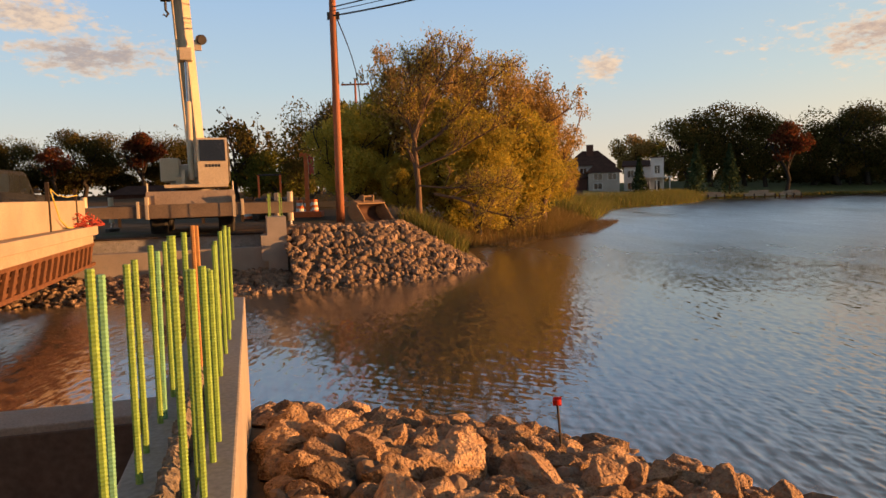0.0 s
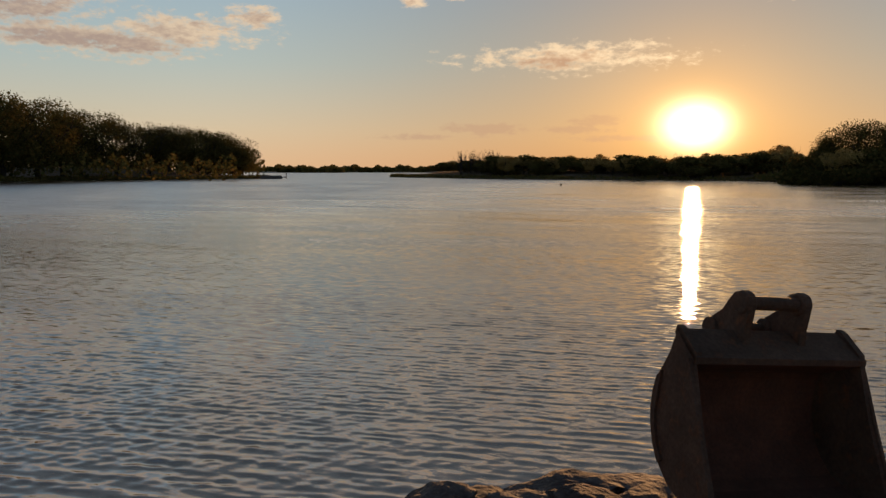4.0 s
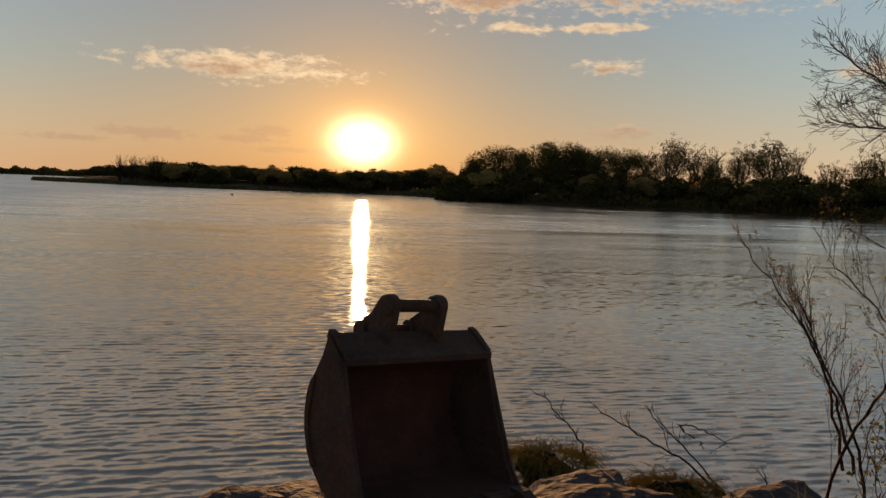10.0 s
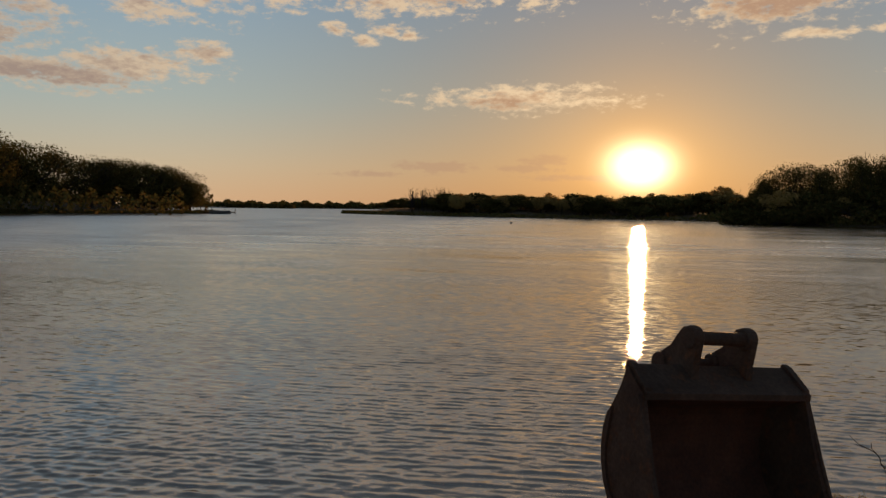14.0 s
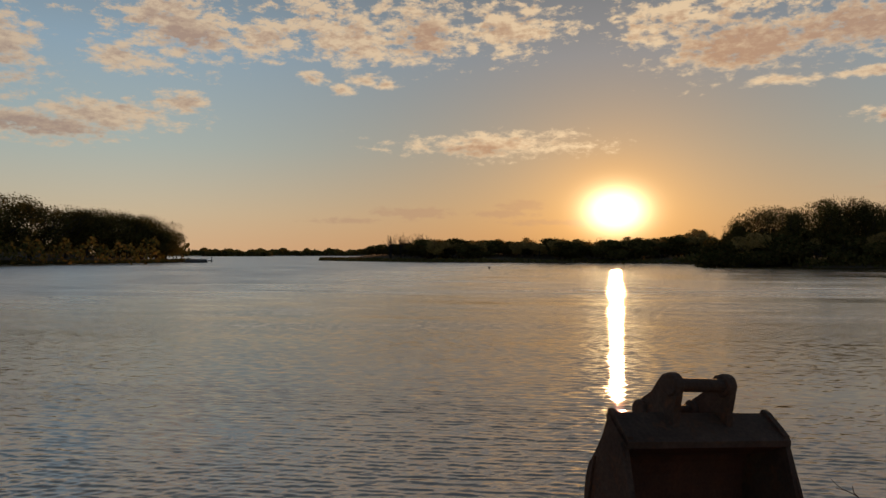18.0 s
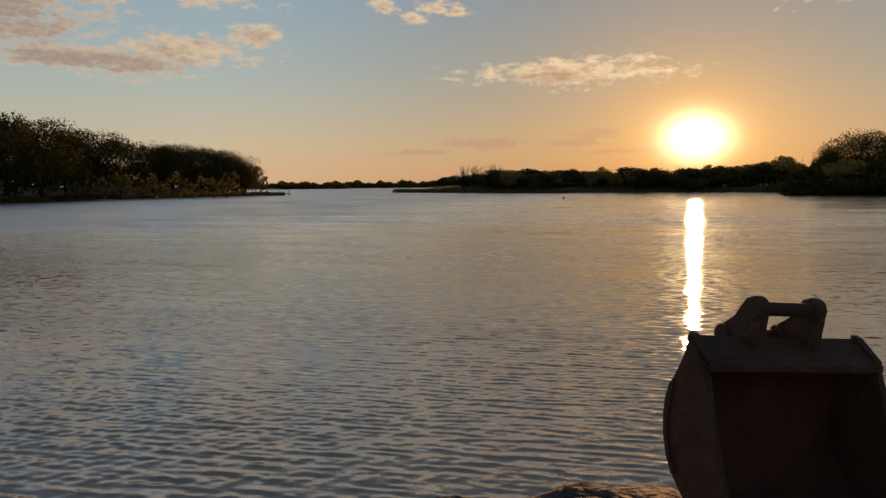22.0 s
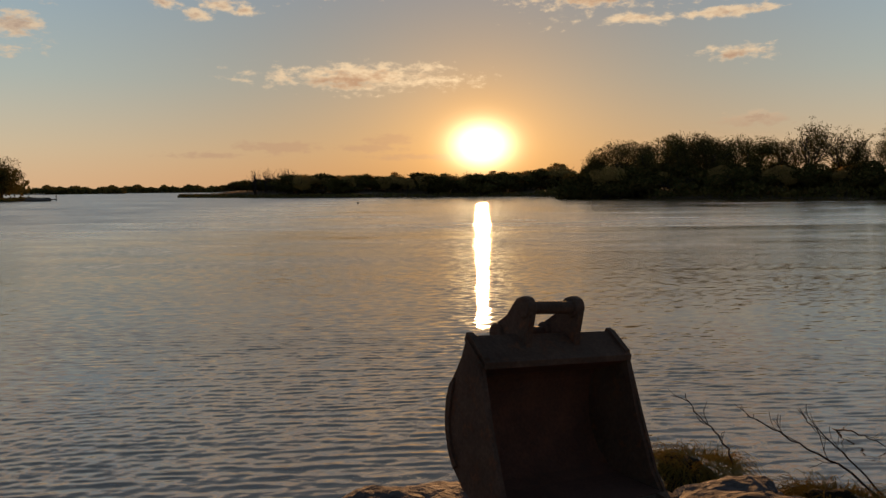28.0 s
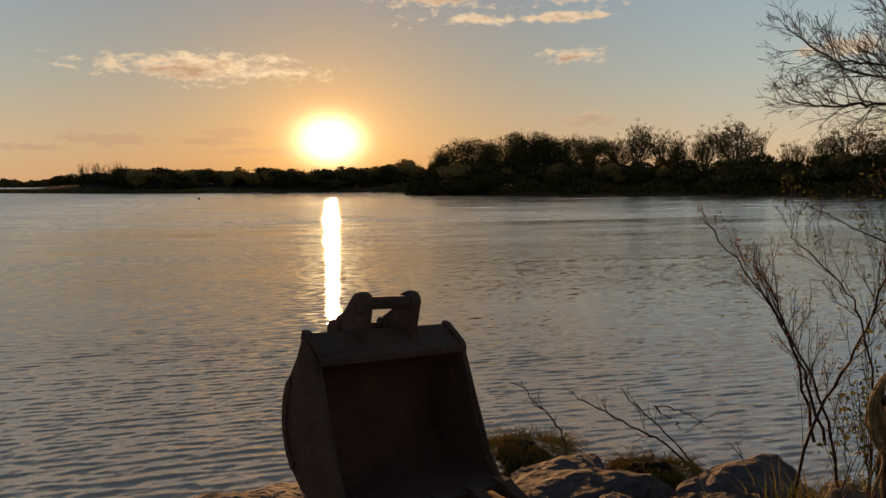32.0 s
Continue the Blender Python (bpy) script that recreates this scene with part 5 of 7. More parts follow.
def crown_tree(name, label, leafm, bark, height, width, n_leaf, leaf, seed, bare=0.0, trunk=0.3, blobs=16, drop=0.35, clump=1.0):
    """A tree: a tapered trunk that forks into limbs, and a crown of leaf clumps round the limb ends. Built at the origin."""
    global rng
    keep, rng = rng, np.random.default_rng(seed)
    t = thing(name, label, "tree")
    wood = Mass()
    tips = []
    th = height * trunk
    tr = height * 0.022 + 0.05
    wood.tube([(0, 0, -0.4), (0, 0, 0.1), (rng.normal(0, 0.02) * height, rng.normal(0, 0.02) * height, th * 0.6), (0.01 * height, 0, th)], [tr * 1.5, tr * 1.15, tr, tr * 0.8], 8)
    for k in range(6):
        a = k * 1.05 + rng.uniform(-0.4, 0.4)
        out = width * rng.uniform(0.45, 0.75)
        grow(wood, (0.01 * height, 0, th * rng.uniform(0.75, 1.0)), (math.cos(a) * out, math.sin(a) * out, height * rng.uniform(0.45, 0.8)), height * rng.uniform(0.38, 0.5), tr * 0.55, 2, 3, 0.16, 0.15, tips, 0.7, 0.55, 0.5, 5, 0.01)
    part("trunk", wood.mesh("trunk", bark, True), bark, t)
    ends = np.array([p[-1] for p in tips])
    span = np.array([width / 2, width / 2, height * (1 - drop) / 2])
    mid = np.array([0, 0, height * (1 + drop) / 2])
    centres = []
    for _ in range(blobs):
        d = rng.normal(size=3)
        d /= np.linalg.norm(d)
        centres.append(mid + d * span * rng.uniform(0.45, 0.78))
    centres = np.array(centres)
    per = n_leaf // blobs
    pts = []
    for c in centres:
        rad = span * clump * rng.uniform(0.30, 0.50) * np.array([1, 1, 0.8])
        d = rng.normal(size=(per, 3))
        d /= np.linalg.norm(d, axis=1)[:, None]
        r = rng.uniform(0.15, 1.0, per) ** 0.45
        pts.append(c + d * r[:, None] * rad * (1 + 0.09 * rng.normal(size=(per, 1))))
    if bare:
        pts.append(ends[rng.integers(len(ends), size=n_leaf // 4)] + rng.normal(size=(n_leaf // 4, 3)) * height * 0.02)
    pts = np.vstack(pts)
    pts = pts[pts[:, 2] > height * 0.08]
    if bare:
        pts = pts[rng.random(len(pts)) > bare]
    v, f = leaf_cloud(pts, leaf, 0.0, 2.4 if leaf < 0.1 else 1.15)
    part("crown", fast_mesh("crown", v, f, leafm), leafm, t)
    rng = keep
    return t


def place(proto, x, y, s=1.0, sz=1.0, label="", z=None):
    zz = float(ground_z(x, y)) if z is None else z
    m = Matrix.LocRotScale((x, y, zz), Euler((0, 0, rng.uniform(0, 6.28))), (s, s, s * sz))
    if not proto.get("used"):
        proto["used"] = 1
        proto.matrix_basis = m
        ob = proto
    else:
        ob = copy_thing(proto, m)
        ob.matrix_basis = m
    if label:
        ob["label"] = label
    return ob


def polar(az, d):
    return d * math.sin(radians(az)), d * math.cos(radians(az))


OAKS = [crown_tree("oak_tree", "dark green oak in full leaf on the far bank", L_OAK, BARK, 1.0 * 14, 13, 13000, 0.25, 40 + i, blobs=30 + 3 * i, drop=0.06, trunk=0.2) for i in range(4)]
TALL = [crown_tree("poplar_tree", "tall thinning tree on the far bank", L_OAK, BARK, 15, 8.5, 8000, 0.20, 60 + i, bare=0.3, blobs=22, drop=0.2) for i in range(3)]
MAPLE = crown_tree("maple_tree", "maroon red maple on the far bank", L_RED, BARK, 13, 8, 3600, 0.38, 70, blobs=14)
BROWN = [crown_tree("autumn_tree", "olive and brown autumn tree on the far bank", L_RUSSET, BARK, 12, 10, 4200, 0.42, 80 + i, blobs=16, drop=0.15) for i in range(2)]
BUSHES = [crown_tree("bush", "low dark bush on the far bank", L_OAK, BARK, 5, 7.5, 3600, 0.27, 90 + i, trunk=0.12, blobs=9, drop=0.0) for i in range(2)]


def tree_at(proto, az, el_top, d, base=None, label="", fat=1.0):
    """A tree at an azimuth and distance, as tall as the elevation of its top asks."""
    x, y = polar(az, d)
    z = float(ground_z(x, y)) if base is None else base
    h = 1.65 + d * math.tan(radians(el_top)) - z
    own = proto.get("own") or max((c.data.vertices[i].co.z for c in proto.children for i in range(0, len(c.data.vertices), 7)), default=10.0)
    proto["own"] = own
    s = h / own
    return place(proto, x, y, s * fat, 1 / fat, label, z)

# the wooded bank beyond the bay, from the houses to the point
for az, el, d, fat in ((18.6, 5.0, 172, 1.1), (20.3, 5.9, 176, 1.1), (22.6, 5.6, 180, 1.1), (24.0, 4.9, 178, 1.0), (27.0, 3.7, 185, 1.1), (28.6, 4.9, 186, 1.2), (30.4, 5.2, 188, 1.2), (33.2, 4.6, 192, 1.3), (36.0, 3.9, 200, 1.3),
                       (38.9, 3.9, 208, 1.35), (41.2, 4.9, 214, 1.1), (42.6, 5.1, 220, 1.15), (44.8, 4.7, 226, 1.15), (46.2, 3.9, 236, 1.1), (47.5, 4.0, 240, 1.2), (49.6, 3.8, 250, 1.25), (51.8, 3.2, 262, 1.3), (53.2, 3.1, 270, 1.3), (54.5, 3.0, 276, 1.3),
                       (55.7, 2.75, 280, 1.3), (56.7, 2.6, 284, 1.3), (57.7, 2.25, 284, 1.35), (58.4, 1.5, 282, 1.4)):
    tree_at(OAKS[int(rng.integers(4))], az, el + (0.25 if az > 27 else 0.0), d, fat=fat)
for k in range(13):
    az = 27.2 + k * 1.04
    tree_at(BROWN[k % 2] if k % 9 == 2 else BUSHES[k % 2], az, rng.uniform(0.7, 1.3) * (1.25 - k * 0.017), 182 + k * 3.4 + rng.uniform(-3, 5), fat=1.3)
tree_at(MAPLE, 25.4, 4.6, 166)
ORANGE = crown_tree("bush", "round orange autumn bush at the water", L_ORANGE, BARK, 6, 8.5, 2600, 0.35, 97, trunk=0.1, blobs=12, drop=0.0)
tree_at(ORANGE, 40.6, 1.75, 208.5, fat=1.1)


def spruce(label, az, el, d, wide=0.62):
    """A conifer: a straight trunk and tiers of drooping branches covered in needles."""
    x, y = polar(az, d)
    z = float(ground_z(x, y))
    h = 1.65 + d * math.tan(radians(el)) - z
    t = thing("spruce_tree", label, "tree", Matrix.Translation((x, y, z)))
    part("trunk", rod((0, 0, -0.3), (0, 0, h * 0.96), 0.022 * h, 7, 0.01), BARK, t)
    n = 2600
    f = rng.random(n) ** 0.7
    a = rng.uniform(0, 6.283, n)
    tier = np.floor(f * 11) / 11
    r = (1 - f) * h * wide * 0.5 * rng.uniform(0.35, 1.0, n) * (0.8 + 0.35 * np.sin(a * 5 + tier * 20))
    v, q = leaf_cloud(np.stack([r * np.cos(a), r * np.sin(a), h * (0.06 + 0.94 * f) - r * 0.25], 1), 0.28, 0.05, 2.2, 0.5)
    part("needles", fast_mesh("needles", v, q, L_FIR), L_FIR, t)


spruce("dark spruce in front of the white house", 15.2, 1.95, 138)
spruce("tall green spruce on the lawn", 19.3, 2.9, 150)
spruce("tall green spruce on the lawn", 21.6, 2.8, 158)
# the wooded spit to the right of the sun and the shore behind it
for az, el, d in ((101.2, 1.7, 208), (101.8, 2.4, 207), (102.8, 3.4, 205), (104.3, 3.3, 203), (105.7, 3.2, 201), (107.3, 3.8, 200), (108.7, 3.8, 198), (110.0, 3.5, 198), (111.8, 3.6, 196), (113.2, 3.4, 196)):
    tree_at(OAKS[int(rng.integers(4))], az, el + 0.2, d, label="dark oak in leaf on the wooded spit")
for az, el, d, fat in ((115.0, 3.5, 196, 0.9), (116.2, 4.6, 194, 1.0), (118.2, 3.9, 194, 1.25), (119.4, 3.3, 192, 0.9), (121.0, 4.0, 190, 0.9), (123.1, 4.65, 190, 1.15), (124.3, 3.9, 188, 0.9), (127.0, 3.0, 186, 1.0), (129.0, 3.6, 184, 1.2), (130.6, 4.0, 182, 1.2), (132.9, 3.7, 180, 1.2), (134.5, 3.6, 178, 1.2), (136.8, 3.1, 176, 1.2), (139, 3.4, 174, 1.2)):
    tree_at(TALL[int(rng.integers(3))], az, el + 0.2, d, fat=fat)
for k in range(40):
    az = 101.4 + k * 1.0
    tree_at(BROWN[k % 2] if k % 4 == 1 else BUSHES[k % 2], az, rng.uniform(1.1, 1.8) + (0.3 if az > 125 else 0), 196 - k * 0.6 + rng.uniform(-4, 6), fat=1.3)
# the low bank under the sun
for k in range(62):
    az = 77.6 + k * 0.40
    tree_at((BUSHES + BROWN)[k % 4], az, 1.02 + 0.14 * math.sin(az * 1.3) + 0.12 * math.sin(az * 3.1) + rng.uniform(-0.1, 0.12) + (0.22 if az > 94 else 0), 268 + rng.uniform(-6, 14), fat=1.5, label="low scrub on the flat bank under the sun")
for az, el in ((98.4, 1.9), (99.0, 1.8), (93.7, 1.35), (86.0, 1.3), (89.4, 1.15)):
    tree_at(BROWN[0], az, el, 276)
BARE = []
for i in range(2):
    keep, rng = rng, np.random.default_rng(300 + i)
    m, bt = Mass(), thing("bare_tree", "bare upright tree on the flat bank", "tree")
    for k in range(7):
        grow(m, (rng.normal(0, 0.7), rng.normal(0, 0.7), -0.3), (rng.normal(0, 0.16), rng.normal(0, 0.16), 1), 4.2, 0.10, 3, 3, 0.1, 0.3, None, 0.5, 0.6, 0.6, 4, 0.022)
    part("trunk", m.mesh("trunk", BARK, True), BARK, bt)
    BARE.append(bt)
    rng = keep
for az, el in ((75.2, 1.6), (75.9, 1.7), (76.6, 1.55), (77.3, 1.7), (78.0, 1.6), (85.7, 1.35), (91.4, 1.35), (90.6, 1.25), (108.3, 4.1), (108.9, 4.0)):
    tree_at(BARE[int(rng.integers(2))], az, el, 290 if az < 100 else 205)
for k in range(12):
    tree_at(BUSHES[k % 2], 73.6 + k * 0.45, 0.55 + 0.1 * (k % 3) + k * 0.03, 330 - k * 4, fat=1.5)


def far_woods(label, az0, az1, d, el, seed, n=4200):
    """A distant wood seen as one dark band with an uneven top."""
    global rng
    keep, rng = rng, np.random.default_rng(seed)
    az = np.radians(rng.uniform(az0, az1, n))
    dd = d + rng.uniform(-0.03, 0.06, n) * d
    top = 1.65 + d * math.tan(radians(el))
    prof = 0.72 + 0.14 * np.sin(az * 190) + 0.10 * np.sin(az * 431 + 1) + 0.08 * np.sin(az * 83)
    z = WATER_Z + (top - WATER_Z) * prof * rng.random(n) ** 0.6
    v, q = leaf_cloud(np.stack([dd * np.sin(az), dd * np.cos(az), z], 1), d * 0.0035, 0, 1.4)
    tagged(new("far_woods", fast_mesh("far_woods", v, q, L_OAK)), label, "woods", kind="stuff")
    rng = keep


far_woods("dark distant woods on the horizon across the water", 56, 75, 1050, 0.42, 31)
far_woods("dark distant woods on the horizon across the water", 59.5, 66, 900, 0.22, 32)
far_woods("dark woods behind the flat bank", 76, 103, 330, 0.95, 33)
far_woods("dark woods behind the spit", 100, 150, 240, 2.0, 34)
far_woods("dark woods behind the houses", 15, 60, 330, 2.1, 35)


far_woods("dark undergrowth below the trees of the far bank", 17, 58, 222, 1.35, 37)
far_woods("dark undergrowth behind the lawn", 18, 40, 196, 1.7, 38, 7000)
far_woods("dark undergrowth below the trees of the wooded point", 40, 58.4, 292, 1.6, 39, 8000)


def bank_brush(label, points, inland, n, high, leafm, leaf, seed):
    """Low brush that covers a shore from the waterline up."""
    global rng
    keep, rng = rng, np.random.default_rng(seed)
    p = np.array(points, float)
    ln = np.hypot(*np.diff(p, axis=0).T)
    i = rng.choice(len(ln), size=n, p=ln / ln.sum())
    d = (p[i + 1] - p[i]) / ln[i][:, None]
    t = rng.random(n)
    q = p[i] + (p[i + 1] - p[i]) * t[:, None] + np.stack([d[:, 1], -d[:, 0]], 1) * (rng.uniform(0, 1, n) * inland)[:, None]
    top = high * (0.7 + 0.3 * np.sin(q[:, 0] * 0.35) * np.cos(q[:, 1] * 0.27))
    z = WATER_Z + top * rng.random(n) ** 0.8
    v, f = leaf_cloud(np.column_stack([q, z]), leaf, 0, 1.5)
    tagged(new("bank_brush", fast_mesh("bank_brush", v, f, leafm)), label, "brush", kind="stuff")
    rng = keep


bank_brush("dark brush along the wooded spit", [(112, -122), (140, -105), (162, -78), (180, -51), (194, -44), (240, -28)], 8, 9000, 3.4, L_OAK, 0.5, 71)
bank_brush("low dark brush on the flat bank", [(240, -28), (258, -12), (250, 12), (242, 32), (262, 70), (300, 112), (330, 121)], 10, 6000, 1.6, L_OAK, 0.5, 72)
bank_brush("brown brush under the trees of the far bank", [(242, 147), (215, 140), (170, 163), (135, 158), (104, 148)], -9, 9000, 1.3, L_OAK, 0.45, 73)
bank_brush("tan and green grass at the foot of the far bank", [(242, 146), (215, 139), (170, 162), (135, 157), (104, 147), (75, 145), (51, 138)], -2.5, 7000, 0.6, L_GRASS, 0.35, 74)
bank_brush("low dark brush on the tip of the flat bank", [(330, 121), (420, 140), (540, 162)], 12, 3000, 1.1, L_OAK, 0.6, 75)

def along_wall(x, y, z=0.0):
    """A place given across and along the river wall."""
    return wall_m @ Vector((x, y, z))


def rebar_mesh(height, mat, seed):
    """A reinforcing bar with its ribs."""
    n = int(height / 0.0062)
    z = np.arange(n) * height / (n - 1)
    r = np.where(np.arange(n) % 2, 0.0122, 0.0138)
    lean = np.random.default_rng(seed).normal(0, 0.006, 2)
    path = np.stack([lean[0] * z / height, lean[1] * z / height, z], 1)
    v, q = rings(path, r, 7)
    bm = bmesh.new()
    vs = [bm.verts.new(p) for p in v]
    for a in q:
        ids = list(dict.fromkeys(int(i) for i in a))
        if len(ids) > 2:
            bm.faces.new([vs[i] for i in ids])
    return bm_mesh("rebar", bm, mat, False)


EPOXY_RUST = material("rust_stained_bar", (0.42, 0.20, 0.07), (0.33, 0.15, 0.05), 6, 0.7, bump=0.1, bscale=60, depth=0.002)
BARS = {"g": [rebar_mesh(0.82, EPOXY, 1), rebar_mesh(0.84, EPOXY, 2)], "b": [rebar_mesh(0.82, EPOXY_DUST, 3)], "r": [rebar_mesh(0.85, EPOXY_RUST, 4)]}


def wing_wall():
    w = thing("wing_wall", "fresh concrete river wall with green reinforcing bars standing out of its top", "retaining wall", wall_m)
    part("wall_face", boxed(-0.13, 0.0, -1.4, 5.1, -2.2, 0.65, 0.012), CONCRETE, w)
    part("wall_back", boxed(-0.41, -0.26, -1.4, 5.1, -2.2, 0.645, 0.012), CONCRETE, w)
    part("core", boxed(-0.258, -0.132, -1.4, 5.095, -2.2, 0.56), CONCRETE_OLD, w)
    bm = bmesh.new()
    n = 620
    rows = []
    for i in range(n):
        y = -1.4 + 6.2 * i / (n - 1)
        rows.append([bm.verts.new((x + rng.normal(0, 0.006), y, z + rng.normal(0, 0.008))) for x, z in ((-0.27, 0.62), (-0.255, 0.675), (-0.225, 0.69), (-0.20, 0.67), (-0.19, 0.57))])
    for a, b in zip(rows, rows[1:]):
        for i in range(4):
            bm.faces.new((a[i], a[i + 1], b[i + 1], b[i]))
    part("mortar_ridge", bm, material("gravelly_mortar", (0.26, 0.21, 0.155), (0.16, 0.125, 0.09), 30, 0.95, bump=0.9, bscale=90, depth=0.01), w, "rough gravelly mortar ridge")
    for k, (x, y, top, c) in enumerate(((-0.33, -0.33, 1.47, "g"), (-0.34, -0.17, 1.44, "b"), (-0.33, 0.26, 1.43, "g"), (-0.35, 0.59, 1.40, "g"), (-0.34, 0.98, 1.45, "g"), (-0.33, 1.05, 1.42, "b"), (-0.33, 1.43, 1.44, "g"), (-0.35, 1.89, 1.42, "g"),
                                        (-0.35, 1.75, 1.43, "b"), (-0.20, 1.03, 1.48, "g"), (-0.13, 0.25, 1.40, "g"), (-0.22, 1.88, 1.47, "r"), (-0.215, 2.1, 1.46, "r"), (-0.12, 0.80, 1.34, "g"), (-0.12, 1.24, 1.31, "g"), (-0.11, 1.77, 1.37, "g"), (-0.10, 2.37, 1.44, "g"), (-0.09, 2.85, 1.41, "g"), (-0.115, 2.0, 1.40, "g"), (-0.10, 3.3, 1.42, "g"), (-0.085, 3.7, 1.41, "g"), (-0.14, -0.1, 1.52, "g"), (-0.10, 0.05, 1.42, "g"), (-0.085, 0.38, 1.38, "g"), (-0.075, 0.62, 1.36, "g"))):
        part("rebar", BARS[c][k % len(BARS[c])], None, w, m=Matrix.Translation((x, y, top - 0.82)))
    # the seat of the abutment, square to the wall
    a = thing("abutment", "low concrete abutment seat behind the river wall", "abutment", wall_m)
    part("seat", boxed(-9.0, -0.41, 4.55, 5.15, -2.6, -0.30, 0.015), CONCRETE, a)
    # brown panels added to put shade on the seat's near face
    seat_shade = material("shaded_seat_panel", (0.20, 0.14, 0.10), (0.13, 0.09, 0.068), 1.5, 0.95, bump=0.4, bscale=14, depth=0.01, spec=0.1)
    for k in range(4):
        part("form_board", boxed(-8.9 + 2.1 * k, -6.83 + 2.1 * k, 4.50, 4.546, -2.4, -0.37, 0.004), seat_shade, a, "dark panel over the shaded seat face")
    return w


wing_wall()


def far_abutment():
    a = thing("abutment", "pale concrete abutment of the far bank with an end post", "abutment", wall_m)
    part("footing_wall", boxed(-7.4, 1.25, 24.0, 24.45, -1.2, -0.12, 0.02), CONCRETE, a)
    post = prism([(23.6, -0.95), (23.6, 0.93), (25.6, 0.93), (25.6, -0.95)], 0.62, 1.28)
    part("end_post", post, CONCRETE, a)
    part("step", prism([(23.6, -0.6), (23.6, -0.12), (23.6, 0.3), (25.4, 0.3), (25.4, -0.6)], 0.40, 0.62), CONCRETE, a)
    part("back_wall", boxed(-6.6, 0.4, 24.9, 25.1, -0.9, 0.30, 0.02), CONCRETE_OLD, a)
    part("top_beam", boxed(-6.6, 0.5, 24.75, 25.2, 0.30, 0.345, 0.008), POST_WOOD, a)
    for k, (x, y) in enumerate(((0.7, 23.9), (0.78, 24.3), (1.1, 23.9), (1.18, 24.4), (0.75, 24.9), (1.12, 25.0))):
        part("rebar", BARS["g"][k % 2], None, a, m=Matrix.Translation((x, y, 0.93)))


far_abutment()
# warm sunlight on the parapet and deck is put into this concrete's colour
SUNLIT_CONCRETE = material("sunlit_parapet_concrete", (0.39, 0.31, 0.22), (0.31, 0.24, 0.17), 0.8, 0.85, bump=0.2, bscale=30, depth=0.004, third=(0.30, 0.25, 0.19), tscale=1.2)
ROPE_Y = material("yellow_safety_rope", (0.55, 0.42, 0.08), (0.45, 0.34, 0.06), 10, 0.7, bump=0.2, bscale=90, depth=0.003)
RED_MESH = material("red_plastic_netting", (0.55, 0.09, 0.05), (0.45, 0.06, 0.035), 5, 0.6, bump=0.4, bscale=60, depth=0.01)


def bridge():
    b = thing("bridge", "concrete road bridge with a parapet and rusty steel falsework beneath", "bridge", wall_m)
    part("parapet", boxed(-5.32, -5.0, -14, 22.9, 0.9, 1.70, 0.02), SUNLIT_CONCRETE, b)
    part("deck_slab", boxed(-15, -4.6, -14, 22.6, 0.62, 0.90, 0.02), SUNLIT_CONCRETE, b)
    part("edge_beam", boxed(-15, -4.72, -14, 22.4, 0.36, 0.62, 0.02), SUNLIT_CONCRETE, b)
    for x in (-5.6, -8.2, -10.8):
        g = part("girder", boxed(x - 0.03, x + 0.03, -4, 24.0, -0.55, 0.36), RUST, b)
        part("flange", boxed(x - 0.22, x + 0.22, -4, 24.0, -0.60, -0.55), RUST, g)
    part("bottom_chord", boxed(-4.95, -4.85, 6, 23.2, -0.40, -0.30), RUST, b)
    part("top_chord", boxed(-4.95, -4.85, 6, 23.2, 0.24, 0.35), RUST, b)
    for k in range(28):
        y = 6.2 + k * 0.6
        part("brace", boxed(-0.035, 0.035, -0.09, 0.09, -0.43, 0.43, 0, Matrix.Translation((-4.9, y + 0.3, -0.03)) @ Matrix.Rotation(radians(-40), 4, "X")), RUST, b)
        part("strut", rod((-4.9, y, 0.24), (-5.55, y, -0.45), 0.035, 6), RUST, b)
    for y in (18.6, 21.7):
        part("guard_post", boxed(-5.06, -4.97, y - 0.045, y + 0.045, 0.9, 2.2 if y < 20 else 2.05, 0.008), POST_WOOD, b, "weathered timber guard post")
    part("safety_rope", tube(bmesh.new(), [(-4.94, 18.6, 2.0), (-4.9, 19.2, 1.2), (-4.88, 19.9, 0.95), (-4.88, 20.6, 0.92)], 0.02, 6), ROPE_Y, b, "slack yellow rope")
    part("safety_rope", tube(bmesh.new(), [(-4.94, 18.6, 2.02), (-4.95, 19.3, 1.86), (-4.95, 20.4, 1.80), (-4.95, 21.7, 1.86)], 0.015, 6), ROPE_Y, b, "slack yellow rope")


bridge()


def netting():
    t = thing("safety_netting", "crumpled red plastic netting on the bridge end", "netting")
    m = Mass()
    for k in range(34):
        c = along_wall(-4.75 + rng.normal(0, 0.16), 21.9 + rng.normal(0, 0.45), 0.93 + abs(rng.normal(0, 0.11)))
        p = np.array(c) + np.cumsum(rng.normal(0, 0.09, (6, 3)) * [1, 1, 0.5], 0)
        p[:, 2] = np.maximum(p[:, 2], 0.92)
        m.tube(p, np.full(6, 0.018), 4)
    part("net", m.mesh("net", RED_MESH), RED_MESH, t)


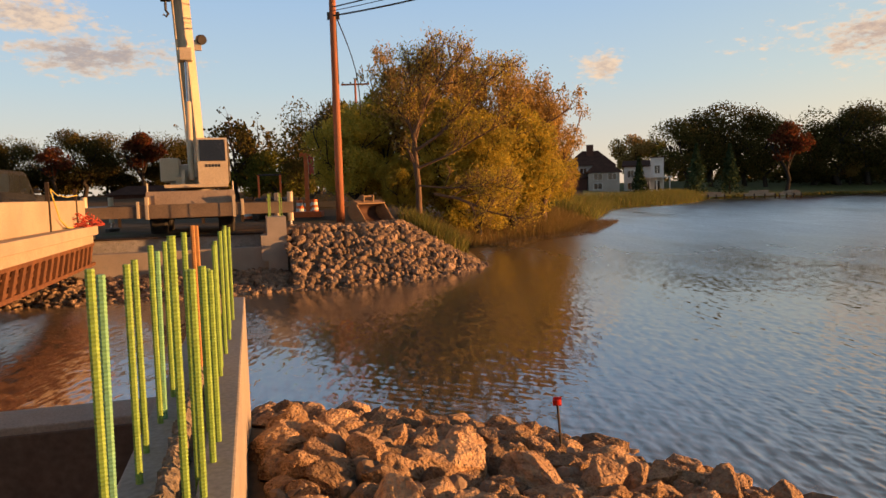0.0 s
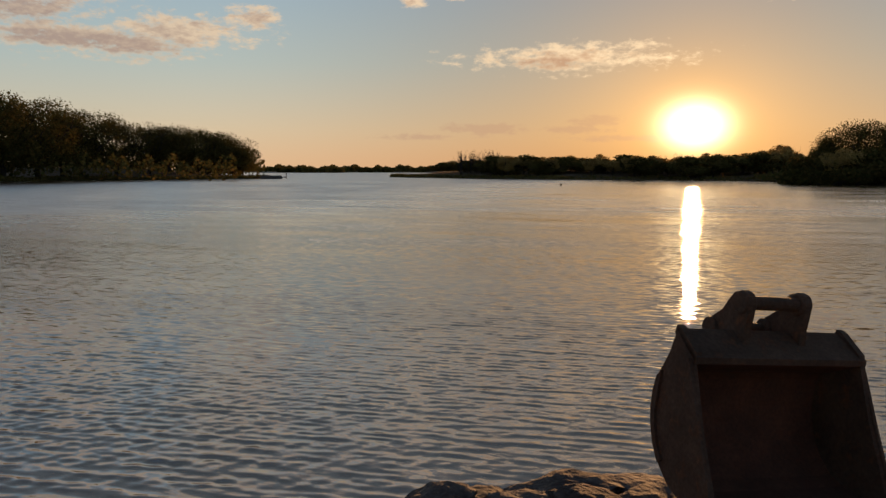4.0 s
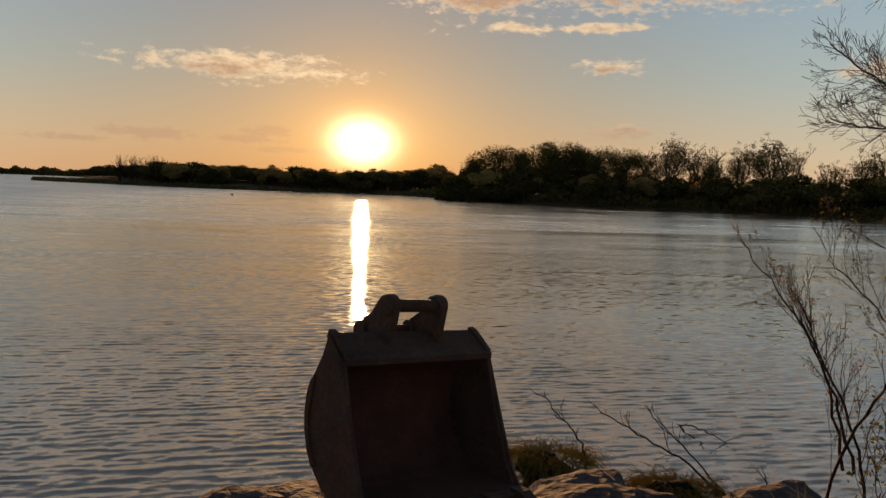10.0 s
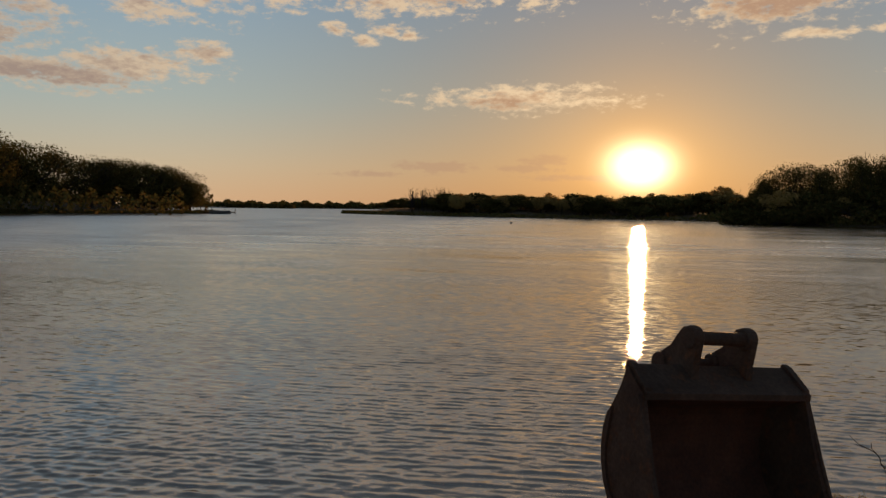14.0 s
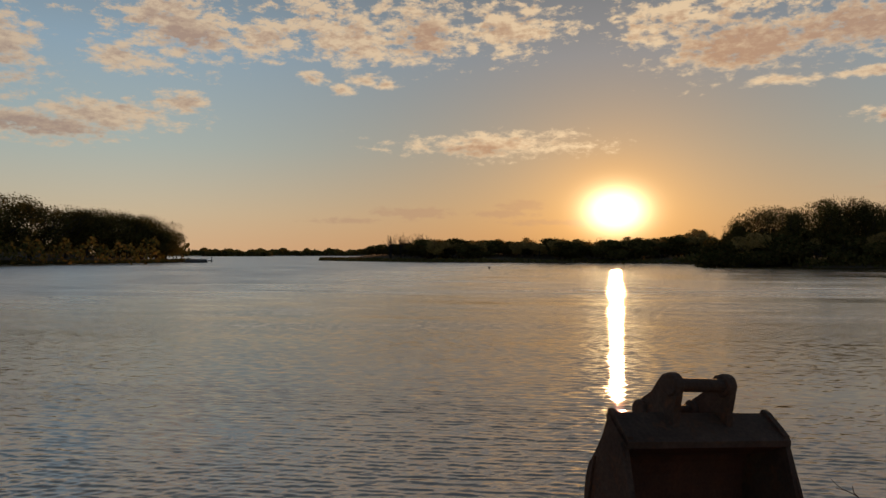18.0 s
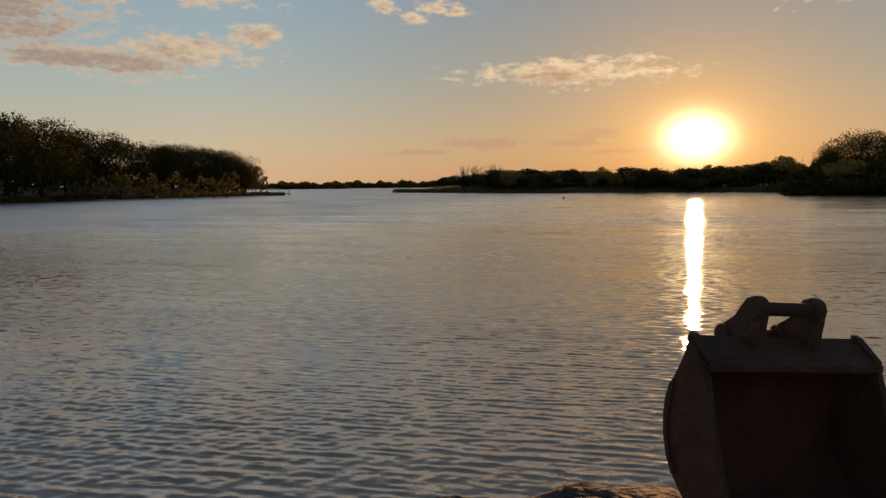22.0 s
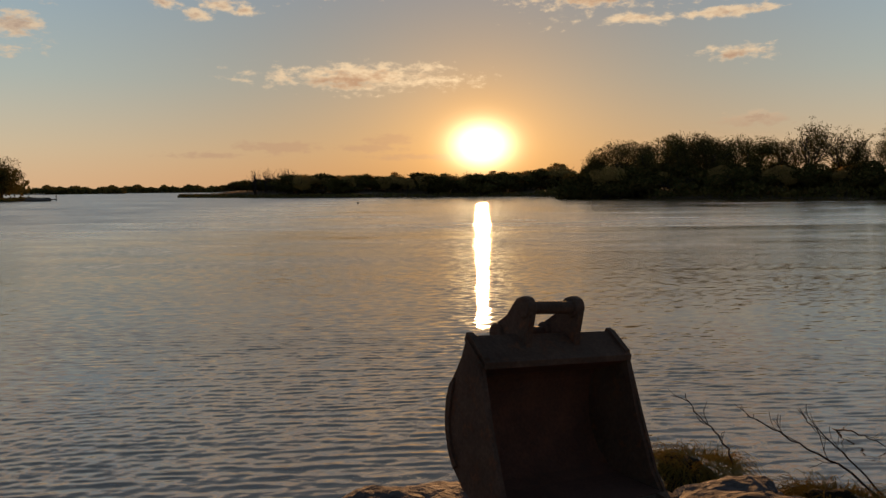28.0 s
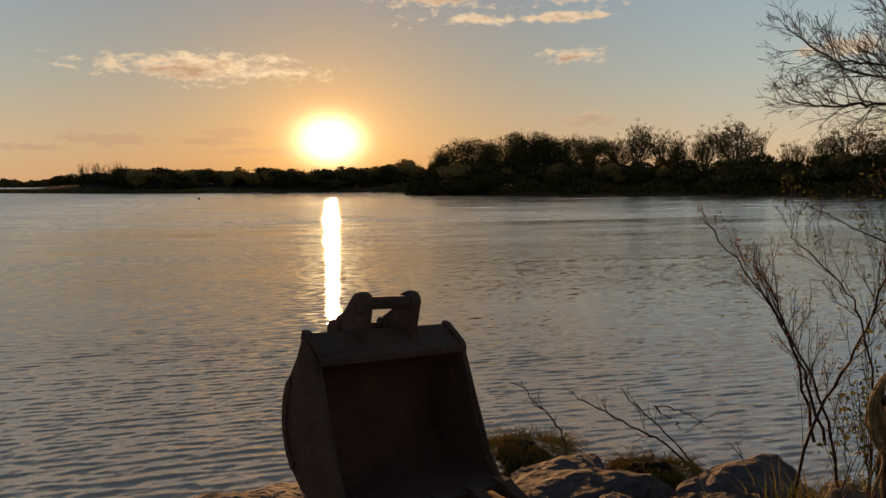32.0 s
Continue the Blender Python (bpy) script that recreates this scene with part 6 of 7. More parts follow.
netting()
GLASS_DARK = material("dark_tinted_glass", (0.02, 0.025, 0.03), (0.015, 0.018, 0.02), 1, 0.06, bump=0, spec=0.8)
CAR_PAINT = material("black_car_paint", (0.02, 0.02, 0.022), (0.03, 0.03, 0.032), 1, 0.2, bump=0, spec=0.7)
LAMP_RED = material("red_lamp_lens", (0.5, 0.03, 0.02), (0.4, 0.02, 0.015), 5, 0.2, bump=0)
WHITE_PAINT = material("white_wall_paint", (0.72, 0.70, 0.66), (0.62, 0.60, 0.56), 0.8, 0.7, bump=0.1, bscale=20, depth=0.005)
CHROME = material("bright_metal", (0.6, 0.6, 0.6), (0.5, 0.5, 0.5), 3, 0.25, 1.0, bump=0)
PLASTIC_ORANGE = material("orange_barrel_plastic", (0.75, 0.16, 0.03), (0.65, 0.12, 0.025), 2, 0.5, bump=0.1)


def wheel(parent, c, axis, r, half, rimmat):
    t = part("wheel", drum(bmesh.new(), c, axis, r * 0.55, half * 0.9, 20, 0.02), rimmat, parent)
    bm = bmesh.new()
    a = np.array(axis, float)
    drum(bm, c, axis, r, half, 28, r * 0.10)
    part("tyre", bm, RUBBER, t, smooth=False)
    hub = np.array(c) + a * (half + 0.005)
    part("hub", drum(bmesh.new(), tuple(hub), axis, r * 0.5, 0.012, 18), rimmat, t)
    return t


def suv(m):
    """A parked estate car; +y is its front."""
    t = thing("parked_car", "black sport utility car parked on the bridge", "car", m)
    body = [(-2.35, 0.35), (-2.38, 0.75), (-2.32, 1.05), (2.0, 1.02), (2.25, 0.9), (2.35, 0.65), (2.33, 0.35)]
    part("body", prism(body, -0.9, 0.9), CAR_PAINT, t)
    cab = [(-2.3, 1.0), (-2.15, 1.55), (-1.9, 1.68), (0.2, 1.70), (0.55, 1.64), (1.35, 1.03)]
    part("cabin", prism(cab, -0.78, 0.78), CAR_PAINT, t)
    for s in (-1, 1):
        x = s * 0.785
        for y0, y1, y2, y3 in ((-2.05, -1.15, -1.1, -1.9), (-1.05, -0.2, -0.2, -1.05), (-0.1, 1.0, 0.45, -0.1)):
            part("side_window", prism([(y0, 1.08), (y1, 1.08), (y2, 1.58), (y3, 1.58)], x - 0.008, x + 0.008), GLASS_DARK, t)
        part("tail_light", boxed(s * 0.72 - 0.14, s * 0.72 + 0.14, -2.40, -2.28, 0.85, 1.15, 0.02), LAMP_RED, t, "red tail light")
        part("headlight", boxed(s * 0.66 - 0.2, s * 0.66 + 0.2, 2.2, 2.33, 0.72, 0.88, 0.02), CHROME, t)
        part("mirror", boxed(s * 0.98 - 0.08, s * 0.98 + 0.08, 0.75, 0.9, 1.05, 1.2, 0.03), CAR_PAINT, t)
        for y in (-1.45, 1.45):
            wheel(t, (s * 0.80, y, 0.36), (s, 0, 0), 0.36, 0.11, CHROME)
    part("windscreen", prism([(0.66, 1.585), (0.68, 1.60), (1.32, 1.09), (1.30, 1.075)], -0.70, 0.70), GLASS_DARK, t)
    part("rear_window", prism([(-2.25, 1.15), (-2.27, 1.15), (-2.16, 1.52), (-2.14, 1.52)], -0.65, 0.65), GLASS_DARK, t)
    part("bumper", boxed(-0.88, 0.88, -2.42, -2.3, 0.38, 0.6, 0.03), CAR_PAINT, t)
    return t


suv(wall_m @ Matrix.Translation((-7.1, 21.2, 0.9)))


def crane():
    """A rough-terrain crane on its outriggers, nose to the river; x to its side, y away from the river."""
    m = Matrix.Translation((-9.23, 26.9, 0.0)) @ turn(-17.0)
    t = thing("mobile_crane", "cream rough-terrain crane standing on its outriggers", "crane", m)
    g = 0.33
    part("carrier", prism([(-0.2, 0.95), (-0.25, 1.15), (0.05, 1.95), (6.4, 1.95), (6.7, 1.2), (6.6, 0.95)], -1.55, 1.55), DUSTY_SHADED_CREAM, t)
    part("nose_plate", prism([(-0.32, 0.98), (-0.32, 1.10), (-0.06, 1.80), (-0.02, 1.80), (-0.25, 1.10), (-0.25, 0.98)], -1.25, 1.25), DUSTY_SHADED_CREAM, t, "dusty cream nose plate, its shade in the paint")
    for s in (-1, 1):
        part("deck_rail", rod((s * 1.5, 0.1, 1.95), (s * 1.5, 0.1, 2.25), 0.03, 6), CREAM_PAINT, t)
        part("lug", boxed(s * 1.5 - 0.06, s * 1.5 + 0.06, -0.5, -0.1, 0.95, 1.75, 0.01), CREAM_PAINT, t)
        part("lug", boxed(s * 1.8 - 0.05, s * 1.8 + 0.05, -0.5, -0.1, 1.0, 1.6, 0.01), CREAM_PAINT, t)
    for y, z0 in ((-0.32, 0.98), (6.3, 0.98)):
        o = part("outrigger_box", boxed(-1.6, 1.6, y - 0.17, y + 0.17, z0, z0 + 0.50, 0.015), OUTRIGGER, t, "brown outrigger box")
        for s in (-1, 1):
            part("outrigger_beam", boxed(min(s * 1.5, s * 3.65), max(s * 1.5, s * 3.65), y - 0.13, y + 0.13, z0 + 0.04, z0 + 0.46, 0.012), OUTRIGGER, o)
            part("jack", drum(bmesh.new(), (s * 3.55, y, z0 + 0.28), (0, 0, 1), 0.11, 0.55, 14, 0.01), CREAM_PAINT, o)
            part("jack_rod", rod((s * 3.55, y, z0 - 0.2), (s * 3.55, y, g + 0.1), 0.06, 10), CHROME, o)
            part("jack_foot", drum(bmesh.new(), (s * 3.55, y, g + 0.07), (0, 0, 1), 0.30, 0.07, 16, 0.02), DARK_STEEL, o)
    for y in (1.2, 5.0):
        for s in (-1, 1):
            wheel(t, (s * 1.22, y, g + 0.72), (s, 0, 0), 0.74, 0.30, CREAM_PAINT)
    part("axle", rod((-1.0, 1.2, g + 0.72), (1.0, 1.2, g + 0.72), 0.16, 10), DARK_STEEL, t)
    # upper works
    part("slew_ring", drum(bmesh.new(), (0, 3.0, 2.02), (0, 0, 1), 0.85, 0.09, 28, 0.01), DARK_STEEL, t)
    part("turret", prism([(1.9, 2.1), (1.9, 2.5), (2.6, 3.0), (4.2, 3.1), (4.6, 2.8), (4.6, 2.1)], -0.6, 0.9), CREAM_PAINT, t)
    part("counterweight", boxed(-0.95, 1.05, 4.6, 5.3, 2.15, 2.9, 0.04), CREAM_PAINT, t)
    part("hoist_housing", boxed(-1.15, -0.45, 2.0, 3.8, 2.35, 3.25, 0.03), CREAM_PAINT, t, "white hoist housing")
    part("turret_cheek", prism([(1.0, 2.1), (1.3, 2.75), (2.3, 2.75), (2.3, 2.1)], -0.34, -0.22), CREAM_PAINT, t)
    part("turret_deck", boxed(-0.95, 1.35, 0.7, 4.8, 2.08, 2.2, 0.01), CREAM_PAINT, t)
    c = part("cab", prism([(0.75, 2.2), (0.7, 3.05), (0.95, 3.95), (2.4, 3.95), (2.5, 3.7), (2.5, 2.2)], 0.28, 1.38), CREAM_PAINT, t)
    part("front_window", prism([(0.675, 3.06), (0.695, 3.06), (0.925, 3.88), (0.905, 3.88)], 0.36, 1.30), GLASS_DARK, c, "dark cab window")
    part("side_window", boxed(1.378, 1.392, 1.0, 2.35, 2.95, 3.8), GLASS_DARK, c)
    part("side_window", boxed(0.268, 0.282, 1.0, 2.35, 2.95, 3.8), GLASS_DARK, c)
    for k in range(5):
        part("name_bar", boxed(0.55 + 0.115 * k, 0.635 + 0.115 * k, 0.70, 0.735, 2.84, 2.94), DARK_STEEL, c, "black lettering shown as bars")
    part("cab_rail", rod((1.42, 0.85, 2.3), (1.42, 1.0, 3.8), 0.02, 6), DARK_STEEL, c)
    part("cab_rail", rod((1.42, 2.3, 2.3), (1.42, 2.3, 3.8), 0.02, 6), DARK_STEEL, c)
    # the boom, its ram and fittings
    foot, tip = Vector((0.24, 3.1, 2.75)), Vector((-0.40, 3.7, 15.5))
    way = (tip - foot).normalized()
    base = look(tuple(foot), tuple(foot + way))
    length = (tip - foot).length
    part("boom", boxed(-0.23, 0.23, -0.30, 0.30, -length * 0.62, 0.3, 0.05, base), CREAM_PAINT, t)
    part("boom_section", boxed(-0.18, 0.18, -0.24, 0.25, -length, -length * 0.6, 0.04, base), CREAM_PAINT, t)
    part("boom_plate", boxed(-0.245, -0.23, -0.17, 0.17, -length * 0.60, -1.0, 0, base), CREAM_PAINT, t)
    ram0, ram1 = Vector((0.02, 1.5, 2.35)), foot + way * 4.6 + Vector((0, -0.6, 0))
    part("lift_ram", rod(ram0, ram0.lerp(ram1, 0.62), 0.12, 14), CREAM_PAINT, t)
    part("ram_rod", rod(ram0.lerp(ram1, 0.6), ram1, 0.06, 12), CHROME, t)
    br = foot + way * 4.6
    part("ram_bracket", boxed(-0.26, 0.26, -0.8, 0.0, -0.2, 0.3, 0.05, Matrix.Translation(br)), CREAM_PAINT, t)
    part("work_lamp", drum(bmesh.new(), tuple(br + Vector((0.62, -0.7, 0.62))), (0.3, -1, -0.2), 0.2, 0.14, 14, 0.03), DARK_STEEL, t)
    part("lamp_arm", boxed(0.35, 0.62, -0.75, -0.6, 0.2, 0.6, 0.01, Matrix.Translation(br)), CREAM_PAINT, t)
    part("side_pipe", rod(tuple(foot + way * 1.0 + Vector((-0.30, -0.2, 0))), tuple(foot + way * 9.0 + Vector((-0.30, -0.2, 0))), 0.05, 8), CREAM_PAINT, t)
    hk = foot + way * 6.9 + Vector((-0.55, -0.3, 0))
    h = part("hook_block", boxed(-0.2, 0.2, -0.18, 0.18, -0.1, 0.75, 0.06, Matrix.Translation(hk)), DARK_STEEL, t, "black hook block")
    part("sheave", drum(bmesh.new(), tuple(hk + Vector((0, 0, 0.55))), (0, 1, 0), 0.27, 0.13, 18, 0.02), DARK_STEEL, h)
    part("hook", tube(bmesh.new(), [hk + Vector(p) for p in ((0, 0, -0.1), (0, 0, -0.45), (0.09, 0, -0.6), (0.0, 0, -0.7), (-0.1, 0, -0.62))], 0.05, 8), DARK_STEEL, h)
    for dx in (-0.12, 0.12):
        part("hoist_rope", rod(tuple(hk + Vector((dx, 0, 0.6))), tuple(foot + way * 12.6 + Vector((dx - 0.35, -0.4, 0))), 0.014, 5), DARK_STEEL, t)


crane()


def utility_pole():
    x, y = polar(-7.95, 31)
    t = thing("utility_pole", "tall reddish wooden utility pole with sagging cables", "utility pole", Matrix.Translation((x, y, 0.0)))
    part("pole", tube(bmesh.new(), [(0, 0, -0.3), (0.02, 0, 3), (0.03, 0, 7), (0.03, 0, 12.5)], 0.185, 14, 0.13), POLE_WOOD, t, smooth=True)
    part("cable_clamp", boxed(-0.2, 0.3, -0.06, 0.06, 8.85, 9.15, 0.01), DARK_STEEL, t)
    part("conduit", rod((0.17, -0.05, 6.2), (0.15, -0.05, 9.0), 0.03, 6), DARK_STEEL, t)
    for z0, sag, z1, r in ((9.0, 2.2, 15.5, 0.035), (9.35, 2.0, 16.5, 0.028), (9.9, 1.9, 17.5, 0.022), (9.2, 2.1, 16.0, 0.016), (10.3, 1.9, 18.5, 0.02)):
        pts = []
        for i in range(25):
            f = i / 24
            pts.append((32 * f, -25 * f, z0 + (z1 - z0) * f - sag * 4 * f * (1 - f)))
        part("cable", tube(bmesh.new(), pts, r, 5), DARK_STEEL, t)
    pts = [(0.15 + 0.3 * math.sin(i / 8 * 3.1), 8 * i / 8, 9.0 - 3.2 * i / 8) for i in range(9)]
    part("cable", tube(bmesh.new(), pts, 0.025, 5), DARK_STEEL, t)
    x, y = polar(-6.4, 95)
    p2 = thing("utility_pole", "distant utility pole with a crossarm among the trees", "utility pole", Matrix.Translation((x, y, 0.3)))
    part("pole", rod((0, 0, -0.3), (0, 0, 16.0), 0.19, 8, 0.13), POLE_WOOD, p2)
    part("crossarm", boxed(-1.8, 1.8, -0.07, 0.07, 15.2, 15.4), POLE_WOOD, p2)
    for dx in (-1.6, -0.6, 0.7, 1.6):
        part("insulator", drum(bmesh.new(), (dx, 0, 15.5), (0, 0, 1), 0.09, 0.12, 8), GLASS_DARK, p2)


utility_pole()
# lit copy of the bucket steel: low sunlight put into an ochre colour
LIT_STEEL = material("sunlit_bucket_steel", (0.30, 0.18, 0.09), (0.20, 0.12, 0.065), 2.5, 0.8, 0.1, bump=0.4, bscale=30, depth=0.006, third=(0.18, 0.09, 0.045), tscale=4)
x, y = polar(-5.9, 29.6)
second = copy_thing(near_bucket, Matrix.Translation((x, y, 0.55)) @ Matrix.Rotation(radians(-28), 4, "Z"))
second.matrix_basis = Matrix.Translation((x, y, 0.60)) @ Matrix.Rotation(radians(50), 4, "Z") @ Matrix.Diagonal((1.35, 1.6, 0.95, 1))
second["label"] = "excavator bucket on the far bank, sunlight in its ochre steel"
for o in second.children_recursive:
    if o.data and o.data.materials[0] == BUCKET_STEEL:
        o.data = o.data.copy()
        o.data.materials[0] = LIT_STEEL


def barrel(az, d, group="traffic barrels"):
    x, y = polar(az, d)
    t = thing("traffic_barrel", "orange and white striped traffic barrel", "traffic barrel", Matrix.Translation((x, y, 0.33)), group)
    for k in range(5):
        part("band", drum(bmesh.new(), (0, 0, 0.1 + 0.2 * k), (0, 0, 1), 0.30 - 0.022 * k, 0.1, 14), WHITE_PAINT if k % 2 else PLASTIC_ORANGE, t)
    part("foot", drum(bmesh.new(), (0, 0, 0.02), (0, 0, 1), 0.38, 0.03, 14), RUBBER, t)


for az, d in ((-14.9, 44), (-14.3, 48), (-13.6, 46), (-12.6, 50), (-11.9, 47), (-11.0, 52), (-10.4, 49), (-16.1, 50), (-9.9, 55)):
    barrel(az, d)


def drill_rig(az, d):
    """An orange mast on a small rig among the barrels."""
    x, y = polar(az, d)
    t = thing("drill_mast", "red-orange steel mast with a lamp box", "mast", Matrix.Translation((x, y, 0.3)))
    part("mast", boxed(-0.12, 0.12, -0.12, 0.12, 0, 3.9, 0.02), PLASTIC_ORANGE, t)
    part("head", boxed(-0.35, 0.25, -0.15, 0.15, 3.75, 3.95, 0.02), PLASTIC_ORANGE, t)
    part("lamp_box", boxed(0.2, 0.5, -0.2, 0.1, 2.6, 3.7, 0.03), LAMP_RED, t)
    part("base", boxed(-0.9, 0.9, -0.6, 0.6, 0, 0.35, 0.03), PLASTIC_ORANGE, t)


drill_rig(-10.4, 46)


def excavator(az, d):
    x, y = polar(az, d)
    t = thing("excavator", "dark compact digger with red posts among the barrels", "excavator", Matrix.Translation((x, y, 0.33)))
    for s in (-1, 1):
        part("track", boxed(s * 0.75 - 0.2, s * 0.75 + 0.2, -1.2, 1.2, 0, 0.6, 0.15), RUBBER, t)
        part("cab_post", boxed(s * 0.6 - 0.05, s * 0.6 + 0.05, -0.7, -0.6, 0.9, 2.5, 0.01), PLASTIC_ORANGE, t)
    part("body", boxed(-0.8, 0.8, -1.0, 1.1, 0.6, 1.25, 0.1), DARK_STEEL, t)
    part("canopy", boxed(-0.65, 0.65, -0.7, -0.5, 2.45, 2.55, 0.03), DARK_STEEL, t)
    part("arm", boxed(-0.1, 0.1, -2.0, -0.9, 1.0, 1.25, 0.03), DARK_STEEL, t)


excavator(-13.0, 42)


def signal(az, d, z):
    x, y = polar(az, d)
    t = thing("traffic_signal", "hanging traffic signal above the road", "traffic signal", Matrix.Translation((x, y, z)))
    part("housing", boxed(-0.17, 0.17, -0.12, 0.12, 0, 1.0, 0.03), PLASTIC_ORANGE, t)
    for k, c in enumerate((LAMP_RED, DARK_STEEL, DARK_STEEL)):
        part("lens", drum(bmesh.new(), (0, -0.13, 0.83 - 0.32 * k), (0, -1, 0), 0.11, 0.02, 12), c, t)
    part("hanger", rod((0, 0, 1.0), (0, 0, 6.0), 0.02, 5), DARK_STEEL, t)


signal(-8.6, 70, 3.4)


def stake():
    t = thing("survey_stake", "thin steel survey stake with a red plastic cap", "stake", Matrix.Translation((1.14, 7.11, -0.9)))
    part("rod", rod((0, 0, -0.25), (-0.045, 0, 0.40), 0.013, 8), DARK_STEEL, t)
    part("cap", drum(bmesh.new(), (-0.05, 0, 0.42), (-0.1, 0, 1), 0.042, 0.03, 12, 0.008), LAMP_RED, t, "red plastic cap")
    part("ribbon", boxed(-0.09, -0.005, -0.012, 0.012, 0.38, 0.47, 0.004), LAMP_RED, t)


stake()
far_car = thing("parked_car", "distant black car on the far road", "car", Matrix.Translation((*polar(-8.9, 62), 0.33)) @ turn(60))
part("body", prism([(-2.1, 0.25), (-2.1, 0.8), (2.0, 0.75), (2.1, 0.3)], -0.85, 0.85), CAR_PAINT, far_car)
part("cabin", prism([(-1.7, 0.8), (-1.2, 1.4), (0.6, 1.4), (1.3, 0.78)], -0.72, 0.72), GLASS_DARK, far_car)
ROOF = material("brown_shingle", (0.10, 0.055, 0.04), (0.065, 0.036, 0.028), 1.5, 0.95, bump=0.5, bscale=6, depth=0.03, spec=0.05)
BRICK = material("chimney_brick", (0.14, 0.06, 0.04), (0.10, 0.045, 0.03), 4, 0.9, bump=0.4, bscale=10, depth=0.02)
DECK_WOOD = material("bleached_dock_timber", (0.42, 0.30, 0.20), (0.32, 0.22, 0.14), 2, 0.85, bump=0.5, bscale=10, depth=0.01, stretch=(1, 6, 1))


def hip_roof(x0, x1, y0, y1, z0, rise, ridge=0.35):
    bm = bmesh.new()
    e = 0.5
    b = [bm.verts.new(p) for p in ((x0 - e, y0 - e, z0), (x1 + e, y0 - e, z0), (x1 + e, y1 + e, z0), (x0 - e, y1 + e, z0))]
    cx, cy = (x0 + x1) / 2, (y0 + y1) / 2
    h = (x1 - x0) * ridge / 2
    r = [bm.verts.new((cx - h, cy, z0 + rise)), bm.verts.new((cx + h, cy, z0 + rise))]
    bm.faces.new((b[0], b[1], r[1], r[0])), bm.faces.new((b[2], b[3], r[0], r[1]))
    bm.faces.new((b[1], b[2], r[1])), bm.faces.new((b[3], b[0], r[0])), bm.faces.new(b[::-1])
    return bm


def window(parent, x0, x1, z0, z1, y):
    w = part("window", boxed(x0, x1, y - 0.06, y + 0.04, z0, z1), GLASS_DARK, parent)
    for a, b, c, d in ((x0 - 0.1, x0, z0 - 0.1, z1 + 0.1), (x1, x1 + 0.1, z0 - 0.1, z1 + 0.1), (x0, x1, z1, z1 + 0.1), (x0, x1, z0 - 0.1, z0), ((x0 + x1) / 2 - 0.04, (x0 + x1) / 2 + 0.04, z0, z1)):
        part("frame", boxed(a, b, y - 0.1, y + 0.02, c, d), WHITE_PAINT, w)


def houses():
    beige = material("beige_house_render", (0.46, 0.41, 0.36), (0.38, 0.335, 0.29), 0.8, 0.8, bump=0.1, bscale=20, depth=0.005)
    x, y = polar(11.7, 150)
    h = thing("house", "beige house with brown hipped roofs and a brick chimney", "house", Matrix.Translation((x, y, float(ground_z(x, y)))) @ turn(11.7) @ Matrix.Diagonal((1.2, 1.0, 1.0, 1.0)))
    part("wall", boxed(-4.2, 3.6, 3, 11, -0.3, 5.2), beige, h)
    part("roof", hip_roof(-4.2, 3.6, 3, 11, 5.2, 3.2), ROOF, h)
    part("wall", boxed(-0.6, 4.4, -3, 3.0, -0.3, 3.6), beige, h)
    part("roof", hip_roof(-0.6, 4.4, -3, 3.0, 3.6, 2.9, 0.12), ROOF, h)
    part("wall", boxed(-5.4, -0.8, 0, 4, -0.3, 2.6), BRICK, h)
    part("roof", hip_roof(-5.4, -0.8, 0, 4, 2.6, 1.5, 0.5), ROOF, h)
    part("chimney", boxed(-0.9, 0.3, 5.5, 6.6, 6.5, 9.6, 0.03), BRICK, h)
    for a in ((-3.6, -2.4, 3.6, 4.7, 3.0), (-2.0, -0.9, 3.6, 4.7, 3.0), (0.3, 1.6, 2.2, 3.4, -3.0), (2.6, 3.9, 2.2, 3.4, -3.0), (0.3, 1.6, 0.4, 1.5, -3.0)):
        window(h, *a)
    x, y = polar(15.6, 156)
    w = thing("house", "white two-storey house with a columned porch", "house", Matrix.Translation((x, y, float(ground_z(x, y)))) @ turn(15.6))
    part("wall", boxed(-4.2, 3.6, 2, 9, -0.3, 5.3), WHITE_PAINT, w)
    part("roof", prism([(1.6, 5.3), (9.4, 6.6), (9.4, 6.9), (1.6, 5.6)], -4.6, 4.0), ROOF, w)
    part("wall", boxed(1.2, 3.8, 0.5, 4, -0.3, 7.0), WHITE_PAINT, w)
    part("roof", boxed(1.0, 4.0, 0.3, 4.2, 7.0, 7.2), ROOF, w)
    part("porch_roof", boxed(-0.5, 5.2, -1.6, 2.0, 2.9, 3.15), WHITE_PAINT, w)
    for k in range(5):
        part("column", drum(bmesh.new(), (-0.3 + 1.3 * k, -1.4, 1.4), (0, 0, 1), 0.14, 1.5, 10), WHITE_PAINT, w)
    for a in ((-3.4, -2.2, 3.2, 4.6, 2.0), (-1.5, -0.4, 3.2, 4.6, 2.0), (2.0, 3.0, 3.8, 5.4, 0.5), (-3.4, -2.2, 0.6, 2.0, 2.0), (0.2, 1.0, 0.4, 2.3, 1.9), (2.0, 3.0, 0.4, 2.3, 0.5)):
        window(w, *a)


houses()


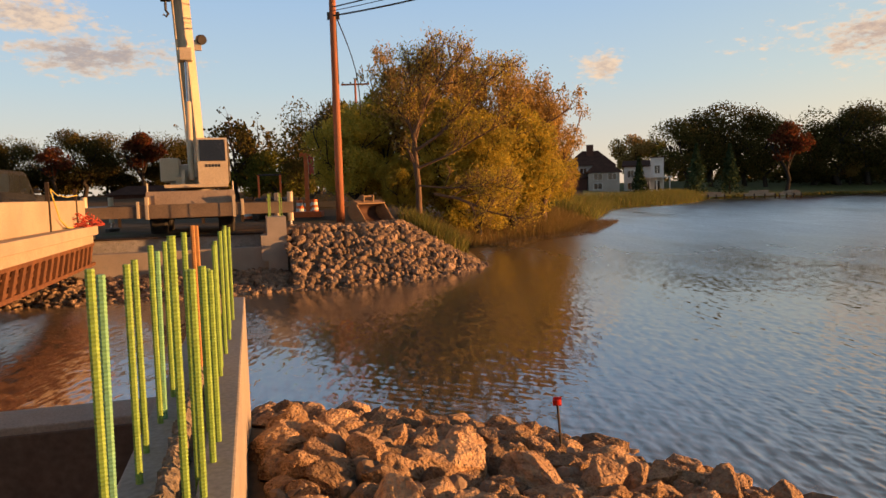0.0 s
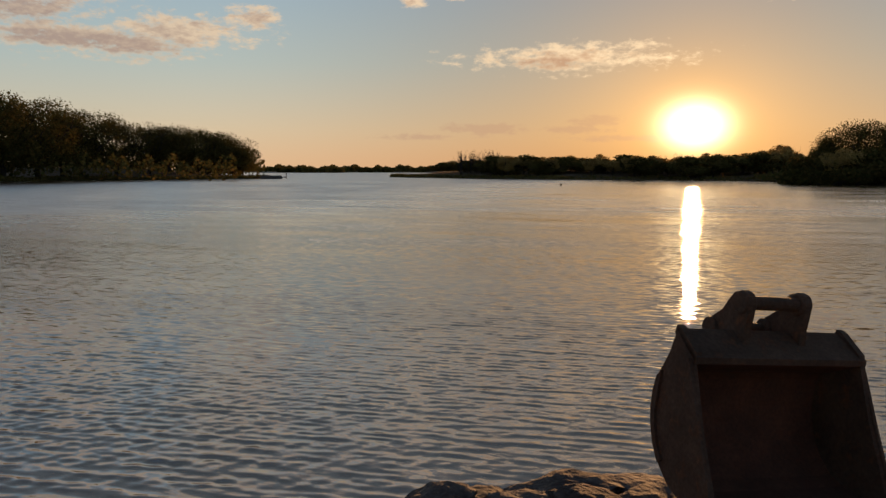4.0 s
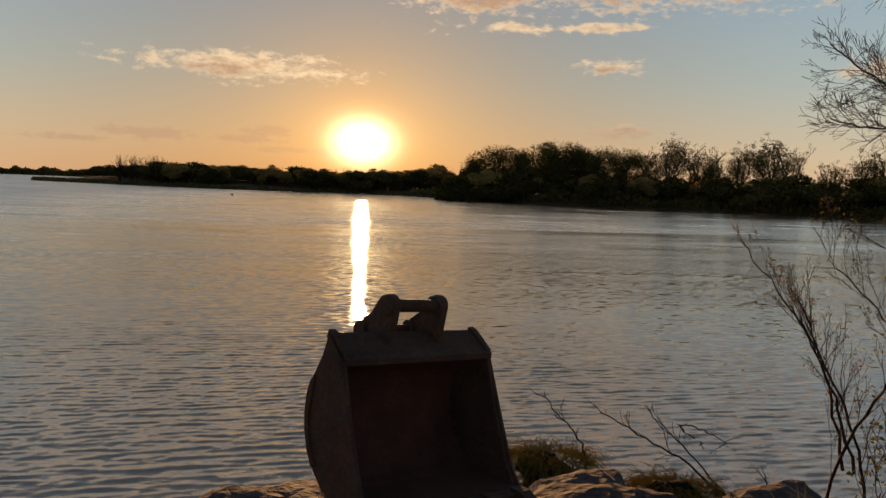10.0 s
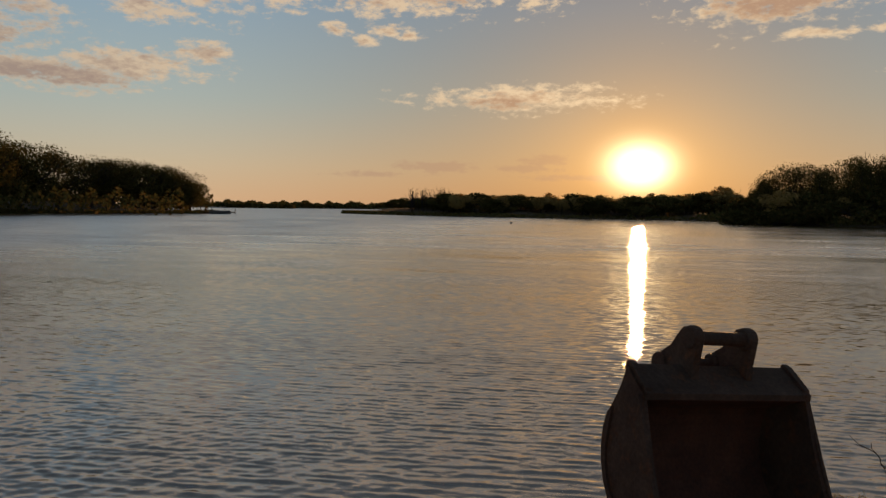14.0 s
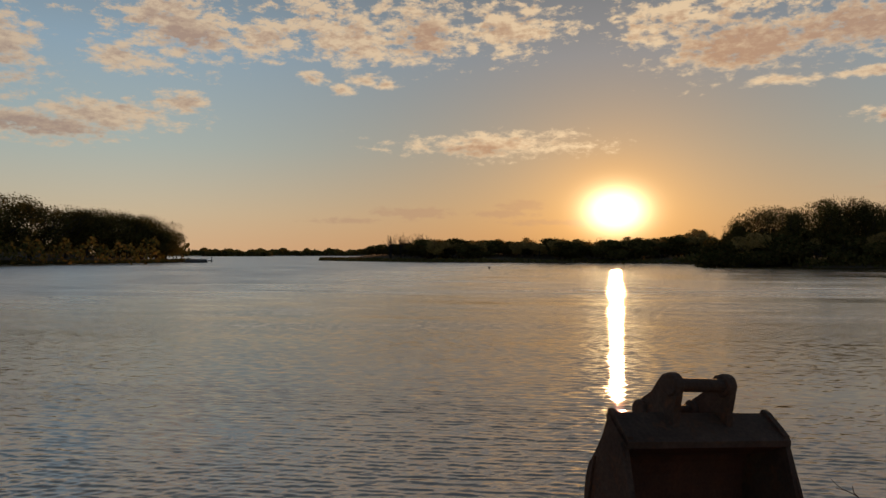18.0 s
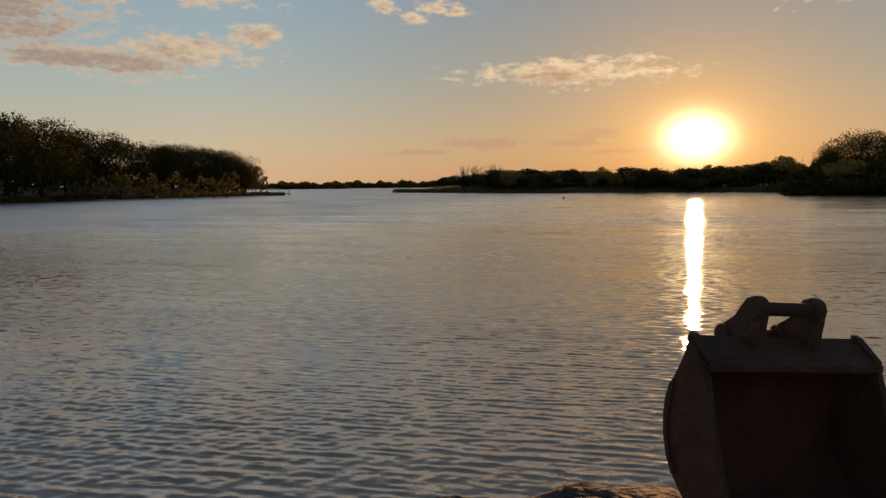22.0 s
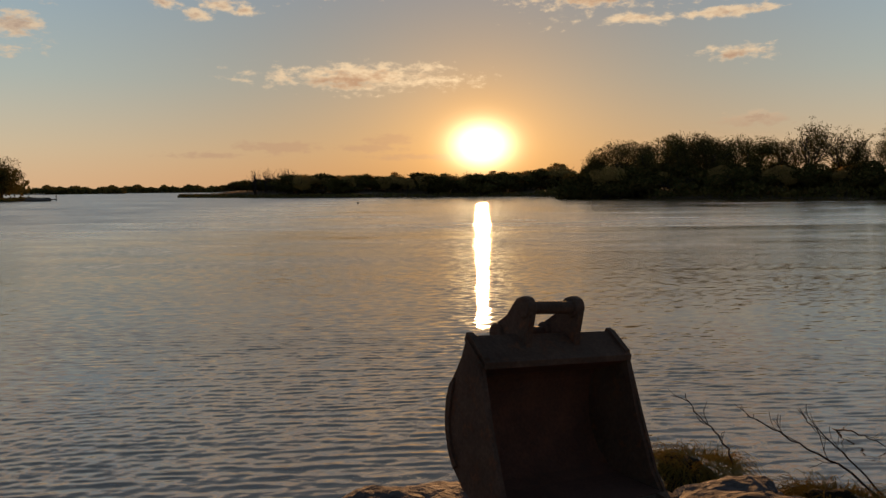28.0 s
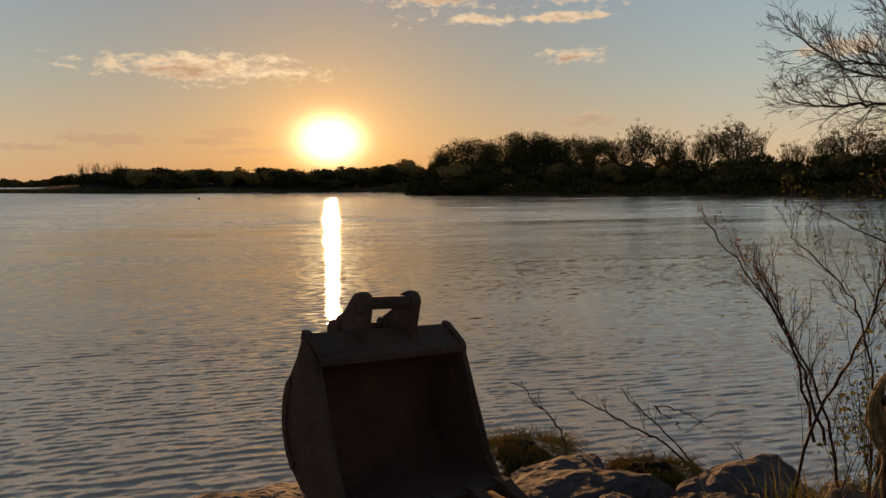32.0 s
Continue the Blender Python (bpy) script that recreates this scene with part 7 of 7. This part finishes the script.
def dock(label, az, d, w, deep, posts=4):
    x, y = polar(az, d)
    t = thing("dock", label, "dock", Matrix.Translation((x, y, WATER_Z)) @ turn(az))
    n = int(w / 0.35)
    for k in range(n):
        part("plank", boxed(-w / 2 + k * w / n, -w / 2 + (k + 0.9) * w / n, -deep / 2, deep / 2, 0.85, 0.95), DECK_WOOD, t)
    part("skirt", boxed(-w / 2, w / 2, -deep / 2, -deep / 2 + 0.1, 0.5, 0.85), DECK_WOOD, t)
    for k in range(posts):
        px = -w / 2 + w * k / (posts - 1)
        part("pile", rod((px, -deep / 2, -0.8), (px, -deep / 2, 0.86), 0.13, 8), POST_WOOD, t)
    for k in range(7 if posts == 4 else 0):
        a, b, c = rng.uniform(-0.4, 0.1) * w, rng.uniform(-0.2, 0.45) * w, rng.uniform(-0.3, 0.3) * deep
        part("lumber", boxed(min(a, b - 0.6), max(b, a + 0.6), c - 0.1, c + 0.1, 0.95, 1.1 + 0.4 * rng.random(), 0.02), DECK_WOOD, t, "stacked timber")
    return t


dock("low timber dock below the lawn", 20.4, 143, 4.2, 4.0)
dock("low timber dock with moored gear below the lawn", 23.6, 141, 5.0, 4.0)
dock("low timber dock with stacked lumber", 25.6, 140, 3.4, 4.0)


def pier(az, d):
    """A narrow timber pier with tall mooring posts."""
    x, y = polar(az, d)
    t = thing("pier", "long narrow dark timber pier off the wooded point", "pier", Matrix.Translation((x, y, WATER_Z)) @ turn(az))
    for k in range(34):
        part("plank", boxed(-8.0 + k * 0.47, -7.57 + k * 0.47, -0.7, 0.7, 0.62, 0.74), POST_WOOD, t)
    for side in (-0.6, 0.6):
        part("beam", boxed(-8.0, 7.95, side - 0.07, side + 0.07, 0.42, 0.62), POST_WOOD, t)
    for k, (px, top) in enumerate(((-7.6, 0.7), (-4.6, 1.9), (-1.6, 0.9), (1.6, 0.9), (4.8, 0.9), (7.8, 1.9))):
        for side in (-0.75, 0.75):
            part("pile", rod((px, side, -1.2), (px, side, top), 0.11, 8), POST_WOOD, t)


pier(59.9, 262)


def boat(az, d):
    """A pontoon boat with seats, a rail and a flat canopy on four posts."""
    x, y = polar(az, d)
    t = thing("pontoon_boat", "dark pontoon boat with a flat canopy moored at the pier", "boat", Matrix.Translation((x, y, WATER_Z)) @ turn(az))
    for s in (-0.9, 0.9):
        part("pontoon", drum(bmesh.new(), (0, s, 0.15), (1, 0, 0), 0.32, 3.6, 12, 0.1), DARK_STEEL, t)
        part("rail", boxed(-3.4, 3.4, s * 1.3 - 0.03, s * 1.3 + 0.03, 0.55, 1.15, 0.02), CAR_PAINT, t)
        for px in (-2.6, 1.6):
            part("canopy_post", rod((px, s * 1.2, 0.55), (px, s * 1.2, 2.15), 0.04, 6), DARK_STEEL, t)
    part("deck", boxed(-3.6, 3.6, -1.2, 1.2, 0.42, 0.55, 0.02), DARK_STEEL, t)
    part("canopy", prism([(-1.35, 2.12), (-1.3, 2.26), (0, 2.36), (1.3, 2.26), (1.35, 2.12)], -3.0, 2.0), CAR_PAINT, t)
    for px in (-2.4, -0.4, 2.6):
        part("seat", boxed(px - 0.5, px + 0.5, -0.9, 0.2, 0.55, 1.2, 0.06), CAR_PAINT, t)


boat(60.5, 258)
buoy = thing("mooring_buoy", "small dark buoy floating on the open water", "buoy", Matrix.Translation((*polar(82.9, 150), WATER_Z)))
part("float", drum(bmesh.new(), (0, 0, 0.15), (0, 0, 1), 0.22, 0.2, 14, 0.06), DARK_STEEL, buoy)


def lawn():
    """Short grass on the slope below the houses."""
    n = 60
    az, d = np.meshgrid(np.linspace(11, 34, n), np.linspace(120, 215, 40))
    x, y = d * np.sin(np.radians(az)), d * np.cos(np.radians(az))
    g = shore_gap(x, y)
    v = np.stack([x, y, ground_z(x, y) + 0.06 - 0.5 * (g < 0.6)], -1).reshape(-1, 3)
    i = (np.arange(39) * n)[:, None] + np.arange(n - 1)[None]
    q = np.stack([i, i + 1, i + n + 1, i + n], -1).reshape(-1, 4)
    grass = material("mown_lawn", (0.09, 0.12, 0.03), (0.13, 0.14, 0.045), 0.1, 0.95, bump=0.8, bscale=1.5, depth=0.1)
    tagged(new("lawn", fast_mesh("lawn", v, q, grass, True)), "green lawn sloping to the water below the houses", "lawn", kind="structure")


lawn()
# ---- trees on the near part of the far bank ----
BIRCH_GOLD = [crown_tree("willow_tree", "golden olive willow thick with thin leaves", L_GOLD, BARK, 8, 7.5, 24000, 0.085, 400 + i, trunk=0.15, blobs=64, drop=0.0, clump=0.58) for i in range(2)]
RUSSET = crown_tree("autumn_tree", "thinning russet tree over the willows", L_RUSSET, BARK_WARM, 8.5, 6.5, 22000, 0.075, 410, bare=0.45, trunk=0.2, blobs=44, drop=0.1, clump=0.55)
for proto, az, el, d, fat in ((BIRCH_GOLD[0], -6.6, 7.4, 44, 1.0), (BIRCH_GOLD[1], -4.4, 7.9, 46, 1.0), (RUSSET, -2.4, 11.7, 45, 0.75), (RUSSET, 0.9, 11.3, 46, 0.8), (BIRCH_GOLD[0], 1.6, 7.4, 42, 1.0), (RUSSET, 4.0, 10.2, 48, 0.9), (RUSSET, 6.6, 9.6, 50, 0.85), (RUSSET, 8.0, 7.4, 52, 0.8), (BIRCH_GOLD[1], 5.6, 6.6, 46, 1.0),
                              (RUSSET, 6.6, 7.8, 52, 0.85), (BIRCH_GOLD[0], 7.7, 4.4, 56, 0.9), (BIRCH_GOLD[1], 8.9, 3.4, 68, 0.8), (RUSSET, 9.5, 2.4, 78, 0.8), (BIRCH_GOLD[1], 2.8, 3.6, 41, 1.0), (BIRCH_GOLD[0], -3.0, 3.2, 40.5, 1.0), (BIRCH_GOLD[0], 5.2, 2.6, 46, 1.0), (BIRCH_GOLD[1], 0.4, 4.4, 41.5, 1.0)):
    tree_at(proto, az, el, d, fat=fat)


def leaning_tree():
    """The old forked tree at the water, its limbs placed to fit the camera's view against the leaves."""
    t = thing("leaning_tree", "old forked tree with bare brown limbs leaning over the water", "tree")
    m = Mass()
    tips = []

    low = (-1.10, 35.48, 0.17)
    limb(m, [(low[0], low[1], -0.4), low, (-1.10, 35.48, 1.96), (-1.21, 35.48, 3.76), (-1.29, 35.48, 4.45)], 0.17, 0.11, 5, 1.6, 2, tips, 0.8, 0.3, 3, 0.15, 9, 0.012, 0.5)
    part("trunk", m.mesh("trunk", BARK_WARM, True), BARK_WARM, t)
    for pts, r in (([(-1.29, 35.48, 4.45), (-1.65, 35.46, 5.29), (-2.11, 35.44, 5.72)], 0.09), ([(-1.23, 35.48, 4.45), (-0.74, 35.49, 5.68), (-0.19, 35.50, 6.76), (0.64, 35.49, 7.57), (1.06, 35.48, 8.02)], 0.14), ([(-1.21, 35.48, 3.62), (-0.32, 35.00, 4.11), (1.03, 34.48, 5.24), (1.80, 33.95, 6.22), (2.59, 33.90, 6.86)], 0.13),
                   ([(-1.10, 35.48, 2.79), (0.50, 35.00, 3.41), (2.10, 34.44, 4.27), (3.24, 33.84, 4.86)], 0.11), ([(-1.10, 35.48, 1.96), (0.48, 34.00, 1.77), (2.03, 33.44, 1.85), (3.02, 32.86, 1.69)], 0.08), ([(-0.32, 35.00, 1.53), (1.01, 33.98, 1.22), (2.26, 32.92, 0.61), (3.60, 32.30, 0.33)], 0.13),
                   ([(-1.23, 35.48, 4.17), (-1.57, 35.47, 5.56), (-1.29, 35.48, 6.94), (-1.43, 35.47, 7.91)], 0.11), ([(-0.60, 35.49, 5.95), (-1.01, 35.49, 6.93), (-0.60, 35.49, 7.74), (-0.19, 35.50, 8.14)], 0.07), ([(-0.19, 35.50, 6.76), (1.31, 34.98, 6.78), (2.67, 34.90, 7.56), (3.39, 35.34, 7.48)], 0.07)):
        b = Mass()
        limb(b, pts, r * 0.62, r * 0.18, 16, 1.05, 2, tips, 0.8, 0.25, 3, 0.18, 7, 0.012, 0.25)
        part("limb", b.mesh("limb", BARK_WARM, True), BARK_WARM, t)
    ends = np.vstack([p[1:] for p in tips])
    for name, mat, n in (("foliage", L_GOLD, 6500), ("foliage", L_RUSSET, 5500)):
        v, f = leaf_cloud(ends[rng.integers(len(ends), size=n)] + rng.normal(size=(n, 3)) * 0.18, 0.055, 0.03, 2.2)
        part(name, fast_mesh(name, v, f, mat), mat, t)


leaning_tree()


def reeds(label, n, pick, high, width, mat, seed):
    global rng
    keep, rng = rng, np.random.default_rng(seed)
    p = np.array([pick() for _ in range(n)])
    z = np.maximum(ground_z(p[:, 0], p[:, 1]), WATER_Z - 0.1)
    v, f = blades(np.stack([p[:, 0], p[:, 1], z], 1), rng.uniform(0.5, 1.0, n) * high, width, 0.34)
    tagged(new("reeds", fast_mesh("reeds", v, f, mat)), label, "reeds", kind="stuff")
    rng = keep


edge = [(1.9, 31), (1.4, 38), (3.4, 43), (7.2, 47), (12.5, 62), (22, 96), (38, 112), (51, 139)]
reeds("dry golden grass along the water", 9000, along(edge[1:5], 2.6, 0.4), 0.8, 0.03, L_REED, 51)
reeds("tall green and tan reeds below the houses", 9000, along(edge[4:], 7.0, 0.5), 1.7, 0.09, L_GRASS, 52)
reeds("dry tangled brush hanging into the water", 9000, along(edge[1:5], 1.0, 2.6), 0.5, 0.02, L_DEAD, 54)
reeds("weeds beside the far bucket", 1500, along([(0.3, 29.5), (0.9, 31), (1.2, 33)], 2.4, 0.0), 0.9, 0.04, L_GRASS, 53)
# ---- behind the crane ----
WEEP = crown_tree("willow_tree", "round green weeping willow beyond the road", L_GREEN, BARK, 6, 6.5, 5200, 0.22, 420, trunk=0.2, blobs=18, drop=0.0)
AIRY = crown_tree("poplar_tree", "open-crowned dark tree against the sky", L_OAK, BARK, 9, 6, 1500, 0.30, 421, bare=0.3, trunk=0.3, blobs=14, drop=0.2)
tree_at(BROWN[1], 14.6, 3.9, 182), tree_at(WEEP, 16.2, 3.5, 186)
tree_at(WEEP, -12.6, 3.6, 72, fat=1.1), tree_at(WEEP, -11.0, 3.0, 76, fat=1.0), tree_at(WEEP, -14.4, 3.2, 74, fat=1.0)
tree_at(AIRY, -15.6, 6.6, 74), tree_at(AIRY, -14.2, 5.9, 78)
tree_at(OAKS[0], -9.2, 7.6, 66, fat=0.8, label="dark green tree beside the road")
for k, (az, el) in enumerate(((-33.5, 4.8), (-31.5, 4.4), (-29.8, 4.6), (-27.9, 4.2), (-26.0, 5.2), (-24.2, 5.0), (-22.2, 5.3), (-20.4, 5.0), (-18.6, 4.5), (-17.0, 3.6))):
    tree_at(OAKS[k % 4] if k % 3 else MAPLE, az, el, 84 + 4 * (k % 3), fat=1.1, label="maroon autumn tree beyond the road" if k % 3 == 0 else "dark green tree beyond the road")
for k in range(22):
    tree_at((BUSHES + BROWN)[k % 4], -34 + k * 1.35, 2.4 + 0.5 * math.sin(k * 2.1), 92, fat=1.2, label="dark hedge tree beyond the road")
far_woods("dark hedge beyond the road", -42, -4, 96, 1.75, 36)
x, y = polar(-21.5, 76)
shed = thing("house", "low brown house half hidden by trees", "house", Matrix.Translation((x, y, 0.2)) @ turn(-21.5))
part("wall", boxed(-4, 4, 0, 6, 0, 2.0), BRICK, shed)
part("roof", hip_roof(-4, 4, 0, 6, 2.0, 0.9, 0.6), ROOF, shed)
guard = thing("guard_rail", "pale steel guard rail along the far road", "guard rail", Matrix.Translation((*polar(-22.0, 40), 0.35)) @ turn(-22.0))
part("rail", boxed(-3.5, 5.0, -0.04, 0.04, 0.75, 1.05, 0.02), CHROME, guard)
for k in range(5):
    part("post", boxed(-3.4 + 2 * k, -3.25 + 2 * k, -0.06, 0.06, 0, 1.0), POST_WOOD, guard)

for proto in OAKS + TALL + BROWN + BUSHES + BARE + BIRCH_GOLD + [MAPLE, RUSSET, WEEP, AIRY, ORANGE]:
    if not proto.get("used"):
        for c in list(proto.children):
            bpy.data.objects.remove(c)
        bpy.data.objects.remove(proto)
